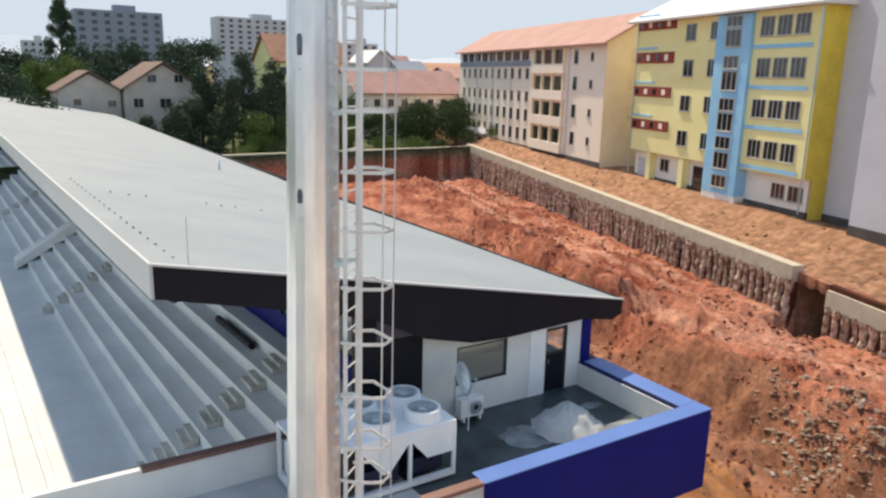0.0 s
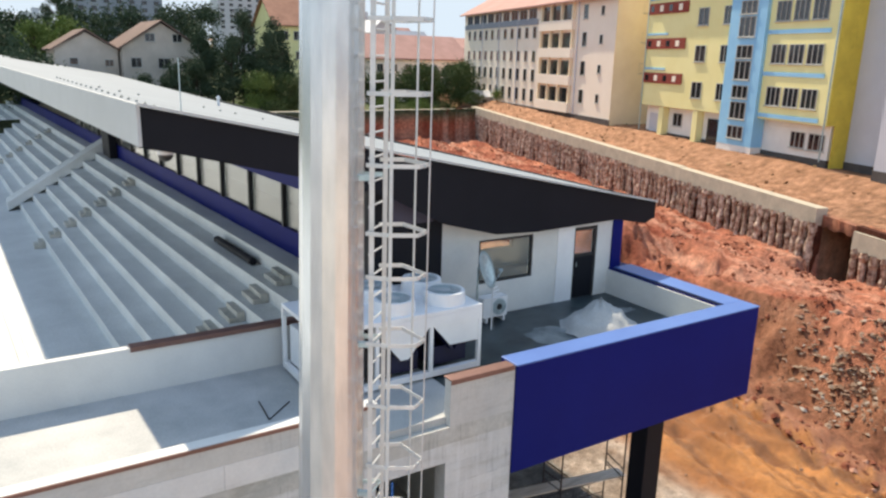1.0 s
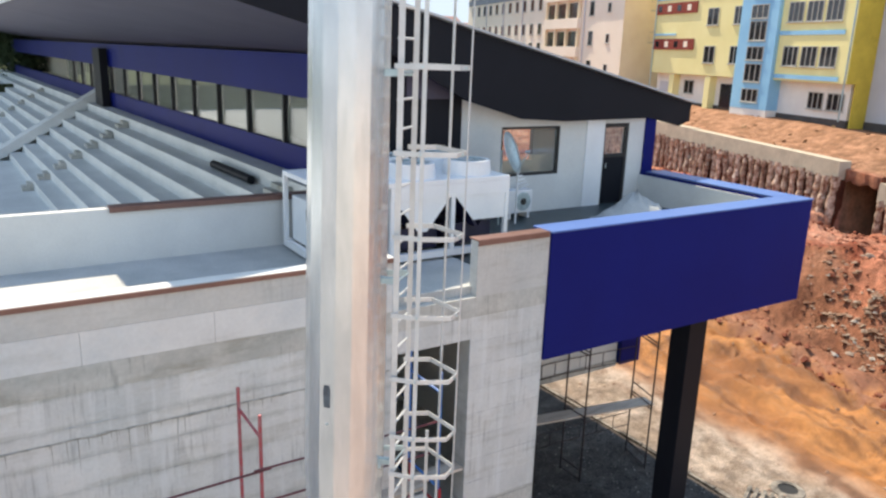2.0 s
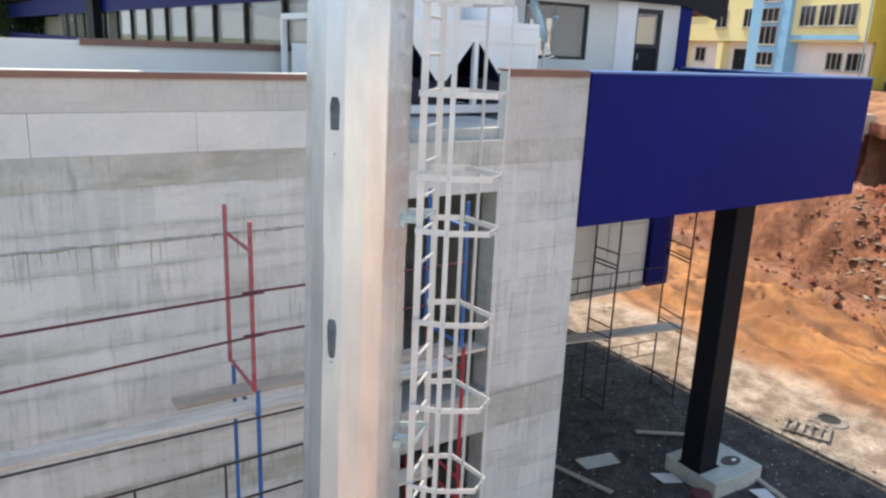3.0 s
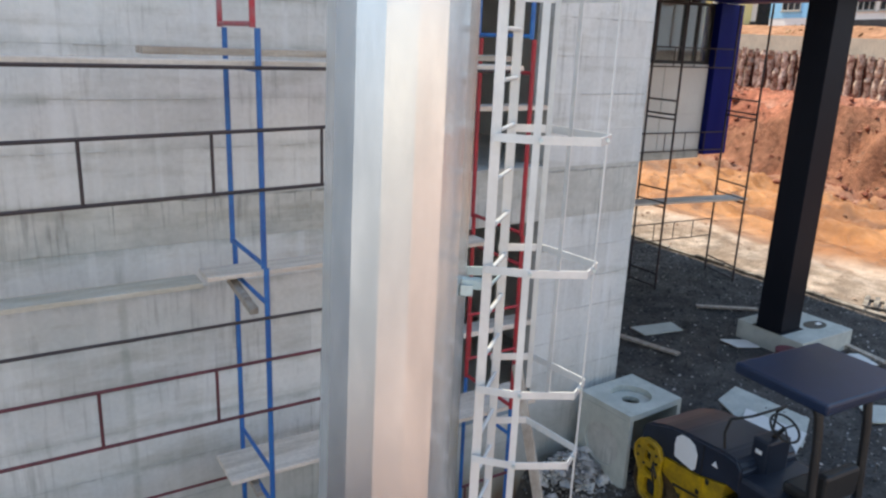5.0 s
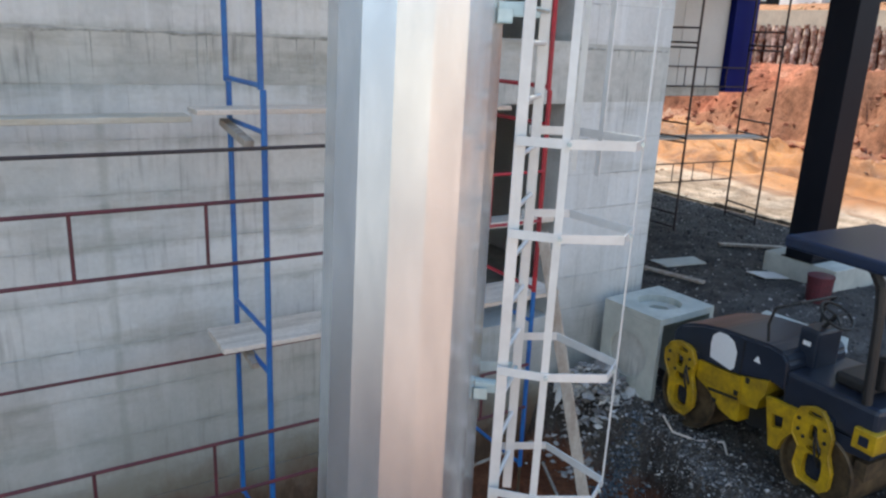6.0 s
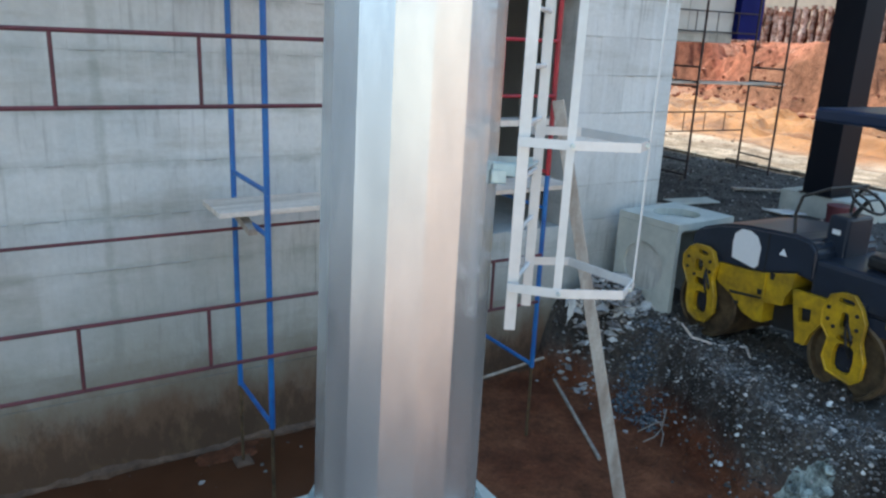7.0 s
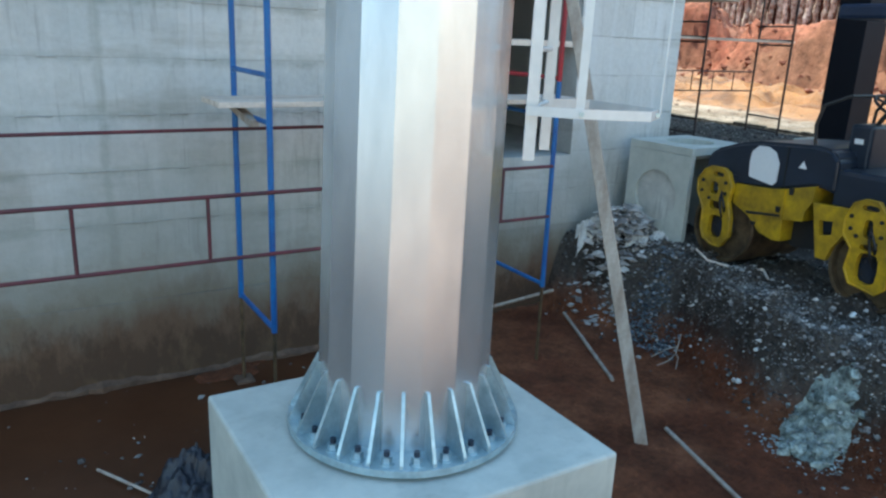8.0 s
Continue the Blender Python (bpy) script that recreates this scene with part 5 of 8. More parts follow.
# ---- machine, box and loose things on the ground ----
def pierced_plate(bm, outer, holes, x0, x1):
    """A flat plate seen along x, its outline and holes given in y and z."""
    edges = []
    for loop in [outer] + holes:
        vs = [bm.verts.new((x0, p[0], p[1])) for p in loop]
        edges += [bm.edges.new((vs[k], vs[(k + 1) % len(vs)])) for k in range(len(vs))]
    faces = [g for g in bmesh.ops.triangle_fill(bm, use_beauty=True, use_dissolve=False, edges=edges)["geom"] if isinstance(g, bmesh.types.BMFace)]
    ext = bmesh.ops.extrude_face_region(bm, geom=faces)["geom"]
    for v in ext:
        if isinstance(v, bmesh.types.BMVert):
            v.co.x += x1 - x0
    bmesh.ops.recalc_face_normals(bm, faces=bm.faces)


def oblong(cy, cz, hy, hz, n=12):
    return [(cy + hy * math.copysign(abs(math.cos(2 * math.pi * k / n)) ** 0.6, math.cos(2 * math.pi * k / n)), cz + hz * math.copysign(abs(math.sin(2 * math.pi * k / n)) ** 0.6, math.sin(2 * math.pi * k / n))) for k in range(n)]


def road_roller():
    r = thing("road_roller", (-0.45, -2.55, -1.47), "yellow and blue-grey tandem road roller parked on rubble", "road roller")
    y0, xa, xb = -1.63, -0.87, 0.20

    def along(pts):
        """Side outlines run back from the front axle: distance and height to y and z."""
        return [(y0 - p, z) for p, z in pts]

    def side_prism(name, pts, x0, x1, mat, parent, label="", bevel=0.0):
        bm = bmesh.new()
        prism(bm, along(pts), x0, x1, "x")
        if bevel:
            bmesh.ops.bevel(bm, geom=list(bm.edges), offset=bevel, segments=3, affect="EDGES")
        return part(name, bm, mat, parent, label)
    for ac, front in ((0.08, True), (1.88, False)):
        yc, zc = y0 - ac, -1.06
        # drum: rolled shell with a sunk end
        bm = bmesh.new()
        n = 44
        prof = [(0.0, xa + 0.09), (0.37, xa + 0.09), (0.385, xa + 0.03), (0.415, xa + 0.025), (0.43, xa + 0.045), (0.43, xb - 0.045), (0.415, xb - 0.025), (0.385, xb - 0.03), (0.37, xb - 0.09), (0.0, xb - 0.09)]
        rings = [[bm.verts.new((x, yc + rad * math.cos(2 * math.pi * k / n), zc + rad * math.sin(2 * math.pi * k / n))) for k in range(n)] if rad else [bm.verts.new((x, yc, zc))] for rad, x in prof]
        for p, q in zip(rings, rings[1:]):
            for k in range(n):
                j = (k + 1) % n
                bm.faces.new([p[0], q[k], q[j]] if len(p) == 1 else [p[k], q[0], p[j]] if len(q) == 1 else [p[k], q[k], q[j], p[j]])
        bmesh.ops.recalc_face_normals(bm, faces=bm.faces)
        drum = part("drum", bm, "rubber", r, "rusty steel drum")
        bm = bmesh.new()
        rod(bm, (xa + 0.02, yc, zc), (xa + 0.10, yc, zc), 0.13, 20)
        for k in range(6):
            t = 2 * math.pi * k / 6
            rod(bm, (xa + 0.005, yc + 0.09 * math.cos(t), zc + 0.09 * math.sin(t)), (xa + 0.025, yc + 0.09 * math.cos(t), zc + 0.09 * math.sin(t)), 0.016, 6)
        part("drum_hub", bm, "slate", drum)
        if front:
            outer = [(-0.27, -0.70), (-0.28, -0.56), (-0.20, -0.44), (-0.10, -0.385), (0.05, -0.38), (0.14, -0.42), (0.215, -0.57), (0.19, -0.75), (0.25, -0.93), (0.26, -1.14), (0.16, -1.28), (0.03, -1.285), (-0.09, -1.23), (-0.145, -1.12), (-0.155, -0.90), (-0.22, -0.78)]
            holes = [(0.06, -1.06, 0.105, 0.135), (-0.03, -0.625, 0.06, 0.075), (0.01, -0.46, 0.075, 0.028), (0.02, -0.82, 0.085, 0.05)]
            bolts = ((-0.20, -0.56), (-0.20, -0.68), (0.13, -0.54), (0.14, -0.66), (-0.08, -0.75), (0.09, -0.72))
        else:
            outer = [(1.60, -0.60), (1.67, -0.435), (1.79, -0.38), (1.90, -0.38), (1.99, -0.48), (2.06, -0.62), (2.05, -0.82), (2.115, -1.0), (2.11, -1.18), (2.03, -1.25), (1.76, -1.21), (1.69, -1.08), (1.715, -0.87), (1.61, -0.75)]
            holes = [(1.905, -1.03, 0.11, 0.155), (1.85, -0.65, 0.045, 0.09), (1.84, -0.455, 0.085, 0.028), (1.89, -0.83, 0.09, 0.03)]
            bolts = ((1.67, -0.56), (1.68, -0.68), (1.75, -0.74), (1.97, -0.56), (1.99, -0.70), (1.95, -0.78))
        for x0, x1 in ((xa - 0.06, xa + 0.0), (xb, xb + 0.06)):
            bm = bmesh.new()
            pierced_plate(bm, along(outer), [oblong(y0 - h[0], *h[1:]) for h in holes], x0, x1)
            yoke = part("yoke", bm, "yellow", r, "chipped yellow drum yoke")
            xo = x0 if x0 < 0 else x1
            for p, z in bolts:
                bm = bmesh.new()
                rod(bm, (xo - 0.012, y0 - p, z), (xo + 0.012, y0 - p, z), 0.021, 8)
                part("bolt", bm, "black", yoke)
            bm = bmesh.new()
            lip = [(y0 - p, z) for p, z in outer]
            for p, q in zip(lip, lip[1:] + lip[:1]):
                rod(bm, (xo, *p), (xo, *q), 0.012, 6)
            part("edge_bead", bm, "yellow", yoke)
            side_prism("yoke_arm", [(ac - 0.15, -0.44), (ac + 0.12, -0.44), (ac + 0.12, -0.62), (ac - 0.15, -0.62)], *((xa + 0.002, xa + 0.14) if x0 < 0 else (xb - 0.14, xb - 0.002)), "slate", r)
        for dy, dz in ((0.05, -0.02), (0.09, 0.05)):
            bm = bmesh.new()
            pts = [(xa - 0.02, yc + 0.02, -0.62), (xa - 0.085, yc - dy * 0.3, -0.72 + dz), (xa - 0.085, yc - dy, -0.86 + dz), (xa - 0.01, yc - 0.06, -1.0 + dz)]
            for p, q in zip(pts, pts[1:]):
                rod(bm, p, q, 0.013, 6)
            part("hose", bm, "black", r)
    chassis = side_prism("front_frame", [(0.2, -0.53), (0.61, -0.505), (0.80, -0.48), (1.19, -0.375), (1.18, -0.54), (1.12, -0.645), (1.10, -0.76), (0.87, -0.80), (0.88, -1.03), (0.78, -1.045), (0.60, -1.0), (0.43, -0.85), (0.2, -0.75)][::-1], xa + 0.01, xb - 0.01, "yellow", r, "scuffed yellow steel front frame")
    side_prism("edge_rib", [(0.83, -0.47), (0.855, -0.465), (0.875, -0.80), (0.85, -0.80)][::-1], xa - 0.012, xa + 0.009, "yellow", chassis)
    side_prism("edge_rib", [(0.40, -0.80), (0.87, -0.745), (0.87, -0.765), (0.42, -0.83)][::-1], xa - 0.006, xa + 0.009, "black", chassis)
    # black pieces on the plate stand for the dark of its slots
    for p, z, h in ((0.93, -0.48, 0.035), (0.80, -0.70, 0.03), (0.52, -0.92, 0.02)):
        side_prism("slot", [(p - 0.03, z + h), (p + 0.03, z + h), (p + 0.02, z - h), (p - 0.02, z - h)], xa - 0.002, xa + 0.012, "black", chassis)
    bm = bmesh.new()
    pierced_plate(bm, along([(1.22, -0.53), (1.62, -0.515), (1.60, -0.78), (1.50, -0.93), (1.456, -1.075), (1.345, -1.075)]), [along([(1.32, -0.69), (1.47, -0.67), (1.475, -0.81), (1.35, -0.84)])], xa - 0.03, xa + 0.03)
    part("rear_bracket", bm, "yellow", r, "yellow steel rear bracket with a square hole")
    side_prism("rear_frame", [(1.24, -0.56), (2.4, -0.56), (2.4, -0.70), (1.5, -0.80), (1.24, -0.80)], xa + 0.05, xb - 0.05, "slate", r)
    side_prism("underframe", [(0.7, -0.80), (1.35, -0.62), (1.35, -1.05), (0.9, -1.10), (0.7, -1.0)], xa + 0.2, xb - 0.2, "black", r)
    hood = side_prism("engine_hood", [(-0.27, -0.52), (-0.27, -0.30), (-0.16, -0.19), (0.15, -0.08), (0.45, -0.02), (1.1, 0.03), (1.29, 0.01), (1.38, -0.08), (1.40, -0.42), (1.19, -0.38), (0.80, -0.485), (0.2, -0.55)], xa + 0.02, xb - 0.02, "slate", r, "dusty blue-grey engine hood", 0.035)
    side_prism("sticker", [(0.345, -0.25), (0.36, -0.14), (0.44, -0.07), (0.56, -0.065), (0.66, -0.11), (0.72, -0.22), (0.715, -0.42), (0.67, -0.465), (0.36, -0.42)], xa + 0.010, xa + 0.024, "white_metal", hood, "blank white panel")
    side_prism("warning_sign", [(0.955, -0.225), (1.045, -0.225), (1.0, -0.15)], xa + 0.012, xa + 0.024, "white_metal", hood, "small white warning triangle")
    side_prism("hood_gap", [(0.80, -0.03), (0.815, -0.03), (0.815, -0.47), (0.80, -0.47)], xa + 0.012, xa + 0.0225, "black", hood)
    slab("rear_body", xa + 0.03, xb - 0.03, -4.05, -2.99, -0.56, -0.16, "slate", r, "blue-grey rear body", 0.05)
    slab("console", xa + 0.33, xb - 0.33, -3.10, -2.86, -0.45, 0.26, "slate", r, "operator console", 0.03)
    slab("gauge_plate", xa + 0.322, xa + 0.331, -3.02, -2.93, 0.07, 0.12, "white_metal", r, "small white plate")
    bumper = slab("rear_bumper", xa - 0.03, xb + 0.03, -4.10, -3.86, -0.60, -0.38, "yellow", r, bevel=0.012)
    slab("tail_plate", xa - 0.036, xa - 0.031, -4.03, -3.93, -0.54, -0.44, "slate", bumper)
    slab("scraper", xa + 0.05, xb - 0.05, -4.02, -3.9, -0.95, -0.75, "rubber", r)
    bm = bmesh.new()
    c = Vector((-0.34, -3.12, 0.44))
    n = 20
    q = Vector((0, -0.55, 0.83)).to_track_quat("Z", "Y")
    for i in range(n):
        p0, p1 = [c + q @ Vector((0.19 * math.cos(2 * math.pi * j / n), 0.19 * math.sin(2 * math.pi * j / n), 0)) for j in (i, i + 1)]
        rod(bm, p0, p1, 0.016, 6)
    for j in range(3):
        rod(bm, c, c + q @ Vector((0.19 * math.cos(2.1 * j), 0.19 * math.sin(2.1 * j), 0)), 0.012, 6)
    rod(bm, c, c + Vector((0, 0.2, -0.3)), 0.025, 8)
    part("steering_wheel", bm, "black", r)
    bm = bmesh.new()
    loop = [(xa + 0.12, -2.66, -0.02), (xa + 0.12, -2.62, 0.22), (xa + 0.14, -2.66, 0.42), (xa + 0.25, -2.86, 0.53), (xb - 0.2, -2.86, 0.53), (xb - 0.12, -2.70, 0.36), (xb - 0.12, -2.68, -0.02)]
    for p, q2 in zip(loop, loop[1:]):
        rod(bm, p, q2, 0.017, 8)
    part("guard_rail", bm, "black", r)
    bm = bmesh.new()
    box(bm, -0.64, -0.04, -3.80, -3.40, -0.16, -0.02, 0.04)
    box(bm, -0.64, -0.04, -3.92, -3.78, -0.06, 0.30, 0.04)
    part("seat", bm, "black", r)
    for x in (xa + 0.10, xb - 0.10):
        bm = bmesh.new()
        pts = [(x, y0 - p, z) for p, z in ((2.26, -0.5), (2.22, 0.0), (2.17, 0.75), (2.13, 1.02), (2.04, 1.16), (1.92, 1.22), (1.70, 1.245))]
        for p, q2 in zip(pts, pts[1:]):
            rod(bm, p, q2, 0.05, 10)
            bmesh.ops.create_icosphere(bm, subdivisions=1, radius=0.05, matrix=Matrix.Translation(q2))
        part("roof_post", bm, "black", r, "bent black tube post")
    bm = bmesh.new()
    box(bm, -1.16, 0.30, -4.08, -2.92, 1.24, 1.37, 0.03)
    part("canopy", bm, "navy_paint", r, "flat navy sun canopy")
    # the machine stands slightly askew
    pivot = Vector((-0.93, y0, 0))
    turn = Matrix.Rotation(-0.0546, 3, "Z")
    r.location = pivot + turn @ (r.location - pivot)
    r.rotation_euler = (0, 0, -0.0546)
    return r


road_roller()


def ring_plate(bm, cx, cy, hx, hy, r, axis, a, b, n=24):
    """A square plate with a round hole, its thickness along axis from a to b."""
    def put(u, v, w):
        return {"z": (u, v, w), "x": (w, u, v)}[axis]
    inner, outer = [], []
    for k in range(n):
        t = 2 * math.pi * k / n
        c, s = math.cos(t), math.sin(t)
        m = 1 / max(abs(c), abs(s))
        inner.append((cx + r * c, cy + r * s))
        outer.append((cx + hx * c * m, cy + hy * s * m))
    vi = [[bm.verts.new(put(*p, w)) for p in inner] for w in (a, b)]
    vo = [[bm.verts.new(put(*p, w)) for p in outer] for w in (a, b)]
    for k in range(n):
        j = (k + 1) % n
        bm.faces.new((vo[1][k], vo[1][j], vi[1][j], vi[1][k]))
        bm.faces.new((vo[0][j], vo[0][k], vi[0][k], vi[0][j]))
        bm.faces.new((vi[0][k], vi[1][k], vi[1][j], vi[0][j]))
        bm.faces.new((vo[0][j], vo[1][j], vo[1][k], vo[0][k]))
    bmesh.ops.recalc_face_normals(bm, faces=bm.faces)


def manhole_box():
    m = thing("manhole_box", (-0.35, -0.68, -1.42), "precast concrete manhole box with round holes and an open side", "manhole")
    x0, x1, y0, y1, z0, z1 = -0.92, 0.2, -1.16, -0.2, -1.45, -0.24
    bm = bmesh.new()
    ring_plate(bm, -0.36, -0.68, 0.56, 0.48, 0.30, "z", z1 - 0.09, z1)
    part("top_plate", bm, "concrete", m)
    bm = bmesh.new()
    ring_plate(bm, -0.36, -0.68, 0.36, 0.36, 0.13, "z", z1 - 0.16, z1 - 0.095)
    part("cover_ring", bm, "concrete", m)
    bm = bmesh.new()
    ring_plate(bm, -0.68, -0.89, 0.48, 0.555, 0.32, "x", x0, x0 + 0.07)
    part("side_plate", bm, "concrete", m)
    slab("knockout_panel", x0 + 0.04, x0 + 0.075, y0 + 0.1, y1 - 0.1, -1.3, -0.45, "beam", m)
    slab("side_plate", x1 - 0.08, x1, y0, y1, z0, z1 - 0.092, "concrete", m)
    slab("back_plate", x0 + 0.08, x1 - 0.08, y1 - 0.08, y1, z0, z1 - 0.092, "concrete", m)
    m.rotation_euler = (0, 0, 0.06)


manhole_box()


def sheet(name, pts, z, mat, label, category="board", t=0.02):
    bm = bmesh.new()
    prism(bm, pts, z, z + t, "z")
    return tagged(part(name, bm, mat), label, category, "loose boards")


sheet("board_sheet", [(2.81, -0.22), (2.09, -0.42), (1.74, -1.19), (1.95, -2.1), (2.9, -1.6)], -1.05, "concrete", "pale sheet of board lying on gravel")
sheet("board_sheet", [(2.2, -0.9), (1.45, -1.3), (1.6, -2.2), (2.35, -1.9)], -1.02, "plaster", "white sheet of board lying on gravel")
sheet("board_sheet", [(3.18, 2.73), (4.23, 2.54), (4.10, 2.09), (3.14, 2.26)], -1.04, "concrete", "pale sheet of board lying on gravel")
sheet("board_sheet", [(4.38, 1.36), (4.85, 1.1), (4.79, 0.71), (4.36, 0.92)], -1.03, "plaster", "white offcut of board lying on gravel")
sheet("board_sheet", [(5.94, -0.27), (6.35, -0.45), (6.15, -0.95), (5.85, -0.75)], -1.03, "plaster", "white offcut of board lying on gravel")
sheet("board_sheet", [(4.1, -1.7), (4.7, -2.1), (4.4, -2.6), (3.7, -2.2)], -1.03, "concrete", "pale sheet of board lying on gravel")
for a, b in (((2.5, 2.75, -1.0), (2.95, 1.2, -1.0)), ((5.6, 3.0, -1.02), (6.75, 2.2, -1.02)), ((6.6, 0.3, -1.0), (6.3, -1.0, -0.98))):
    bm = bmesh.new()
    bar(bm, a, b, 0.14, 0.04)
    tagged(part("timber_batten", bm, "timber"), "loose timber batten lying on gravel", "timber", "loose timber")


def red_drum():
    cx, cy, cz = 4.25, -0.22, -0.98
    d = thing("red_bucket", (cx, cy, cz - 0.1), "dark red round bucket beside the column pad", "bucket")
    bm = bmesh.new()
    rod(bm, (cx, cy, cz - 0.1), (cx, cy, cz + 0.34), 0.20, 20, 0.22)
    part("body", bm, "scaf_maroon", d)
    bm = bmesh.new()
    rod(bm, (cx, cy, cz + 0.335), (cx, cy, cz + 0.37), 0.228, 20)
    part("rim", bm, "scaf_maroon", d)


red_drum()


def manhole_ring():
    m = thing("manhole_cover_ring", (11.1, 0.85, -1.1), "pale concrete manhole ring with a dark hole in the track", "manhole")
    bm = bmesh.new()
    n = 28
    prof = [(0.60, -1.2), (0.50, -1.03), (0.30, -1.01), (0.30, -1.3)]
    rings = [[bm.verts.new((11.1 + r * math.cos(2 * math.pi * k / n), 0.85 + r * math.sin(2 * math.pi * k / n), z)) for k in range(n)] for r, z in prof]
    for a, b in zip(rings, rings[1:]):
        for k in range(n):
            bm.faces.new((a[k], a[(k + 1) % n], b[(k + 1) % n], b[k]))
    part("ring", bm, "kerb", m)
    # the shade down the hole is painted as a black disc
    bm = bmesh.new()
    rod(bm, (11.1, 0.85, -1.06), (11.1, 0.85, -1.04), 0.30, 24)
    part("hole", bm, "black", m)


manhole_ring()


def pallet():
    p = thing("pallet", (9.7, 0.6, -1.08), "grey slatted wooden pallet lying beside the kerb", "pallet")
    for k in range(6):
        bm = bmesh.new()
        o = Vector((9.35 + 0.09 * k, 1.15 - 0.2 * k, -1.0))
        bar(bm, o, o + Vector((0.85, 0.38, 0)), 0.11, 0.025)
        part("slat", bm, "kerb", p)
    for u in (0.1, 0.75):
        bm = bmesh.new()
        o = Vector((9.35 + 0.85 * u, 1.15 + 0.38 * u, -1.055))
        bar(bm, o, o + Vector((0.48, -1.02, 0)), 0.08, 0.08)
        part("bearer", bm, "kerb", p)


pallet()

# standing water in the hollow
bm = bmesh.new()
shore = []
for i in range(96):
    a = 2 * math.pi * i / 96
    e = 1 + 0.10 * noise.noise(Vector((math.cos(a) * 2.2, math.sin(a) * 2.2, 4.0)))
    shore.append(bm.verts.new((-7.0 + 6.2 * e * math.cos(a), min(-0.08, -3.0 + 4.0 * e * math.sin(a)), -2.462)))
bm.faces.new(shore)
water_mat = material("muddy_water", (0.066, 0.025, 0.012), (0.092, 0.037, 0.018), 0.30, size=0.9, bump=0.06, fine=5, mix=0.3, spec=0.22)
setting(part("muddy_water", bm, water_mat), "still brown puddle water round the mast foot", "water")
for a, b, r in (((-1.98, -0.38, -2.40), (-2.78, -2.15, -2.42), 0.022), ((-3.04, -3.12, -2.42), (-3.4, -4.3, -2.42), 0.02), ((-7.6, -1.5, -2.43), (-7.0, -2.5, -2.43), 0.012), ((-3.21, -0.36, -2.19), (-2.1, -0.30, -2.13), 0.02)):
    bm = bmesh.new()
    rod(bm, a, b, r, 7)
    tagged(part("stick", bm, "timber"), "thin grey pole lying in the mud", "pole", "loose poles")
for x, y in ((-6.12, -1.39), (-6.12, -0.42), (-3.19, -1.39), (-3.19, -0.42)):
    j = thing("base_jack", (x, y, -2.47), "rusty screw jack under a scaffold post", "scaffold foot", "scaffold feet")
    slab("foot_plate", x - 0.09, x + 0.09, y - 0.09, y + 0.09, -2.50, -2.435, "crust", j, bevel=0.01)
    bm = bmesh.new()
    rod(bm, (x, y, -2.44), (x, y, -1.58), 0.018, 8)
    part("screw", bm, "rubber", j)


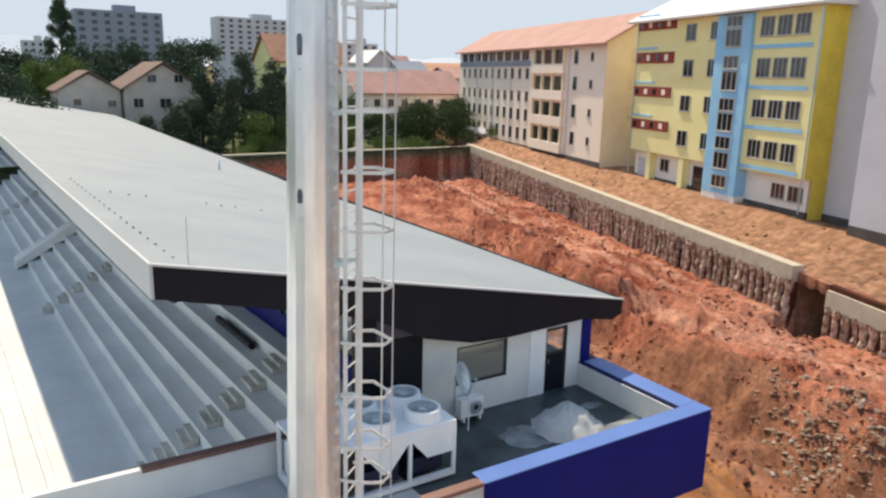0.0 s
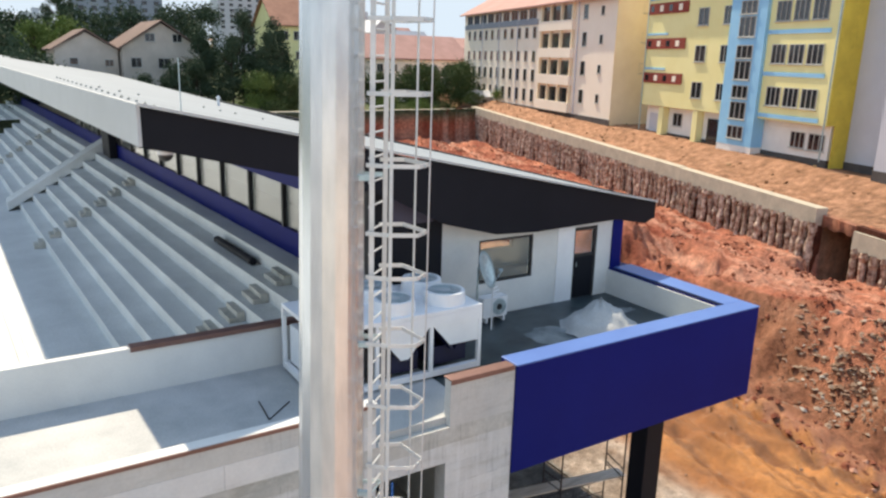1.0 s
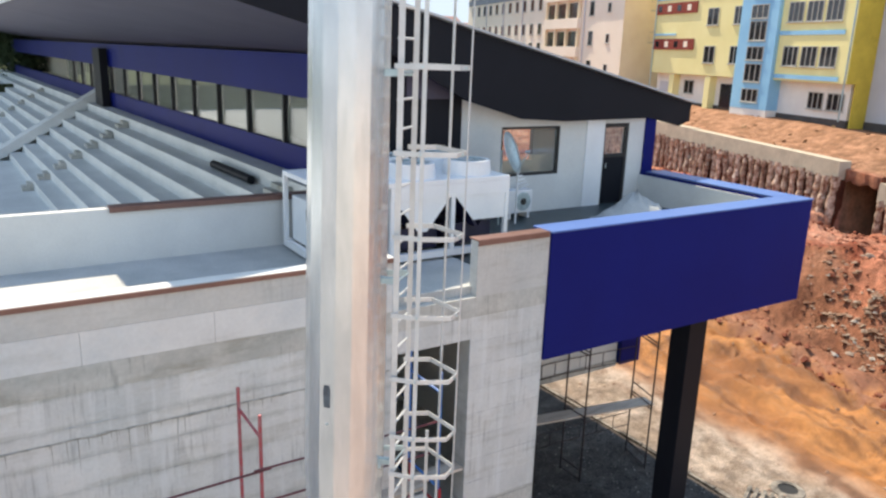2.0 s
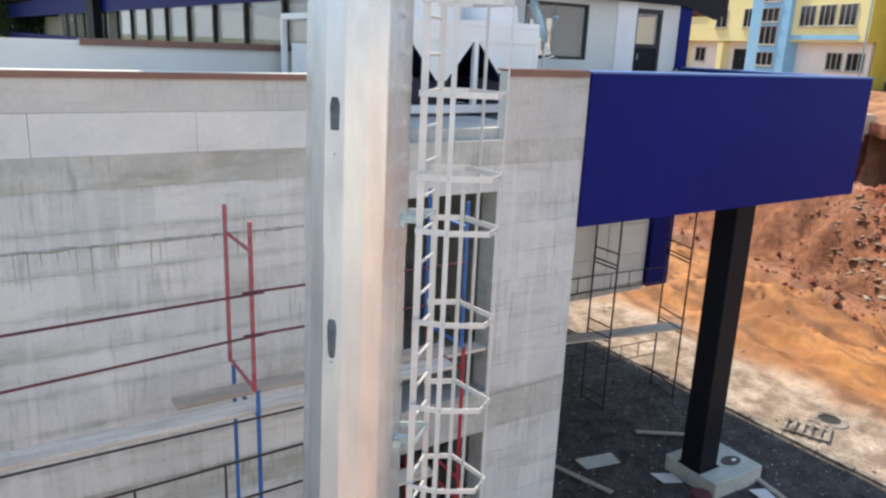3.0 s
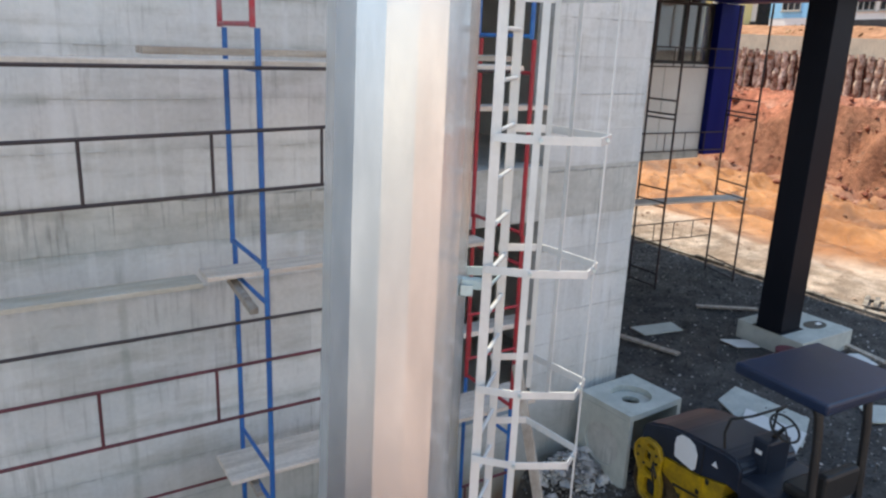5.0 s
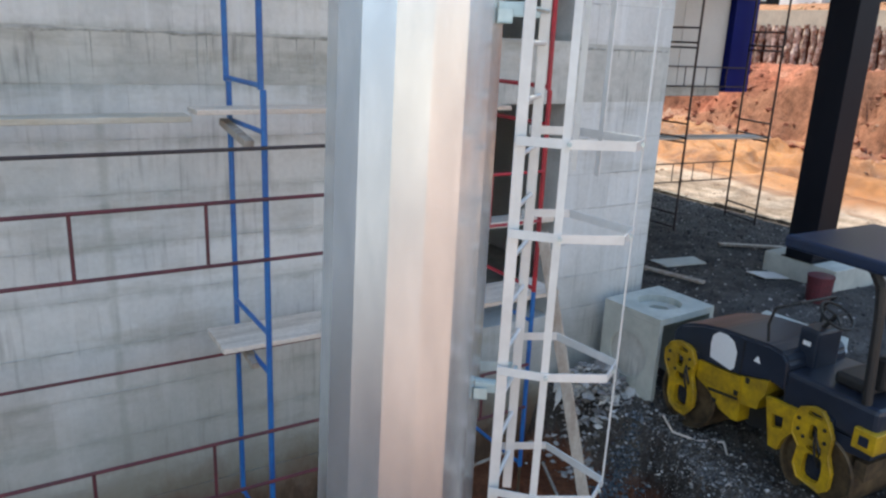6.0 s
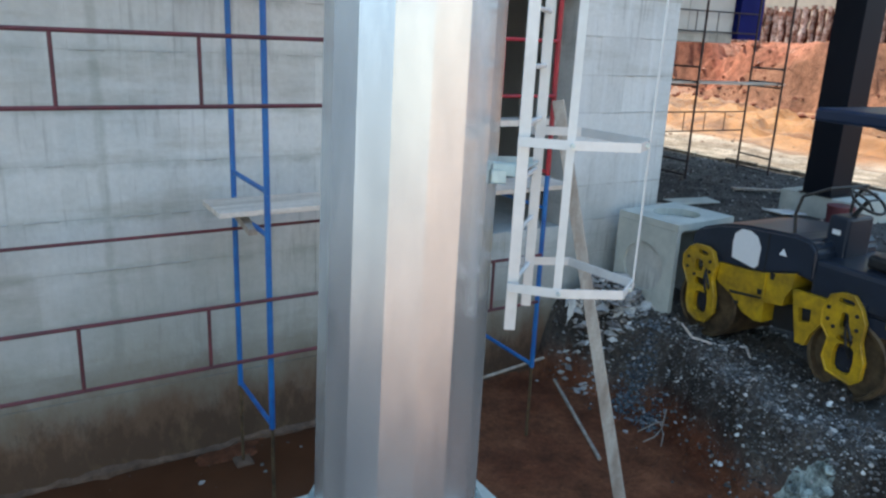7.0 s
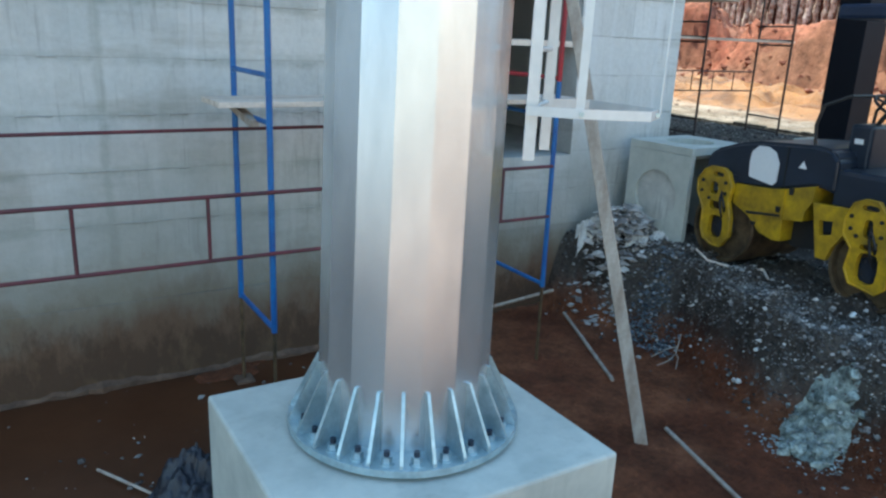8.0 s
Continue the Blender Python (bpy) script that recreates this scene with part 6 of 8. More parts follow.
# ---- chiller, air conditioner and dish on the roof ----
def chiller():
    c = thing("chiller", (-1.75, 3.1, 7.65), "large white rooftop chiller with four fans and V-shaped coils", "chiller")
    x0, x1, y0, y1, zt = -3.75, 0.42, 1.9, 4.15, 9.25
    slab("base_rail", x0, x1, y0, y0 + 0.14, 7.66, 7.80, "white_metal", c)
    slab("base_rail", x0, x1, y1 - 0.14, y1, 7.66, 7.80, "white_metal", c)
    slab("base_rail", x0, x0 + 0.12, y0 + 0.142, y1 - 0.142, 7.66, 7.80, "white_metal", c)
    slab("top_panel", x0, x1, y0, y1, zt - 0.10, zt, "white_metal", c, bevel=0.01)
    for x in (x0, -2.42, -1.02, x1 - 0.09):
        for y in (y0, y1 - 0.09):
            slab("post", x, x + 0.09, y, y + 0.09, 7.80, zt - 0.10, "white_metal", c)
    for xa, xb in ((-2.33, -1.02), (-0.93, 0.33)):
        xm = (xa + xb) / 2
        for y in (y0 + 0.02, y1 - 0.05):
            bm = bmesh.new()
            if xa < -1.5:
                prism(bm, [(xa, zt - 0.34), (xb, zt - 0.34), (xm + 0.10, 8.22), (xm - 0.10, 8.22)], y, y + 0.03, "y")
            else:
                prism(bm, [(xa, zt - 0.34), (xb, zt - 0.34), (xb, 8.36), (xm - 0.16, 8.36)], y, y + 0.03, "y")
            part("v_panel", bm, "white_metal", c)
        for sx in (-1, 1):
            bm = bmesh.new()
            xe = xm + sx * 0.62
            prism(bm, [(xe, zt - 0.12), (xe - sx * 0.08, zt - 0.12), (xm, 8.2), (xm + sx * 0.08, 8.2)], y0 + 0.06, y1 - 0.06, "y")
            part("coil", bm, "navy", c)
        slab("compressor_box", xa + 0.1, xb - 0.15, y0 + 0.3, y1 - 0.3, 7.8, 8.25, "navy", c)
        for yf in (y0 + 0.58, y1 - 0.6):
            bm = bmesh.new()
            n = 32
            prof = [(0.52, zt), (0.49, zt + 0.30), (0.41, zt + 0.31), (0.38, zt + 0.02)]
            rings = [[bm.verts.new((xm + r * math.cos(2 * math.pi * k / n), yf + r * math.sin(2 * math.pi * k / n), z)) for k in range(n)] for r, z in prof]
            for a, b in zip(rings, rings[1:]):
                for k in range(n):
                    bm.faces.new((a[k], a[(k + 1) % n], b[(k + 1) % n], b[k]))
            fan = part("fan_collar", bm, "white_metal", c)
            bm = bmesh.new()
            rod(bm, (xm, yf, zt + 0.12), (xm, yf, zt + 0.21), 0.13, 20)
            part("fan_hub", bm, "white_metal", fan)
            bm = bmesh.new()
            for r in (0.18, 0.24, 0.30, 0.36):
                for k in range(n):
                    p, q = [Vector((xm + r * math.cos(2 * math.pi * j / n), yf + r * math.sin(2 * math.pi * j / n), zt + 0.295)) for j in (k, k + 1)]
                    bar(bm, p, q, 0.012, 0.012)
            for k in range(5):
                t = 2 * math.pi * k / 5
                bm2 = (Vector((xm, yf, zt + 0.1)), Vector((xm + 0.36 * math.cos(t), yf + 0.36 * math.sin(t), zt + 0.12)))
                bar(bm, *bm2, 0.16, 0.012)
            part("fan_guard", bm, "zinc_dull", fan)
    for y in (y0 - 0.004, y1 - 0.03):
        slab("fascia", x0 + 1.33, x1, y, y + 0.03, zt - 0.36, zt - 0.101, "white_metal", c)
    slab("control_cabinet", x0 + 0.14, x0 + 0.62, y0 + 0.15, y1 - 0.15, 7.82, 8.75, "white_metal", c, "white control cabinet", 0.015)
    slab("inner_tank", -3.0, -2.45, y0 + 0.3, y1 - 0.3, 7.82, 8.9, "black", c)
    for y in (y0 + 0.3, y0 + 1.0):
        slab("vent", x0 + 0.125, x0 + 0.139, y, y + 0.3, 8.35, 8.6, "black", c)
    bm = bmesh.new()
    loop = [(x0 - 0.5, 1.7, 7.66), (x0 - 0.1, 1.75, 7.66), (x0 - 0.12, 2.0, 8.0), (x0 + 0.1, 2.2, 8.05)]
    for a, b in zip(loop, loop[1:]):
        rod(bm, a, b, 0.018, 8)
    part("hose", bm, "black", c)
    return c


chiller()


def split_unit():
    s = thing("air_conditioner", (2.72, 4.6, 7.6), "white outdoor air conditioner unit on two feet", "air conditioner")
    slab("casing", 2.25, 3.1, 4.38, 4.72, 7.74, 8.34, "white_metal", s, bevel=0.02)
    bm = bmesh.new()
    rod(bm, (2.80, 4.365, 8.04), (2.80, 4.385, 8.04), 0.24, 28)
    g = part("fan_grille", bm, "zinc_dull", s)
    bm = bmesh.new()
    rod(bm, (2.80, 4.350, 8.04), (2.80, 4.364, 8.04), 0.09, 16)
    part("hub", bm, "black", g)
    for x in (2.35, 2.95):
        slab("foot", x, x + 0.06, 4.36, 4.74, 7.605, 7.738, "white_metal", s)


split_unit()


def dish():
    d = thing("satellite_dish", (1.75, 3.95, 7.6), "pale grey satellite dish on a bracket pole", "satellite dish")
    bm = bmesh.new()
    rod(bm, (1.75, 4.0, 7.6), (1.75, 4.0, 9.45), 0.03, 10)
    part("pole", bm, "zinc_dull", d)
    bm = bmesh.new()
    c = Vector((1.82, 3.80, 9.40))
    q = Vector((0.55, -0.75, 0.35)).to_track_quat("Z", "Y")
    n = 28
    rings = []
    for j in range(6):
        r = 0.48 * j / 5
        rings.append([bm.verts.new(c + q @ Vector((r * math.cos(2 * math.pi * k / n), 1.08 * r * math.sin(2 * math.pi * k / n), 0.42 * r * r))) for k in range(n)] if j else [bm.verts.new(c)])
    for k in range(n):
        bm.faces.new((rings[0][0], rings[1][k], rings[1][(k + 1) % n]))
    for a, b in zip(rings[1:], rings[2:]):
        for k in range(n):
            bm.faces.new((a[k], b[k], b[(k + 1) % n], a[(k + 1) % n]))
    ob = part("reflector", bm, "zinc_dull", d, smooth=True)
    sol = ob.modifiers.new("thick", "SOLIDIFY")
    sol.thickness = 0.012
    bm = bmesh.new()
    tip = c + q @ Vector((0, -0.1, 0.5))
    rod(bm, c + q @ Vector((0, -0.45, 0.08)), tip, 0.014, 8)
    rod(bm, tip, tip + q @ Vector((0, 0.02, -0.1)), 0.035, 10)
    part("feed_arm", bm, "zinc_dull", d)
    bm = bmesh.new()
    rod(bm, (2.2, 3.9, 7.6), (2.2, 3.9, 9.0), 0.025, 8)
    for k in range(5):
        rod(bm, (2.2, 3.9, 8.5 + 0.1 * k), (2.42, 3.7 + 0.1 * k, 8.62 + 0.06 * k), 0.02, 6)
    part("cable_bundle", bm, "white_metal", d)


dish()


def mortar_heap(name, cx, cy, rx, ry, h, seed):
    bm = bmesh.new()
    n, rings = 28, []
    for j in range(9):
        r = j / 8
        rings.append([bm.verts.new((cx + rx * r * math.cos(2 * math.pi * k / n) * (1 + 0.25 * noise.noise(Vector((k * 0.4, seed, 0)))), cy + ry * r * math.sin(2 * math.pi * k / n) * (1 + 0.25 * noise.noise(Vector((k * 0.4, seed, 0)))), 7.59 + max(0.0, h * (1 - r ** (1.15 if h > 0.3 else 1.4)) + 0.22 * h * noise.noise(Vector((k * 0.45, j * 0.6, seed)))))) for k in range(n)])
    for a, b in zip(rings, rings[1:]):
        for k in range(n):
            bm.faces.new((a[k], b[k], b[(k + 1) % n], a[(k + 1) % n]))
    return tagged(part(name, bm, "screed" if h > 0.3 else "wet_mortar", smooth=True), "dried pale mortar tipped on the terrace floor", "mortar")


mortar_heap("mortar_mound", 5.0, 2.55, 1.2, 1.1, 0.85, 1.0)
mortar_heap("mortar_spread", 3.5, 2.7, 1.0, 0.9, 0.05, 5.0)
mortar_heap("mortar_spread", 6.1, 1.55, 1.5, 0.6, 0.10, 9.0)
mortar_heap("mortar_spread", 6.7, 3.35, 0.75, 0.4, 0.025, 12.0)
mortar_heap("mortar_spread", 2.2, 1.6, 0.5, 0.4, 0.02, 15.0)


def bent_rod():
    bm = bmesh.new()
    rod(bm, (-4.83, 2.71, 7.615), (-4.91, 1.81, 7.615), 0.014, 6)
    rod(bm, (-4.91, 1.81, 7.615), (-4.26, 2.39, 7.615), 0.014, 6)
    tagged(part("bent_rod", bm, "black"), "thin black bent rod lying on the flat roof", "rod")


bent_rod()
# ---- step blocks on the stand, and small things on the roof ----
def aisle_blocks(y, length):
    for k in range(1, 8):
        xa, z = -6.4 + 0.86 * k, 3.0 + 0.55 * k
        b = thing("step_block", (xa + lean(y), y, z), "pair of small concrete step blocks in the stand aisle", "step", "aisle steps")
        for i, (dx, h) in enumerate(((-0.56, 0.18), (-0.28, 0.36))):
            slab("tread", xa + dx + lean(y), xa + dx + 0.275 + lean(y), y - length / 2, y + length / 2, z + 0.001, z + h, "beam", b, bevel=0.006)


for y, n in ((13.3, 1.3), (36.4, 1.2), (70.0, 1.2)):
    aisle_blocks(y, n)


def stair_cheek(y):
    """Sloping wall across the stand beside the way in."""
    bm = bmesh.new()
    prism(bm, [(-6.3, 3.55), (0.48, 7.5), (0.48, 8.35), (-6.3, 4.15)], y, y + 1.8, "y")
    for v in bm.verts:
        v.co.x += lean(y)
    setting(part("wall_stair_cheek", bm, "stand"), "sloping concrete cheek wall between two stand sections", "wall")


stair_cheek(48.2)
setting(slab("window_pier", 0.0 + lean(46), 0.49 + lean(46), 44.5, 47.5, 7.3, 11.2, "charcoal"), "black clad pier in the window wall", "pier")


def small_roof_things():
    rng = random.Random(8)
    for k in range(19):
        y = 5.2 + 0.8 * k
        x = -5.86 - 0.046 * (y - 5.2)
        bm = bmesh.new()
        z = 13.82 - 0.21 * (x + 6.6)
        box(bm, x - 0.03, x + 0.03, y - 0.04, y + 0.04, z - 0.02, z + 0.025)
        rod(bm, (x, y, z + 0.02), (x, y, z + 0.045), 0.012, 6)
        tagged(part("roof_clip", bm, "beam"), "small lightning wire clip on the roof membrane", "clip", "roof clips")
    for x, y in ((-5.47, 17.0), (-4.84, 16.9), (-4.17, 17.2), (-1.79, 17.5), (-1.2, 17.4), (-0.56, 17.6), (0.58, 17.7)):
        bm = bmesh.new()
        z = 13.82 - 0.21 * (x + 6.6)
        rod(bm, (x, y, z - 0.02), (x, y, z + 0.04), 0.045, 8)
        tagged(part("roof_patch", bm, "beam"), "small dark fixing stud on the roof membrane", "stud", "roof studs")
    bm = bmesh.new()
    rod(bm, (-5.62, 4.68, 13.5), (-5.62, 4.68, 14.75), 0.012, 6)
    tagged(part("lightning_rod", bm, "zinc_dull"), "thin lightning rod standing on the roof edge", "lightning rod")
    v = thing("roof_vent", (5.1, 40, 11.36), "small white vent pipe on the roof", "vent")
    bm = bmesh.new()
    rod(bm, (5.1, 40, 11.3), (5.1, 40, 11.8), 0.10, 12)
    part("pipe", bm, "white_metal", v)
    bm = bmesh.new()
    rod(bm, (5.1, 40, 11.8), (5.1, 40, 11.98), 0.17, 12, 0.04)
    part("cap", bm, "white_metal", v)
    d = thing("dome_camera", (-5.93, 5.0, 12.8), "white and black dome camera under the roof edge", "camera dome")
    bm = bmesh.new()
    bmesh.ops.create_uvsphere(bm, u_segments=16, v_segments=8, radius=0.16, matrix=Matrix.Translation((-5.93, 5.0, 12.72)))
    part("dome", bm, "black", d, smooth=True)
    bm = bmesh.new()
    rod(bm, (-5.93, 5.0, 12.72), (-5.93, 5.0, 12.86), 0.175, 16)
    part("housing", bm, "white_metal", d)
    b = thing("long_bag", (-0.9, 20.5, 7.0), "dark rolled membrane lying along a stand step", "roll")
    bm = bmesh.new()
    rod(bm, (-0.72, 15.6, 7.02), (-0.92, 19.8, 7.02), 0.16, 12)
    part("roll", bm, "charcoal", b)


small_roof_things()

# ---- buildings beyond the pit ----
U, OUT = Vector((0.261, 0.965, 0)), Vector((-0.965, 0.261, 0))
FAR = {
    "yellow": material("yellow_render", (0.90, 0.83, 0.43), (0.85, 0.77, 0.37), 0.85, size=2.5, bump=0.05, mix=0.12),
    "old_yellow": material("stained_yellow_render", (0.74, 0.58, 0.09), (0.60, 0.46, 0.07), 0.85, size=1.6, bump=0.05, mix=0.2, streak=0.2),
    "sky_blue": material("sky_blue_render", (0.30, 0.62, 0.86), (0.24, 0.54, 0.80), 0.85, size=2.5, bump=0.05, mix=0.12),
    "white": material("white_render", (0.85, 0.83, 0.80), (0.76, 0.74, 0.72), 0.85, size=2.0, bump=0.05, mix=0.15),
    "pink": material("peach_render", (0.94, 0.83, 0.71), (0.90, 0.78, 0.65), 0.85, size=4, bump=0.05, mix=0.15),
    "peach": material("ochre_render", (0.92, 0.77, 0.55), (0.84, 0.68, 0.47), 0.85, size=3, bump=0.05, mix=0.2),
    "cream": material("beige_render", (0.62, 0.54, 0.46), (0.52, 0.45, 0.38), 0.85, size=2.0, bump=0.05, mix=0.2),
    "brown_tile": material("brown_tile_roof", (0.185, 0.115, 0.09), (0.13, 0.08, 0.065), 0.85, size=2, bump=0.15, fine=5, mix=0.3),
    "grey": material("grey_render", (0.60, 0.61, 0.67), (0.54, 0.55, 0.61), 0.85, size=4, bump=0.05, mix=0.12),
    "dark_base": material("dark_plinth", (0.10, 0.09, 0.085), (0.07, 0.06, 0.06), 0.9, size=1.5, bump=0.1),
    "brick_red": material("red_panel", (0.30, 0.05, 0.03), (0.24, 0.04, 0.03), 0.8, size=1, bump=0.05),
    "tile": material("faded_red_roof", (0.46, 0.25, 0.21), (0.38, 0.20, 0.165), 0.8, size=3, bump=0.15, fine=5, mix=0.25),
    "orange_tile": material("orange_tile_roof", (0.40, 0.185, 0.115), (0.30, 0.13, 0.08), 0.8, size=2, bump=0.15, fine=5, mix=0.3),
    "sheet": material("white_sheet_roof", (0.70, 0.70, 0.71), (0.62, 0.62, 0.63), 0.5, size=3, bump=0.05, mix=0.1),
    "frame": material("white_window_frame", (0.55, 0.54, 0.50), None, 0.6, size=2, bump=0),
    "glass": material("dark_window_glass", (0.035, 0.035, 0.04), (0.022, 0.022, 0.026), 0.08, size=3, bump=0, mix=0.2, spec=0.8),
    # far tones carry the distance haze in their base colour
    "far_grey": material("haze_tinted_grey", (0.30, 0.33, 0.38), (0.26, 0.29, 0.34), 0.9, size=8, bump=0),
    "far_white": material("haze_tinted_white", (0.58, 0.59, 0.60), (0.52, 0.53, 0.55), 0.9, size=8, bump=0),
}


def lattice(bm, us, zs, d0, d1):
    """A window frame in one piece: a grid whose every second cell, both ways, is open."""
    grid = {}

    def at(i, j, d):
        if (i, j, d) not in grid:
            grid[i, j, d] = bm.verts.new((us[i], d, zs[j]))
        return grid[i, j, d]
    solid = {(i, j) for i in range(len(us) - 1) for j in range(len(zs) - 1) if not (i % 2 and j % 2)}
    for i, j in solid:
        for d in (d0, d1):
            bm.faces.new((at(i, j, d), at(i + 1, j, d), at(i + 1, j + 1, d), at(i, j + 1, d)))
        for di, dj, p, q in ((-1, 0, (0, 0), (0, 1)), (1, 0, (1, 0), (1, 1)), (0, -1, (0, 0), (1, 0)), (0, 1, (0, 1), (1, 1))):
            if (i + di, j + dj) not in solid:
                bm.faces.new((at(i + p[0], j + p[1], d0), at(i + q[0], j + q[1], d0), at(i + q[0], j + q[1], d1), at(i + p[0], j + p[1], d1)))
    bmesh.ops.recalc_face_normals(bm, faces=bm.faces)


class Facade:
    """Places boxes on a building face: a along it, z up, d out of it."""

    def __init__(self, origin, along, out):
        self.o, self.u, self.n = Vector(origin), Vector(along), Vector(out)

    def box(self, bm, a0, a1, z0, z1, d0, d1):
        vs = box(bm, a0, a1, d0, d1, z0, z1)
        for v in vs:
            a, d, z = v.co
            v.co = self.o + self.u * a + self.n * d + Vector((0, 0, z))
        return vs

    def part(self, name, a0, a1, z0, z1, d0, d1, mat, parent, label=""):
        bm = bmesh.new()
        self.box(bm, a0, a1, z0, z1, d0, d1)
        return part(name, bm, FAR[mat] if mat in FAR else mat, parent, label)

    def window(self, a0, a1, z0, z1, parent, leaves=2, mat="frame"):
        f = 0.07
        bm = bmesh.new()
        us = [a0]
        for k in range(leaves):
            us += [a0 + (a1 - a0) * k / leaves + (f if k == 0 else f / 2), a0 + (a1 - a0) * (k + 1) / leaves - (f if k == leaves - 1 else f / 2)]
        lattice(bm, us + [a1], [z0, z0 + f, z1 - f, z1], -0.05, 0.06)
        for v in bm.verts:
            a, d, z = v.co
            v.co = self.o + self.u * a + self.n * d + Vector((0, 0, z))
        w = part("window", bm, FAR[mat], parent)
        self.part("sill", a0 - 0.08, a1 + 0.08, z0 - 0.07, z0 - 0.002, -0.05, 0.14, mat, w)
        bm = bmesh.new()
        self.box(bm, a0 + f, a1 - f, z0 + f, z1 - f, -0.02, 0.02)
        part("pane", bm, FAR["glass"], w)
        return w


def yellow_building():
    b = thing("apartment_building", (49, 22.9, 7), "five-storey yellow block with a sky blue stair strip", "building")
    f = Facade((49.0, 22.9, 0), U, OUT)
    f.part("wall", 0.0, 27.8, 10.3, 24.4, -12.5, -0.003, "yellow", b)
    f.part("ground_floor", 0.3, 27.5, 6.2, 10.297, -12.3, -0.85, "white", b)
    f.part("plinth", 0.25, 27.55, 6.0, 7.45, -12.3, -0.80, "dark_base", b)
    f.part("stair_strip", 8.1, 13.0, 7.6, 24.3, -0.84, 0.35, "sky_blue", b)
    f.part("stair_base", 8.1, 13.0, 6.3, 7.598, -0.84, 0.33, "white", b)
    side = Facade((49.0, 22.9, 0), -OUT, -U)
    side.part("side_wall", 0.02, 12.4, 10.3, 24.4, 0.0, 0.05, "old_yellow", b)
    side.part("side_base", 0.9, 12.4, 6.5, 10.298, -0.05, 0.04, "old_yellow", b)
    for a0, z0, z1 in ((0.0, 23.7, 24.7), (0.0, 20.15, 21.2), (0.0, 16.5, 17.5), (0.0, 12.85, 13.85)):
        loggia = f.part("loggia_panel", 20.2, 27.5, z0 - 0.1, z1, 0.0, 0.12, "brick_red", b, "red loggia parapet with pale openings")
        for k in range(4):
            bm = bmesh.new()
            a = 21.2 + 1.75 * k
            f.box(bm, a, a + 0.65, z0 + 0.15, z1 - 0.25, 0.121, 0.135)
            part("opening", bm, FAR["glass" if k % 2 else "pink"], loggia)
        f.part("string_course", 23.5, 27.6, z1 + 0.35, z1 + 0.55, 0.0, 0.08, "sky_blue", b)
    for z0, z1 in ((22.2, 23.9), (18.65, 20.35), (15.1, 16.75), (11.5, 13.15)):
        for a0 in (1.35, 3.45, 5.55):
            f.window(a0, a0 + 1.75, z0, z1, b, 3)
        for a0, a1 in ((13.15, 14.4), (16.7, 18.4)):
            f.window(a0, a1, z0, z1, b, 2)
        f.part("string_course", 0.9, 8.0, z0 - 1.05, z0 - 0.7, 0.0, 0.07, "sky_blue", b)
    strip = Facade(f.o + f.n * 0.36, U, OUT)
    for z0, z1 in ((23.2, 24.2), (21.4, 23.0), (19.4, 20.6), (17.4, 19.2), (15.5, 16.7), (13.6, 15.3), (11.9, 13.1), (10.0, 11.6), (8.2, 9.4)):
        strip.window(9.35, 11.55, z0, z1, b, 3)
    low = Facade(f.o + f.n * -0.84, U, OUT)
    low.window(0.7, 2.5, 8.1, 9.5, b, 3)
    low.window(2.9, 4.6, 8.1, 9.5, b, 3)
    low.window(20.6, 22.3, 8.3, 9.7, b, 2)
    low.part("entrance", 13.5, 16.2, 6.9, 9.6, 0.0, 0.06, "glass", b)
    low.part("garage_door", 24.2, 26.8, 6.9, 9.4, 0.0, 0.05, "grey", b)
    for a in (17.0, 23.2):
        low.part("pier", a, a + 0.8, 6.4, 10.2, 0.0, 0.8, "yellow", b)
    for a in (0.1, 27.5):
        bm = bmesh.new()
        p = f.o + U * a + OUT * 0.1
        rod(bm, (p.x, p.y, 7.4), (p.x, p.y, 24.4), 0.07, 8)
        part("downpipe", bm, "zinc_dull", b)
    bm = bmesh.new()
    prism(bm, [(1.0, 24.42), (1.0, 24.62), (-6.2, 28.0), (-13.5, 24.62), (-13.5, 24.42)], -0.8, 28.6, "y")
    for v in bm.verts:
        d, a, z = v.co
        v.co = f.o + U * a + OUT * d + Vector((0, 0, z))
    part("roof", bm, FAR["sheet"], b, "white metal sheet roof")


yellow_building()


def grey_building():
    b = thing("grey_block", (54, 16, 6.6), "plain grey rendered block beside the yellow building", "building")
    f = Facade((49.0, 22.9, 0), U, OUT)
    f.part("wall", -17, -0.06, 6.0, 34, -14, -2.4, "grey", b)
    f.part("wing", -17, -5.2, 6.0, 34, -2.397, 0, "grey", b)
    f.part("plinth", -5.197, -0.06, 5.9, 7.4, -2.398, -2.32, "dark_base", b)
    f.part("plinth", -17, -5.18, 5.9, 7.5, -2.39, 0.08, "dark_base", b)


grey_building()


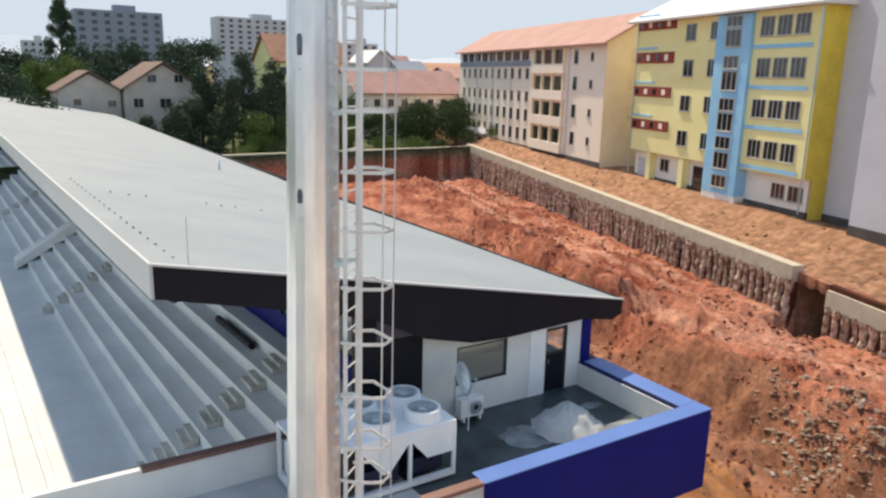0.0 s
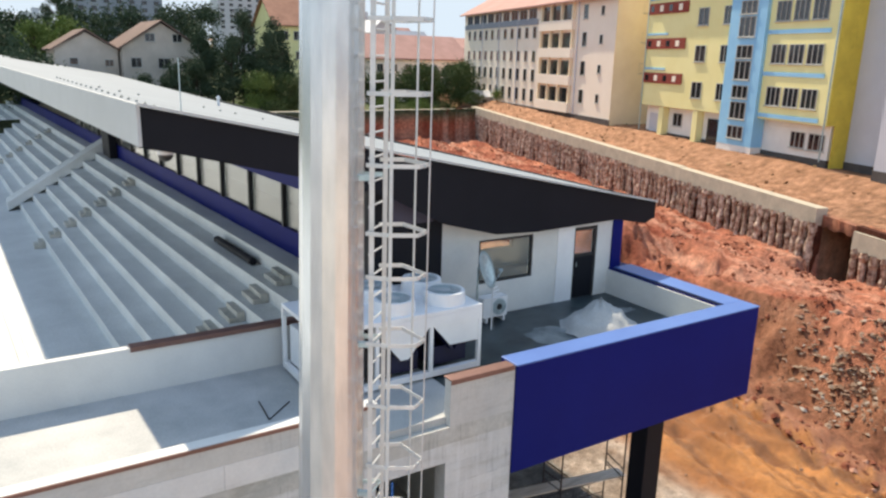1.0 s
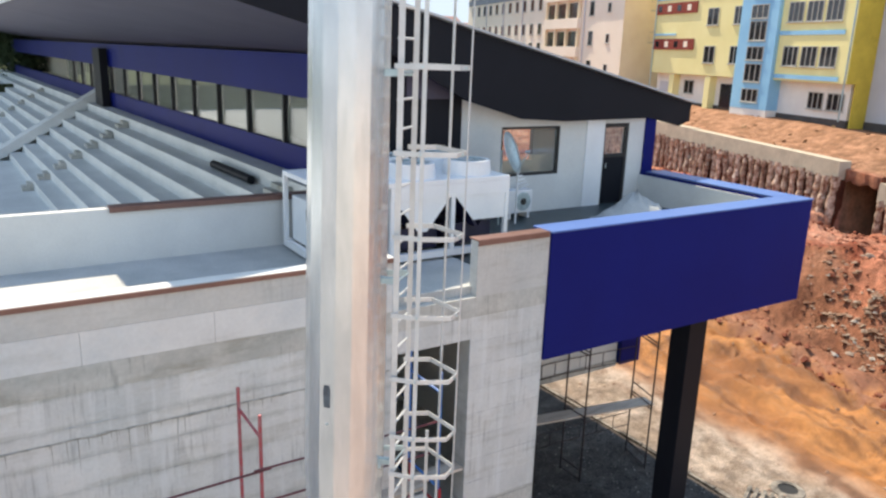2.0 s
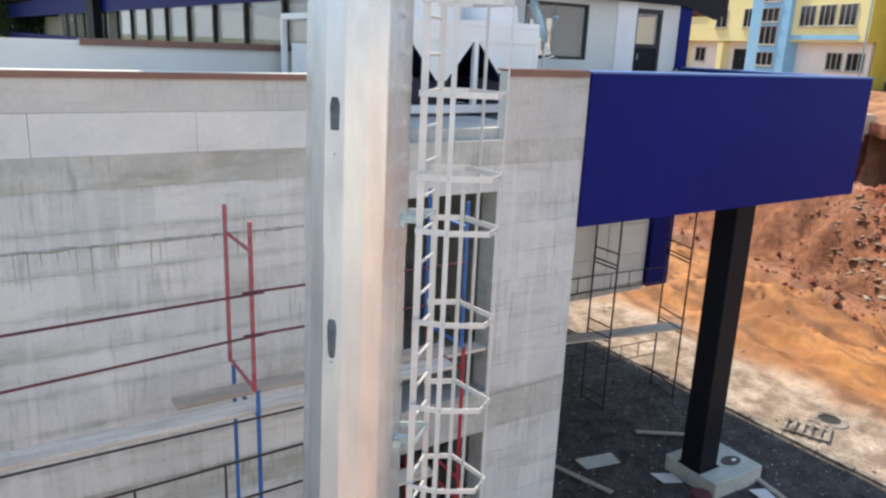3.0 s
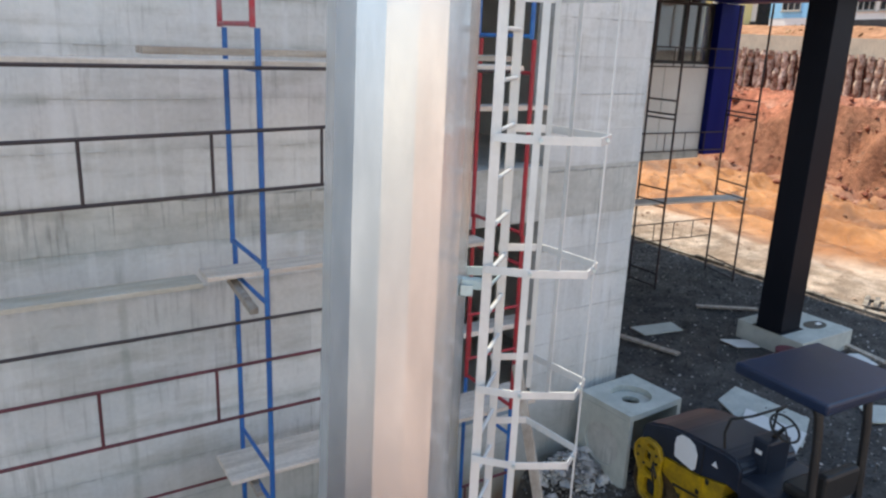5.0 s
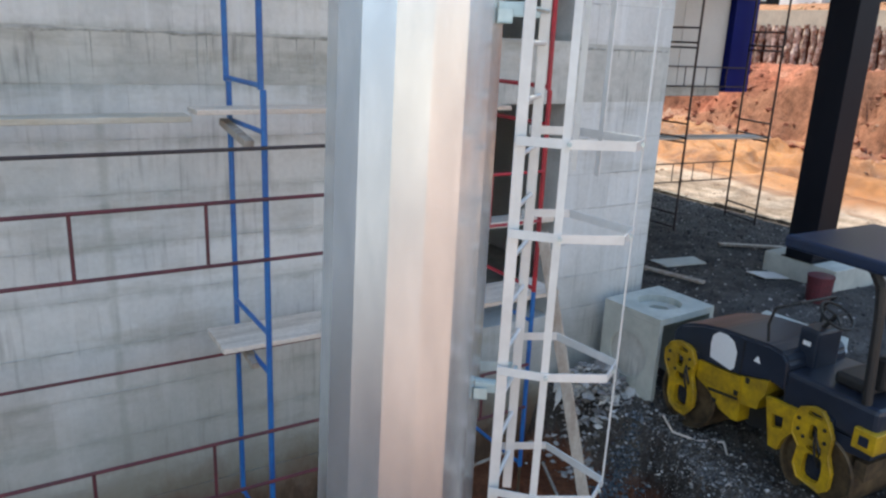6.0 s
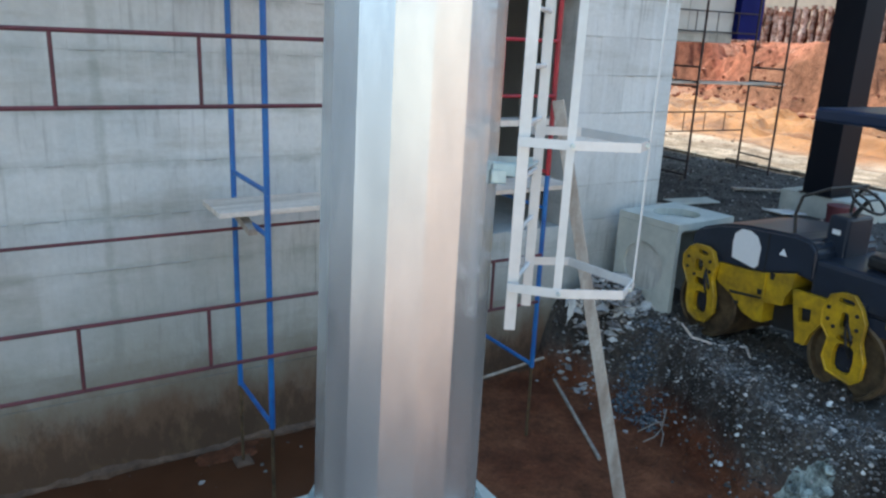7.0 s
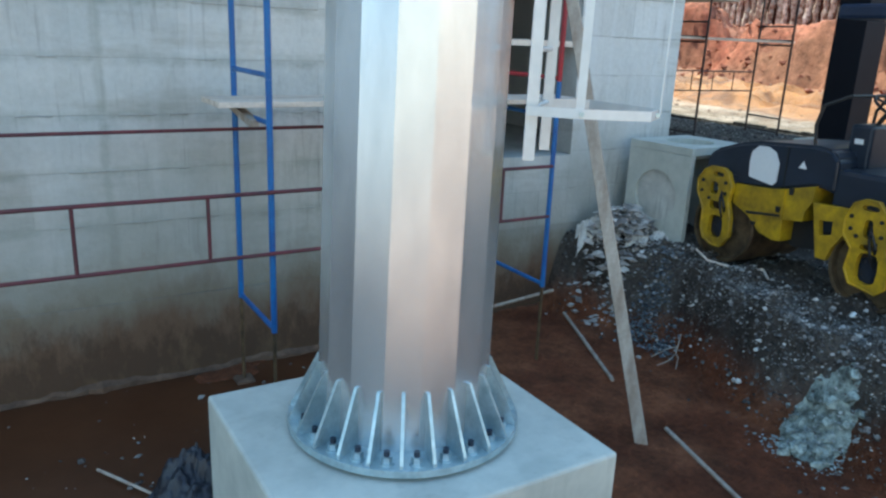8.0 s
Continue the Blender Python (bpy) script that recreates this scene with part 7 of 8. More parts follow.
def pink_building():
    b = thing("peach_building", (57, 55, 7.4), "long four-storey peach building with loggias and a faded red roof", "building")
    f = Facade((56.63, 54.92, 0), U, OUT)
    f.part("wall", 0.0, 56.0, 6.0, 22.6, -13, 0.0, "pink", b)
    g = Facade((56.63, 54.92, 0), -OUT, -U)
    g.part("gable_wall", 0.0, 13.0, 6.0, 22.6, 0.0, 0.06, "peach", b)
    bm = bmesh.new()
    prism(bm, [(0.0, 22.6), (-13.0, 22.6), (-6.5, 26.2)], -0.06, 0.05, "y")
    for v in bm.verts:
        d, a, z = v.co
        v.co = f.o + U * a + OUT * d + Vector((0, 0, z))
    part("gable", bm, FAR["peach"], b)
    f.part("plinth", -0.1, 56, 5.5, 8.0, 0.0, 0.08, "dark_base", b)
    for z0, z1, top in ((8.7, 10.6, 0), (11.7, 13.5, 0), (14.6, 16.2, 0), (18.0, 19.6, 0)):
        for k in range(11):
            a = 23.0 + 2.95 * k
            f.window(a, a + 1.25, z0, z1, b, 1)
    f.part("top_band", 22.5, 55.6, 19.9, 20.7, 0.0, 0.15, "far_grey", b)
    for k in range(9):
        f.window(23.2 + 3.55 * k, 25.9 + 3.55 * k, 20.75, 22.2, b, 2, "far_grey")
    for k in range(4):
        z0 = 8.6 + 3.6 * k
        # no real recess: a flat dark sheet stands for the loggia's shaded depth
        lg = f.part("loggia_recess", 11.0, 20.6, z0, z0 + 2.7, 0.0, 0.03, "glass", b)
        bm = bmesh.new()
        f.box(bm, 10.6, 21.0, z0 - 0.55, z0 + 0.75, 0.0, 0.55)
        part("balcony", bm, FAR["pink"], lg)
        for a in (10.7, 14.1, 17.5, 20.6):
            bm = bmesh.new()
            f.box(bm, a, a + 0.4, z0 - 0.5, z0 + 3.0, 0.031, 0.4)
            part("post", bm, FAR["peach"], lg)
    for z0 in (10.4, 14.0, 17.6, 21.0):
        f.window(7.2, 8.4, z0 - 0.9, z0 + 0.9, b, 1)
        f.window(3.0, 3.8, z0 - 0.6, z0 + 0.5, b, 1)
    for z0 in (13.6, 17.2, 20.6):
        for a in (3.5, 7.5):
            g.window(a, a + 1.1, z0, z0 + 1.2, b, 1)
    g.window(5.6, 7.4, 9.4, 11.2, b, 2)
    bm = bmesh.new()
    prism(bm, [(0.9, 22.3), (0.9, 22.5), (-6.5, 26.6), (-13.9, 22.5), (-13.9, 22.3), (-6.5, 26.2)], -0.9, 56.8, "y")
    for v in bm.verts:
        d, a, z = v.co
        v.co = f.o + U * a + OUT * d + Vector((0, 0, z))
    part("roof", bm, FAR["tile"], b, "faded red sheet roof")
    for a in (30, 38, 46, 9.6):
        bm = bmesh.new()
        p = f.o + U * a + OUT * 0.12
        rod(bm, (p.x, p.y, 8), (p.x, p.y, 22.3), 0.08, 6)
        part("downpipe", bm, FAR["grey"], b)


pink_building()


def gable_house(name, x0, x1, y0, y1, z0, eave, ridge, wall, roof, label, windows=(), axis="y"):
    """A house whose gable looks down the yard (axis y) or along it (axis x)."""
    h = thing(name, ((x0 + x1) / 2, y0, z0), label, "house")
    bm = bmesh.new()
    xm = (x0 + x1) / 2
    ym = (y0 + y1) / 2
    if axis == "y":
        prism(bm, [(x0, z0), (x1, z0), (x1, eave), (xm, ridge - 0.25), (x0, eave)], y0, y1, "y")
    else:
        prism(bm, [(y0, z0), (y1, z0), (y1, eave), (ym, ridge - 0.25), (y0, eave)], x0, x1, "x")
    part("wall", bm, FAR[wall], h)
    k = (ridge - eave) / ((xm - x0) if axis == "y" else (ym - y0))
    o = 0.6
    bm = bmesh.new()
    if axis == "y":
        prism(bm, [(x0 - o, eave - k * o), (xm, ridge), (x1 + o, eave - k * o), (x1 + o, eave - k * o + 0.25), (xm, ridge + 0.28), (x0 - o, eave - k * o + 0.25)], y0 - o, y1 + o, "y")
    else:
        prism(bm, [(y0 - o, eave - k * o), (ym, ridge), (y1 + o, eave - k * o), (y1 + o, eave - k * o + 0.25), (ym, ridge + 0.28), (y0 - o, eave - k * o + 0.25)], x0 - o, x1 + o, "x")
    part("roof", bm, FAR[roof], h)
    f = Facade((0, y0, 0), (1, 0, 0), (0, -1, 0))
    for a, z, w, t in windows:
        f.window(a, a + w, z, z + t, h, 2 if w > 1.2 else 1)
    return h


gable_house("house", 2.6, 11.6, 118, 131, 4.5, 14.7, 17.5, "cream", "brown_tile", "beige gabled house with small windows", [(4.6, 12.3, 1.2, 1.1), (9.6, 12.1, 1.3, 1.1)])
gable_house("house", 11.9, 24.0, 116, 131, 4.5, 15.2, 19.2, "cream", "brown_tile", "beige gabled house with a brown tiled roof", [(15.4, 16.1, 1.5, 1.3), (19.6, 16.1, 1.5, 1.3), (13.1, 12.1, 1.6, 1.5), (17.2, 12.0, 1.8, 1.6)])
gable_house("house", 45.4, 62.0, 140, 153, 5, 20.7, 26.0, "yellow", "orange_tile", "tall yellow house with balconies and an orange roof", [(46.6, 17.6, 1.6, 1.7), (49.4, 17.6, 1.6, 1.7), (46.6, 13.6, 1.6, 1.7), (49.8, 13.6, 1.6, 1.7), (53, 17.6, 1.6, 1.7)], "x")
gable_house("house", 57.0, 83.0, 125, 139, 5, 14.6, 19.0, "pink", "tile", "long low house with a faded red roof", [(61 + 3.2 * k, 11.8, 1.4, 1.5) for k in range(6)], "x")
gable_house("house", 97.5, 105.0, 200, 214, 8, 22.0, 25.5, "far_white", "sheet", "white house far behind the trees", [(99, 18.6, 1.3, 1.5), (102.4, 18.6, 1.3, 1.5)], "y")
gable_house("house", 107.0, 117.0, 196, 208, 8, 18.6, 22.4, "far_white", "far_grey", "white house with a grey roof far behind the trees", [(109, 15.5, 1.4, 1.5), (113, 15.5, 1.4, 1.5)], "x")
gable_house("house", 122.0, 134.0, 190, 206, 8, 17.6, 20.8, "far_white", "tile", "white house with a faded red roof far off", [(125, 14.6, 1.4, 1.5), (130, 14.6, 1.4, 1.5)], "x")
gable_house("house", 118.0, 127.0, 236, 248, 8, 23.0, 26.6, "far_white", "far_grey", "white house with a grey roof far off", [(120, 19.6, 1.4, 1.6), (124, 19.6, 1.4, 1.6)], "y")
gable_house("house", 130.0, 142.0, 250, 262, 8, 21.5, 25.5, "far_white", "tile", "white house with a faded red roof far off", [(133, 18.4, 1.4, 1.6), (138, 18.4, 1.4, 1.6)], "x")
gable_house("shed", 64.3, 67.2, 94, 97, 5, 8.6, 9.3, "white", "sheet", "small pale garden shed", [(65.2, 6.6, 1.0, 1.4)], "x")
gable_house("shed", 67.6, 70.2, 92.5, 95.0, 5, 7.6, 8.1, "pink", "sheet", "small lean-to shed beside the peach building", [], "x")


def tower(name, x0, x1, y, depth, z1, wall, label, cols, rows_n, set_back=0.0):
    t = thing(name, ((x0 + x1) / 2, y, 5), label, "tower block", "far tower blocks")
    f = Facade((0, y, 0), (1, 0, 0), (0, -1, 0))
    bm = bmesh.new()
    box(bm, x0, x1, y, y + depth, 0, z1)
    part("wall", bm, FAR[wall], t)
    bm = bmesh.new()
    box(bm, x0 + (x1 - x0) * 0.45, x0 + (x1 - x0) * 0.7, y + 2, y + 8, z1, z1 + 2.5)
    part("roof_house", bm, FAR[wall], t)
    dz = 3.0
    for k in range(cols):
        a = x0 + (x1 - x0) * (k + 0.3) / cols
        w = (x1 - x0) / cols * 0.42
        for j in range(rows_n):
            bm = bmesh.new()
            z = z1 - 2.6 - dz * j
            f.box(bm, a, a + w, z, z + 1.5, 0, 0.15)
            part("window", bm, FAR["glass"], t)


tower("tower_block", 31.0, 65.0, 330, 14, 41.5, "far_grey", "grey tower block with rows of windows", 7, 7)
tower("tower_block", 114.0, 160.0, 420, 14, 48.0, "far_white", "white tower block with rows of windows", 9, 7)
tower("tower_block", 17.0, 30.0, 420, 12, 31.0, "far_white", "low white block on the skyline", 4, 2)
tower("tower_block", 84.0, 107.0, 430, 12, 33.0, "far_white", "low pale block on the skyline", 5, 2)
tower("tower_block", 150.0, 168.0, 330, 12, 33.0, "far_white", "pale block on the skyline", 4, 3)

# hills that close the skyline, the haze over them put into their pale colour
bm = bmesh.new()
n = 80
lo, hi = [], []
for k in range(n + 1):
    x = -2200 + 4800 * k / n
    lo.append(bm.verts.new((x, 2300, -20)))
    hi.append(bm.verts.new((x, 2450, 30 + 75 * (0.5 + noise.fractal(Vector((x * 0.0016, 0.3, 0)), 1.0, 2.0, 4)))))
for k in range(n):
    bm.faces.new((lo[k], lo[k + 1], hi[k + 1], hi[k]))
setting(part("backdrop", bm, material("haze_tinted_hills", (0.80, 0.83, 0.84), (0.76, 0.79, 0.80), 1.0, size=300, bump=0)), "hills on the horizon with pale haze in their colour", "hills")


# ---- trees ----
def leaf_material(name, a, b):
    m = bpy.data.materials.new(name)
    m.use_nodes = True
    t = m.node_tree
    p = t.nodes["Principled BSDF"]
    g = t.nodes.new("ShaderNodeNewGeometry")
    r = t.nodes.new("ShaderNodeValToRGB")
    r.color_ramp.elements[0].color, r.color_ramp.elements[1].color = (*a, 1), (*b, 1)
    t.links.new(g.outputs["Random Per Island"], r.inputs[0])
    t.links.new(r.outputs[0], p.inputs["Base Color"])
    p.inputs["Roughness"].default_value = 0.7
    p.inputs["Specular IOR Level"].default_value = 0.25
    return m


LEAF = {
    "dark": leaf_material("dark_conifer_leaf", (0.050, 0.084, 0.048), (0.088, 0.128, 0.070)),
    "mid": leaf_material("green_leaf", (0.065, 0.105, 0.036), (0.115, 0.155, 0.054)),
    "light": leaf_material("fresh_green_leaf", (0.125, 0.19, 0.045), (0.19, 0.26, 0.075)),
}
BARK = material("bark", (0.09, 0.065, 0.045), (0.05, 0.038, 0.028), 0.95, size=0.5, bump=0.5)


def tree(x, y, z, h, r, leaf, label, seed, shape="round", count=420, name="tree"):
    rng = random.Random(seed)
    t = thing(name, (x, y, z), label, "tree" if name == "tree" else "bush", "trees behind the pit")
    bm = bmesh.new()
    rod(bm, (x, y, z - 0.5), (x, y, z + h * 0.85), 0.025 * h, 8, 0.006 * h)
    limbs = []
    for k in range(7):
        a, zz = rng.random() * 6.28, z + h * (0.28 + 0.08 * k)
        e = (x + math.cos(a) * r * 0.7, y + math.sin(a) * r * 0.7, zz + h * 0.12)
        limbs.append(e)
        rod(bm, (x, y, zz), e, 0.008 * h, 5, 0.003 * h)
    part("trunk", bm, BARK, t)
    # clumps in which the leaves sit, so that the outline is uneven
    clumps = []
    for k in range(46 if shape != "poplar" else 60):
        u = rng.random()
        if shape == "cone":
            rad = r * (1.05 - u) * (0.75 + 0.5 * rng.random())
            zc = z + h * (0.12 + 0.86 * u)
        elif shape == "poplar":
            rad = r * math.sin(math.pi * min(0.96, 0.12 + 0.85 * u)) * (0.5 + 0.5 * rng.random())
            zc = z + h * (0.08 + 0.9 * u)
        else:
            rad = r * math.sqrt(max(0.05, 1 - (2 * u - 1) ** 2)) * (0.45 + 0.55 * rng.random())
            zc = z + h * (0.28 + 0.66 * u)
        a = rng.random() * 6.28
        clumps.append((Vector((x + rad * math.cos(a), y + rad * math.sin(a), zc)), r * (0.30 + 0.22 * rng.random()) * (0.8 if shape != "round" else 1)))
    # leaves: two small crossed blades each, most of them near the skin of a clump
    g = np.random.default_rng(seed)
    n = count * 7
    pick = g.integers(0, len(clumps), n)
    centre = np.array([tuple(c) for c, _ in clumps])[pick]
    size = np.array([cr for _, cr in clumps])[pick][:, None]
    d = g.normal(size=(n, 3)) * (1, 1, 0.8)
    d /= np.linalg.norm(d, axis=1, keepdims=True)
    at = centre + d * size * (0.35 + 0.75 * g.random((n, 1)))
    nrm = d + g.uniform(-0.7, 0.7, (n, 3)) + (0, 0, 0.3)
    nrm /= np.linalg.norm(nrm, axis=1, keepdims=True)
    u = np.cross(nrm, g.normal(size=(n, 3)))
    u /= np.linalg.norm(u, axis=1, keepdims=True)
    v = np.cross(nrm, u)
    w = max(0.08, r * 0.042) * (0.7 + 0.8 * g.random((n, 1)))
    blades = [at - u * w, at - v * w * 0.6 + nrm * w * 0.2, at + u * w, at + v * w * 0.6 + nrm * w * 0.2, at - u * w * 0.8, at - nrm * w * 0.6, at + u * w * 0.8, at + nrm * w * 0.6]
    verts = np.stack(blades, 1).reshape(-1, 3) - np.array([x, y, z])
    me = bpy.data.meshes.new("crown")
    me.from_pydata(verts.tolist(), [], np.arange(n * 8).reshape(-1, 4).tolist())
    me.materials.append(LEAF[leaf])
    crown = new("crown", me)
    crown.parent = t
    tagged(crown)


rt = random.Random(77)
# dark belt behind the stand
for k, (x, y, h, r) in enumerate(((-6, 122, 13, 5.5), (-2, 104, 9.5, 4.2), (0, 150, 16.5, 5), (-9, 140, 15, 6), (-13, 118, 12.5, 6), (-4, 152, 16, 6), (5, 160, 16, 5), (12, 156, 18, 6), (20, 160, 19, 6), (28, 150, 19, 5.5), (36, 160, 20, 6))):
    tree(x, y, 4.6, h, r, "dark", "dense dark green tree behind the stand", 100 + k, "round", 700)
for k, (x, y, h, r) in enumerate(((16, 101, 8.2, 3.4), (12.5, 104, 6.5, 3.0), (20, 104, 8.5, 3.2), (24.5, 101, 12, 3.2), (22.3, 110, 13, 4.0), (27, 103, 16, 3.8), (29.5, 99, 13, 3.4), (33, 106, 15, 4.0), (38, 100, 12, 3.6))):
    tree(x, y, 4.6, h, r, "dark", "dark conifer in the gardens behind the pit", 200 + k, "cone", 800)
for k, (x, y, h, r, lf) in enumerate(((6, 140, 15.5, 5, "light"), (1.5, 136, 14, 4, "light"), (27, 96, 7, 2.6, "light"), (31, 95, 7, 2.8, "mid"), (56, 99, 8.5, 4.0, "mid"), (63.5, 98, 9, 3.4, "mid"), (60, 104, 8, 4, "dark"), (50, 100, 7, 3.5, "mid"), (45, 103, 9, 4, "mid"), (40, 96, 6, 3, "light"), (70, 108, 9, 4, "mid"))):
    tree(x, y, 5.0, h, r, lf, "leafy green garden tree behind the pit", 300 + k, "round", 650)
tree(15.2, 230, 6, 31, 4.4, "dark", "tall narrow dark poplar", 400, "poplar", 3400)
tree(92, 230, 6, 31, 3.2, "dark", "tall narrow dark poplar", 401, "poplar", 700)
for k, (x, y, h, r, lf) in enumerate(((47, 94, 3, 2.2, "light"), (52, 93, 2.6, 2.4, "light"), (57, 93.5, 2.4, 2.0, "mid"), (62, 92, 2.5, 1.8, "mid"), (66.5, 90, 2.2, 1.8, "light"), (68.3, 84, 2.0, 1.4, "mid"), (66.0, 78, 1.8, 1.3, "light"), (64.8, 72, 1.6, 1.2, "mid"), (34, 93, 3, 2, "mid"), (28, 92, 3, 2, "mid"), (23, 92, 2.6, 2, "light"))):
    tree(x, y, height(x, y) - 0.3, h, r, lf, "low green bush at the edge of the pit", 500 + k, "round", 260, "bush")
# ---- loose stones, rubble and clods ----
def stone_material(name, a, b, c, rough=0.9):
    m = bpy.data.materials.new(name)
    m.use_nodes = True
    t = m.node_tree
    p = t.nodes["Principled BSDF"]
    g = t.nodes.new("ShaderNodeNewGeometry")
    r = t.nodes.new("ShaderNodeValToRGB")
    r.color_ramp.elements[0].color, r.color_ramp.elements[1].color = (*a, 1), (*c, 1)
    e = r.color_ramp.elements.new(0.82)
    e.color = (*b, 1)
    t.links.new(g.outputs["Random Per Island"], r.inputs[0])
    nz = t.nodes.new("ShaderNodeTexNoise")
    nz.inputs["Scale"].default_value = 20
    mx = t.nodes.new("ShaderNodeMix")
    mx.data_type = "RGBA"
    mx.blend_type = "MULTIPLY"
    mx.inputs["Factor"].default_value = 0.5
    t.links.new(g.outputs["Position"], nz.inputs[0])
    t.links.new(r.outputs[0], mx.inputs[6])
    t.links.new(nz.outputs[0], mx.inputs[7])
    t.links.new(mx.outputs[2], p.inputs["Base Color"])
    p.inputs["Roughness"].default_value = rough
    p.inputs["Specular IOR Level"].default_value = 0.25
    return m


def scatter(name, spots, mat, label, category, seed, flat=0.7):
    """Many small uneven stones as one mesh; spots: x, y, z, size."""
    rng = np.random.default_rng(seed)
    base = np.array([(1, 0, 0), (0, 1, 0), (-1, 0, 0), (0, -1, 0), (0, 0, 1), (0, 0, -1), (0.62, 0.62, 0.4), (-0.55, 0.6, 0.5)])
    tri = np.array([(0, 6, 4), (6, 1, 4), (1, 7, 4), (7, 2, 4), (2, 3, 4), (3, 0, 4), (6, 0, 5), (1, 6, 5), (7, 1, 5), (2, 7, 5), (3, 2, 5), (0, 3, 5)])
    vs, fs = [], []
    for k, (x, y, z, s) in enumerate(spots):
        p = base * (0.65 + 0.7 * rng.random((8, 1))) * np.array([1, 0.6 + 0.4 * rng.random(), flat * (0.6 + 0.5 * rng.random())])
        a = rng.random() * 6.283
        c, d = math.cos(a), math.sin(a)
        tl = (rng.random() - 0.5) * 1.2
        ct, stt = math.cos(tl), math.sin(tl)
        q = np.stack([p[:, 0], p[:, 1] * ct - p[:, 2] * stt, p[:, 1] * stt + p[:, 2] * ct], 1)
        q = np.stack([q[:, 0] * c - q[:, 1] * d, q[:, 0] * d + q[:, 1] * c, q[:, 2]], 1) * s + np.array([x, y, z])
        vs.append(q)
        fs.append(tri + 8 * k)
    me = bpy.data.meshes.new(name)
    me.from_pydata(np.concatenate(vs).tolist(), [], np.concatenate(fs).tolist())
    me.materials.append(mat)
    return tagged(new(name, me), label, category, kind="stuff")


rs = random.Random(42)
GREY_STONE = stone_material("grey_gravel", (0.042, 0.040, 0.040), (0.20, 0.195, 0.19), (0.72, 0.69, 0.65))
RUBBLE = stone_material("broken_rubble", (0.060, 0.052, 0.048), (0.30, 0.285, 0.27), (0.80, 0.77, 0.72))
CLAY = stone_material("red_clods", (0.22, 0.062, 0.036), (0.40, 0.15, 0.09), (0.56, 0.31, 0.22))
SPOIL = stone_material("pale_spoil", (0.38, 0.24, 0.17), (0.52, 0.39, 0.31), (0.66, 0.56, 0.47))

spots = []
while len(spots) < 15000:
    x, y = rs.uniform(-2.2, 9.0), rs.uniform(-6.0, 7.5)
    if x < 0.2 and y > -0.05:
        continue
    if bank(x, y) < 0.6 and y < 0.4:
        continue
    s = 0.013 + 0.030 * rs.random() ** 3
    spots.append((x, y, height(x, y) + s * 0.15, s))
scatter("gravel", spots, GREY_STONE, "dark wet gravel scattered with pale chips", "gravel", 1)

spots = []
while len(spots) < 9500:
    y = rs.uniform(-6.2, 0.0)
    e = -1.55 - 0.50 * smooth(-1.8, -3.9, y)
    x = e + rs.gauss(0.15, 0.34)
    if bank(x, y) < 0.03 and rs.random() < 0.93:
        continue
    s = 0.006 + 0.034 * rs.random() ** 7
    spots.append((x, y, height(x, y) + s * 0.2, s))
while len(spots) < 17000:
    x, y = rs.uniform(-2.3, 1.6), rs.uniform(-5.5, -0.1)
    if bank(x, y) < 0.25 or rs.random() < 0.25 * (x + 1.0):
        continue
    s = 0.005 + 0.010 * rs.random() ** 2
    spots.append((x, y, height(x, y) + s * 0.3, s))
while len(spots) < 25000:
    v = rs.random()
    x, y = -1.2 - 0.75 * v + rs.gauss(0, 0.26), -1.5 - 3.2 * v + rs.gauss(0, 0.14)
    if bank(x, y) < 0.5:
        continue
    s = 0.005 + 0.014 * rs.random() ** 3
    spots.append((x, y, height(x, y) + s * 0.35, s))
scatter("bank_rubble", spots, RUBBLE, "grey and white rubble tipped along the bank", "rubble", 2)

def mound(name, cx, cy, rx, ry, h, mat, label, category, seed):
    """A rough low heap that sinks into the ground at its rim."""
    bm = bmesh.new()
    n, rings = 72, []
    for j in range(29):
        r = j / 28
        ring = []
        for k in range(n):
            a = 2 * math.pi * k / n
            e = r * (1 + 0.28 * noise.noise(Vector((math.cos(a) * 1.3, math.sin(a) * 1.3, seed))))
            x, y = cx + rx * e * math.cos(a), cy + ry * e * math.sin(a)
            q = noise.fractal(Vector((x * 5, y * 5, seed)), 0.7, 2.1, 4)
            ring.append(bm.verts.new((x, y, height(x, y) - 0.03 + h * (1 - r * r) * (1 + 0.35 * q) + 0.02 * q + 0.045 * noise.fractal(Vector((x * 15, y * 15, seed)), 0.6, 2.1, 3))))
        rings.append(ring)
    for a, b in zip(rings, rings[1:]):
        for k in range(n):
            bm.faces.new((a[k], b[k], b[(k + 1) % n], a[(k + 1) % n]))
    bmesh.ops.remove_doubles(bm, verts=bm.verts, dist=0.0005)
    return tagged(part(name, bm, mat, smooth=True), label, category, kind="stuff")


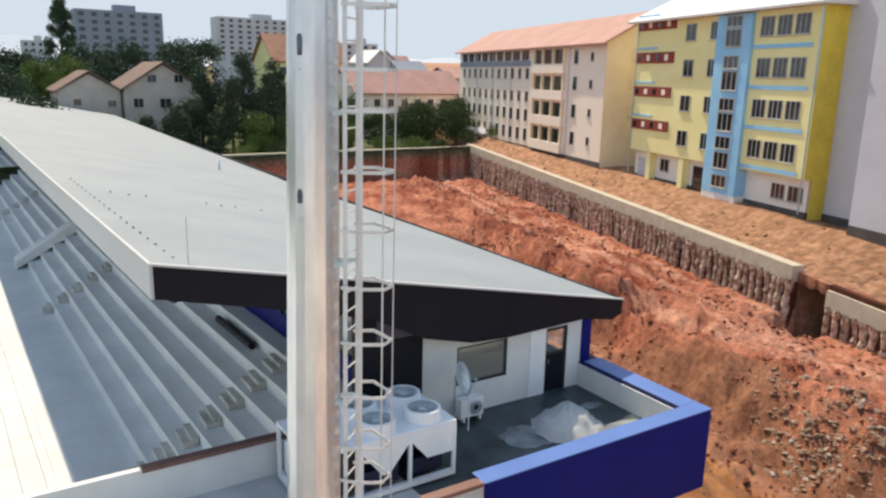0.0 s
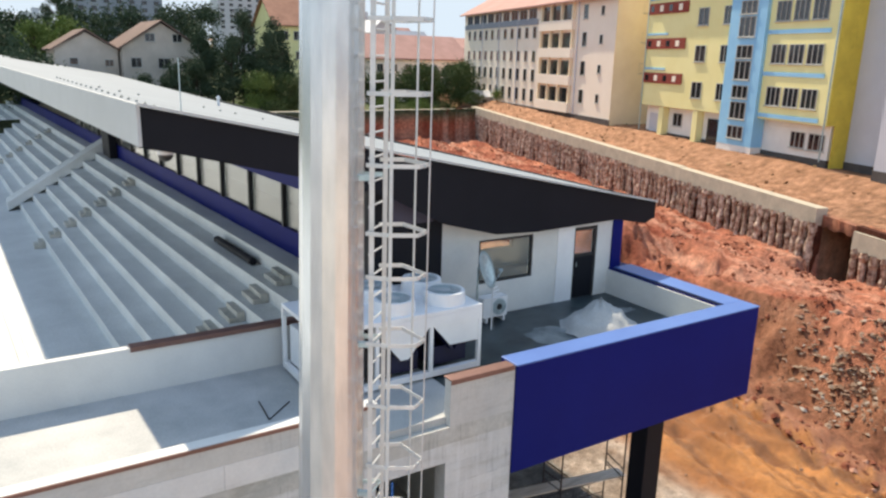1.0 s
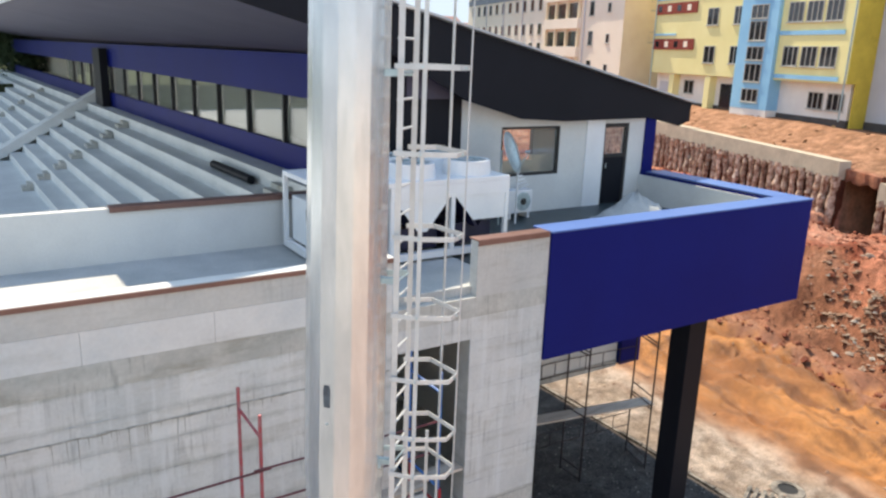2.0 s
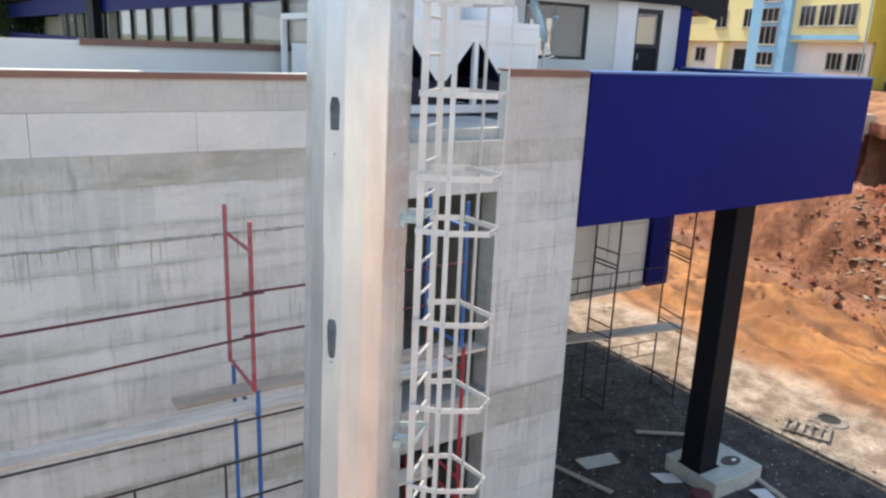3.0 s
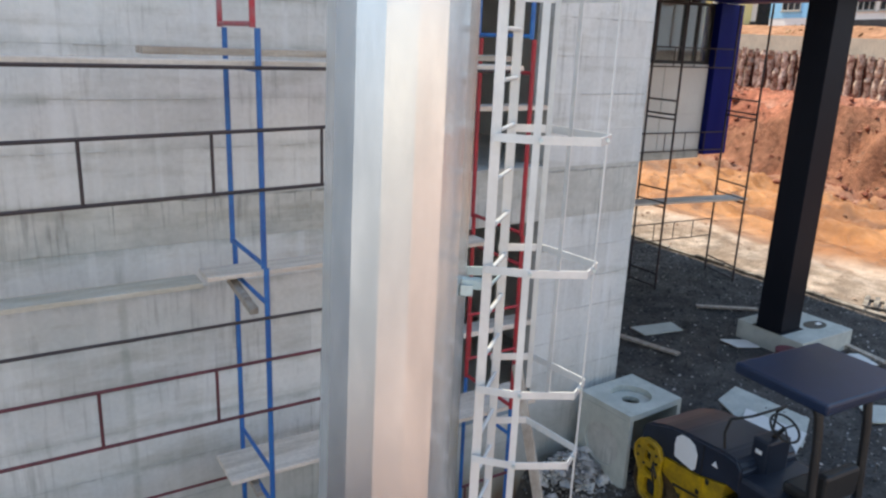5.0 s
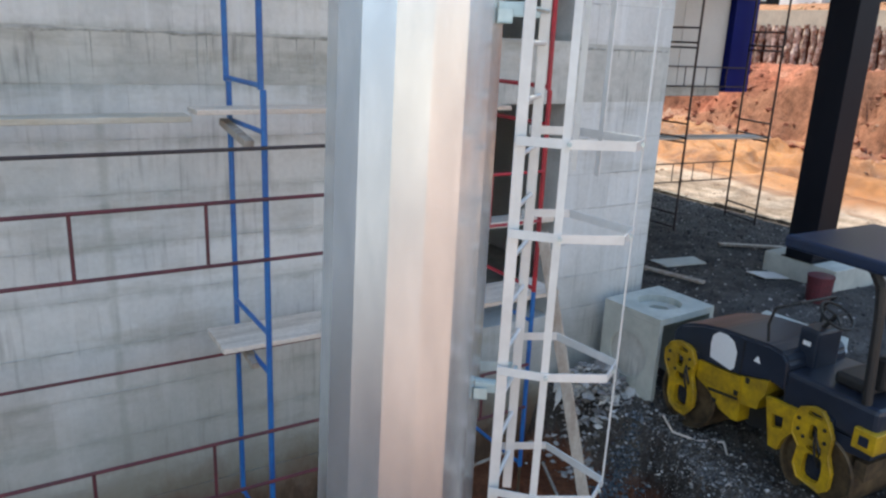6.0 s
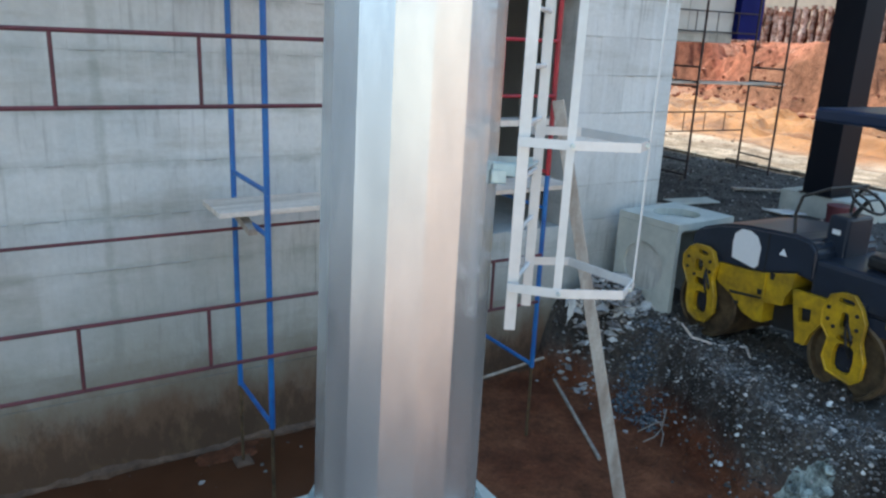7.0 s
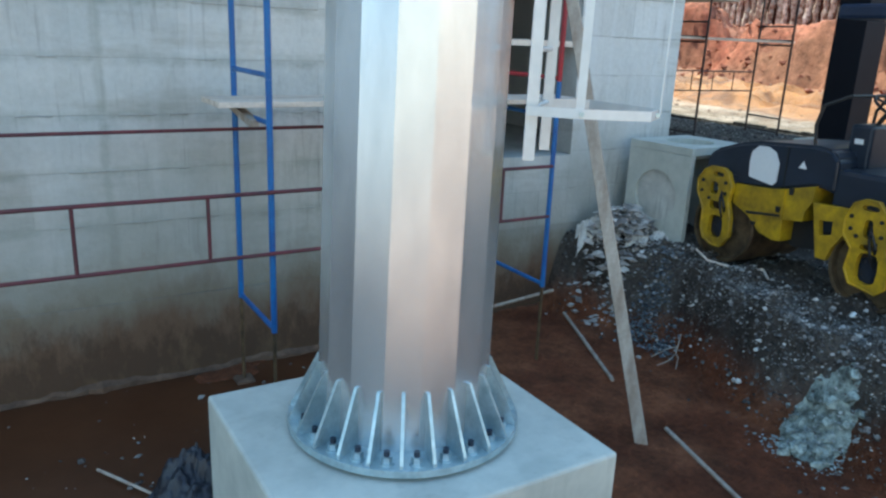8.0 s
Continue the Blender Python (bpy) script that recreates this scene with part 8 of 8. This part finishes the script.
LIME = material("pale_lime", (0.44, 0.51, 0.47), (0.10, 0.115, 0.105), 0.95, size=0.10, bump=1.0, fine=38, spec=0.15, mix=0.7)
mound("lime_heap", -2.17, -3.97, 0.27, 0.33, 0.15, LIME, "pale crumbly lime tipped on the bank", "lime heap", 3.0)
rl = random.Random(61)
for k in range(26):
    a, e = rl.random() * 6.28, rl.random() ** 0.6
    x, y, sz = -2.2 + 0.27 * e * math.cos(a), -4.0 + 0.33 * e * math.sin(a), 0.03 + 0.045 * rl.random()
    bm = bmesh.new()
    bmesh.ops.create_icosphere(bm, subdivisions=2, radius=sz, matrix=Matrix.Translation((x, y, height(x, y) + 0.13 * (1 - e * e))) @ Matrix.Diagonal((1.2, 0.9, 0.75, 1)))
    for v in bm.verts:
        v.co += 0.6 * sz * Vector((noise.noise(v.co * 22), noise.noise(v.co * 22 + Vector((3, 1, 4))), noise.noise(v.co * 22 + Vector((7, 5, 2)))))
    tagged(part("lime_lump", bm, LIME), "crumbly pale lump of slaked lime", "lime lump", "lime lumps")
spots = [(rs.gauss(-2.2, 0.14), rs.gauss(-4.0, 0.18), 0, 0.006 + 0.018 * rs.random() ** 2) for _ in range(700)]
spots = [(x, y, height(x, y) + 0.13 * max(0.0, 1 - ((x + 2.2) / 0.24) ** 2 - ((y + 4.0) / 0.29) ** 2), s) for x, y, _, s in spots]
scatter("lime_crumbs", spots, stone_material("pale_lime_crumbs", (0.30, 0.35, 0.35), (0.46, 0.52, 0.52), (0.66, 0.70, 0.69)), "fine pale lime crumbs round the heap", "lime crumbs", 3)

spots = []
while len(spots) < 1100:
    u, v = rs.gauss(0, 0.5), rs.gauss(0, 0.5)
    x, y = -1.28 + 0.55 * u, -0.62 + 0.42 * v
    if y > -0.1:
        continue
    spots.append((x, y, height(x, y) + 0.42 * rs.random() ** 0.6 * max(0.0, 1 - u * u - v * v), 0.015 + 0.085 * rs.random() ** 3))
scatter("plaster_rubble", spots, stone_material("broken_plaster", (0.22, 0.20, 0.19), (0.62, 0.60, 0.57), (0.88, 0.87, 0.84)), "broken white plaster and bags heaped by the wall", "rubble", 4, 0.5)

BX, BY = -6.96, -2.13
spots = []
for k in range(420):
    x, y = rs.uniform(-9.5, -2.4), rs.uniform(-6.0, -0.1)
    if -7.1 < x < -5.1 and -4.7 < y < -2.8:
        continue
    s = 0.008 + 0.03 * rs.random() ** 4
    spots.append((x, y, -2.455, s))
for k in range(110):
    x, y = rs.gauss(BX, 0.26), rs.gauss(BY, 0.26)
    spots.append((x, y, -2.44, 0.008 + 0.022 * rs.random()))
scatter("mud_rubbish", spots, RUBBLE, "small pale rubbish lying in the mud", "rubbish", 5)

def patchy(x, y, k, seed):
    return noise.fractal(Vector((x * k, y * k, seed)), 0.9, 2.1, 3)


spots = []
while len(spots) < 12000:
    a, s0 = rs.uniform(-22, 74), rs.uniform(-15.5, -0.6)
    p = WALL_P + WALL_D * a + WALL_N * s0
    n0 = patchy(p.x, p.y, 0.35, 5.5)
    if p.x < 14.5 or n0 < rs.uniform(-0.25, 0.55):
        continue
    s = 0.03 + 0.22 * rs.random() ** 7
    spots.append((p.x, p.y, height(p.x, p.y) + s * 0.1, s))
scatter("clay_clods", spots, CLAY, "red clay clods strewn over the dug pit", "clods", 6, 0.8)

TIP = stone_material("tipped_rock", (0.25, 0.125, 0.075), (0.41, 0.30, 0.225), (0.58, 0.52, 0.45))
spots = []
while len(spots) < 2000:
    a, s0 = rs.gauss(-14.8, 2.1), rs.gauss(-10.3, 1.0)
    p = WALL_P + WALL_D * a + WALL_N * s0
    if patchy(p.x, p.y, 0.7, 2.5) < rs.uniform(-0.5, 0.3):
        continue
    s = 0.035 + 0.21 * rs.random() ** 3.2
    spots.append((p.x, p.y, height(p.x, p.y), s))
scatter("tipped_rock", spots, TIP, "grey broken rock tipped down the clay slope", "rubble", 17, 0.42)

spots = []
for k in range(700):
    x, y = rs.uniform(9.3, 20), rs.uniform(-6, 20)
    s = 0.02 + 0.08 * rs.random() ** 6
    spots.append((x, y, height(x, y) + s * 0.2, s))
scatter("spoil_rubble", spots, SPOIL, "pale stones scattered over the track and wet clay", "rubble", 7)



def torn_bag(x, y, w, d, h, turn, seed, mat):
    """A crushed paper bag: a sheet folded over itself, with a ragged rim."""
    bm = bmesh.new()
    nu, nv = 16, 12
    rows = []
    for i in range(nu + 1):
        row = []
        for j in range(nv + 1):
            u, v = i / nu - 0.5, j / nv - 0.5
            f = noise.fractal(Vector((u * 3.1, v * 3.1, seed)), 0.6, 2.2, 4)
            g = noise.fractal(Vector((u * 3.1, v * 3.1, seed + 7)), 0.6, 2.2, 4)
            px, py = w * (u + 0.12 * g), d * (v + 0.12 * f)
            lift = h * (max(0.0, 1 - 4.2 * (u * u + v * v)) + 0.75 * abs(f) + 0.25 * g)
            gx, gy = x + px * math.cos(turn) - py * math.sin(turn), y + px * math.sin(turn) + py * math.cos(turn)
            row.append(bm.verts.new((gx, min(gy, -0.04), height(gx, min(gy, -0.04)) + 0.01 + lift)))
        rows.append(row)
    for p, q in zip(rows, rows[1:]):
        for j in range(nv):
            bm.faces.new((p[j], q[j], q[j + 1], p[j + 1]))
    ob = part("torn_bag", bm, mat)
    sol = ob.modifiers.new("thick", "SOLIDIFY")
    sol.thickness = 0.006
    return tagged(ob, "crushed white paper cement bag lying on rubble", "bag", "torn bags")


PAPER = material("crumpled_paper", (0.78, 0.76, 0.72), (0.60, 0.57, 0.53), 0.85, size=0.25, bump=0.3, fine=18, mix=0.25)
for x, y, w, d, h, t, k in ((-1.38, -0.36, 0.50, 0.36, 0.20, 0.3, 1.0), (-1.05, -0.50, 0.50, 0.36, 0.22, -0.5, 2.0), (-1.62, -0.30, 0.30, 0.26, 0.14, 1.0, 3.0), (-1.22, -0.78, 0.36, 0.26, 0.12, 0.8, 4.0), (-0.96, -0.88, 0.30, 0.22, 0.10, -0.2, 5.0)):
    torn_bag(x, y, w, d, h, t, k, PAPER)

# a torn black sack beside the plinth
mound("rubbish_sack", BX, BY, 0.44, 0.36, 0.34, material("black_sack", (0.012, 0.014, 0.022), (0.03, 0.032, 0.04), 0.4, size=0.1, bump=0.7, fine=22, mix=0.5), "torn black sack of rubbish in the mud", "sack", 17.0)
# odd pieces lying on the bank
spots = []
for cx, cy, rx, ry, h, n in ((-1.58, -1.45, 0.30, 0.26, 0.24, 1100), (-1.72, -1.85, 0.20, 0.20, 0.10, 300)):
    for k in range(n):
        u, v = rs.gauss(0, 0.45), rs.gauss(0, 0.45)
        x, y = cx + rx * u, cy + ry * v
        spots.append((x, y, height(x, y) + h * rs.random() * max(0.0, 1 - u * u - v * v), 0.007 + 0.030 * rs.random() ** 4))
scatter("lump_rubble", spots, stone_material("blue_grey_rubble", (0.07, 0.08, 0.095), (0.22, 0.25, 0.28), (0.50, 0.53, 0.54)), "blue-grey crumbled rubble on the bank", "rubble", 21)


def strand(name, pts, r, mat, label, category):
    """A bent rod or root through points on the plan; z is the height above the ground."""
    bm = bmesh.new()
    q = [Vector((x, y, height(x, y) + z)) for x, y, z in pts]
    for a, b in zip(q, q[1:]):
        rod(bm, a, b, r, 6)
        bmesh.ops.create_icosphere(bm, subdivisions=1, radius=r, matrix=Matrix.Translation(b))
    return tagged(part(name, bm, mat), label, category)


strand("bent_wire", [(-1.12, -1.63, 0.05), (-1.28, -1.93, 0.06), (-1.10, -2.15, 0.03), (-0.83, -2.33, 0.04), (-0.99, -2.51, 0.03)], 0.014, "board", "pale bent wire lying on the bank", "wire")
for pts in ([(-1.66, -2.02, 0.10), (-1.80, -2.10, 0.08), (-1.98, -2.16, 0.06), (-2.12, -2.14, 0.03)], [(-1.80, -2.10, 0.09), (-1.90, -2.22, 0.10), (-2.06, -2.34, 0.05)], [(-1.72, -2.04, 0.09), (-1.86, -2.02, 0.12), (-2.02, -1.96, 0.04)]):
    strand("dead_root", pts, 0.006, "timber", "pale dead root hanging over the bank", "root")
for k, (x, y, s) in enumerate(((-1.98, -3.05, 0.034), (-1.90, -3.12, 0.030), (-1.25, -3.62, 0.040), (-1.9, -4.6, 0.036), (-2.75, -2.4, 0.026))):
    bm = bmesh.new()
    bmesh.ops.create_icosphere(bm, subdivisions=2, radius=s, matrix=Matrix.Translation((x, y, height(x, y) + s * 0.4)) @ Matrix.Diagonal((1.3, 0.9, 0.7, 1)))
    for v in bm.verts:
        v.co += 0.35 * s * Vector((noise.noise(v.co * 14), noise.noise(v.co * 14 + Vector((3, 1, 4))), noise.noise(v.co * 14 + Vector((7, 5, 2)))))
    tagged(part("white_stone", bm, "plaster"), "white lump of broken plaster on the dark bank", "stone", "white lumps on the bank")

# dry weeds on the ground above the pile wall
bm = bmesh.new()
for k in range(160):
    a, s0 = rs.uniform(-12, 80), rs.uniform(0.7, 9.5)
    p = WALL_P + WALL_D * a + WALL_N * s0
    z = height(p.x, p.y)
    h = 0.06 + 0.22 * rs.random() ** 2
    t = rs.random() * 6.28
    dx, dy = 0.16 * math.cos(t), 0.16 * math.sin(t)
    lx, ly = rs.uniform(-0.2, 0.2), rs.uniform(-0.2, 0.2)
    vs = [bm.verts.new(v) for v in ((p.x - dx, p.y - dy, z - 0.02), (p.x + dx, p.y + dy, z - 0.02), (p.x + dx * 0.6 + lx, p.y + dy * 0.6 + ly, z + h), (p.x - dx * 0.6 + lx, p.y - dy * 0.6 + ly, z + h * 0.8))]
    bm.faces.new(vs)
tagged(part("dry_weeds", bm, leaf_material("dry_weed", (0.22, 0.13, 0.06), (0.36, 0.21, 0.11))), "dry brown weeds on the ground above the pit", "weeds", kind="stuff")


# ---- the blocks of the end wall ----
def wall_blocks():
    rng = random.Random(11)
    cache = {}
    base = Vector(wall_front.location)

    def block(x0, x1, z0, z1):
        l, h = round(x1 - x0 - 0.001, 3), round(z1 - z0 - 0.008, 3)
        if l < 0.05:
            return
        if (l, h) not in cache:
            bm = bmesh.new()
            box(bm, 0, l, 0, 0.02, 0, h)
            bmesh.ops.bevel(bm, geom=[e for e in bm.edges if all(v.co.y < 0.001 for v in e.verts)], offset=0.0018, segments=1, affect="EDGES")
            me = bpy.data.meshes.new("block")
            bm.to_mesh(me)
            bm.free()
            me.materials.append(M["block"])
            cache[(l, h)] = me
        ob = new("block", cache[(l, h)])
        ob.parent = wall_front
        ob.location = Vector((x0 + 0.0005, -0.001 + 0.0022 * rng.random(), z0 + 0.004)) - base

    def run(xa, xb, z0, z1, n):
        for j in range(n):
            za, zb = z0 + (z1 - z0) * j / n, z0 + (z1 - z0) * (j + 1) / n
            x = xb
            first = 0.88 if j % 2 else 0.46
            while x > xa + 0.02:
                nx = max(xa, x - first)
                first = 0.88
                if nx - xa < 0.12:
                    nx = xa
                block(nx, x, za, zb)
                x = nx
    run(-10.6, -3.39, 3.10, 7.05, 8)
    run(-10.6, -3.39, -1.35, 2.62, 8)
    run(-1.75, -0.01, 3.13, 7.05, 8)
    run(-1.75, -0.01, -1.35, 2.42, 8)
    run(-3.39, -1.75, -1.35, -0.45, 2)
    run(-3.39, -1.75, 6.62, 7.05, 1)


wall_blocks()


def mortar_ridges():
    """Mortar squeezed out of the bed joints, in ragged stretches."""
    def ridge(xa, xb, z, seed):
        bm = bmesh.new()
        x, prev = xa, None
        while x <= xb:
            g = noise.noise(Vector((x * 0.8, seed, 0))) + 0.5 * noise.noise(Vector((x * 3.1, seed, 4)))
            w = 0.009 + 0.008 * noise.noise(Vector((x * 11, seed, 1)))
            o = 0.0035 + 0.010 * max(0.0, noise.noise(Vector((x * 17, seed, 2))))
            c = z + 0.006 * noise.noise(Vector((x * 5, seed, 3)))
            cur = None
            if g > 0.05:
                cur = [bm.verts.new(p) for p in ((x, 0.0, c + w), (x, -o - 0.003, c + w * 0.4), (x, -o - 0.003, c - w * 0.5), (x, 0.0, c - w * 1.2))]
                if prev:
                    for k in range(3):
                        bm.faces.new((prev[k], cur[k], cur[k + 1], prev[k + 1]))
            prev = cur
            x += 0.04
        bmesh.ops.recalc_face_normals(bm, faces=bm.faces)
        if bm.faces:
            part("mortar_ridge", bm, "mortar", wall_front)
        else:
            bm.free()
    rng = random.Random(8)

    def crust(xa, xb, z, reach, seed, drips):
        """A ragged lip of set mortar; drips run down from it."""
        bm = bmesh.new()
        x, prev = xa, None
        while x <= xb:
            w = 0.012 + 0.012 * abs(noise.noise(Vector((x * 7, seed, 1)))) + 0.02 * max(0.0, noise.noise(Vector((x * 2.3, seed, 6))))
            o = reach * (0.35 + abs(noise.noise(Vector((x * 13, seed, 2)))))
            c = z + 0.012 * noise.noise(Vector((x * 4, seed, 3)))
            cur = [bm.verts.new(p) for p in ((x, 0.0, c + w), (x, -0.004 - o, c + w * 0.3), (x, -0.004 - o * 0.8, c - w * 0.7), (x, 0.0, c - w * 1.6))]
            if prev:
                for k in range(3):
                    bm.faces.new((prev[k], cur[k], cur[k + 1], prev[k + 1]))
            prev = cur
            x += 0.03
        for k in range(drips):
            x = rng.uniform(xa, xb)
            if noise.noise(Vector((x * 0.9, seed, 9))) < rng.uniform(-0.25, 0.35):
                continue
            n = 0.10 + 0.6 * rng.random() ** 2.2
            w = 0.004 + 0.007 * rng.random()
            q = [bm.verts.new(p) for p in ((x - w, -0.003, z), (x, -0.010, z), (x + w, -0.003, z), (x, -0.0035, z - n))]
            bm.faces.new((q[0], q[3], q[1]))
            bm.faces.new((q[1], q[3], q[2]))
        bmesh.ops.recalc_face_normals(bm, faces=bm.faces)
        part("mortar_lip", bm, "stain", wall_front)
    crust(-10.6, -3.42, 6.37, 0.014, 41.0, 90)
    crust(-10.6, -3.42, 3.08, 0.010, 43.0, 30)
    crust(-1.73, -0.03, 3.08, 0.010, 44.0, 8)
    for j in range(1, 8):
        ridge(-10.6, -3.42, 3.10 + 3.95 * j / 8, 1.0 + j)
        ridge(-10.6, -3.42, -1.35 + 3.97 * j / 8, 11.0 + j)
        ridge(-1.73, -0.03, 3.13 + 3.92 * j / 8, 21.0 + j)
        ridge(-1.73, -0.03, -1.35 + 3.77 * j / 8, 31.0 + j)


mortar_ridges()
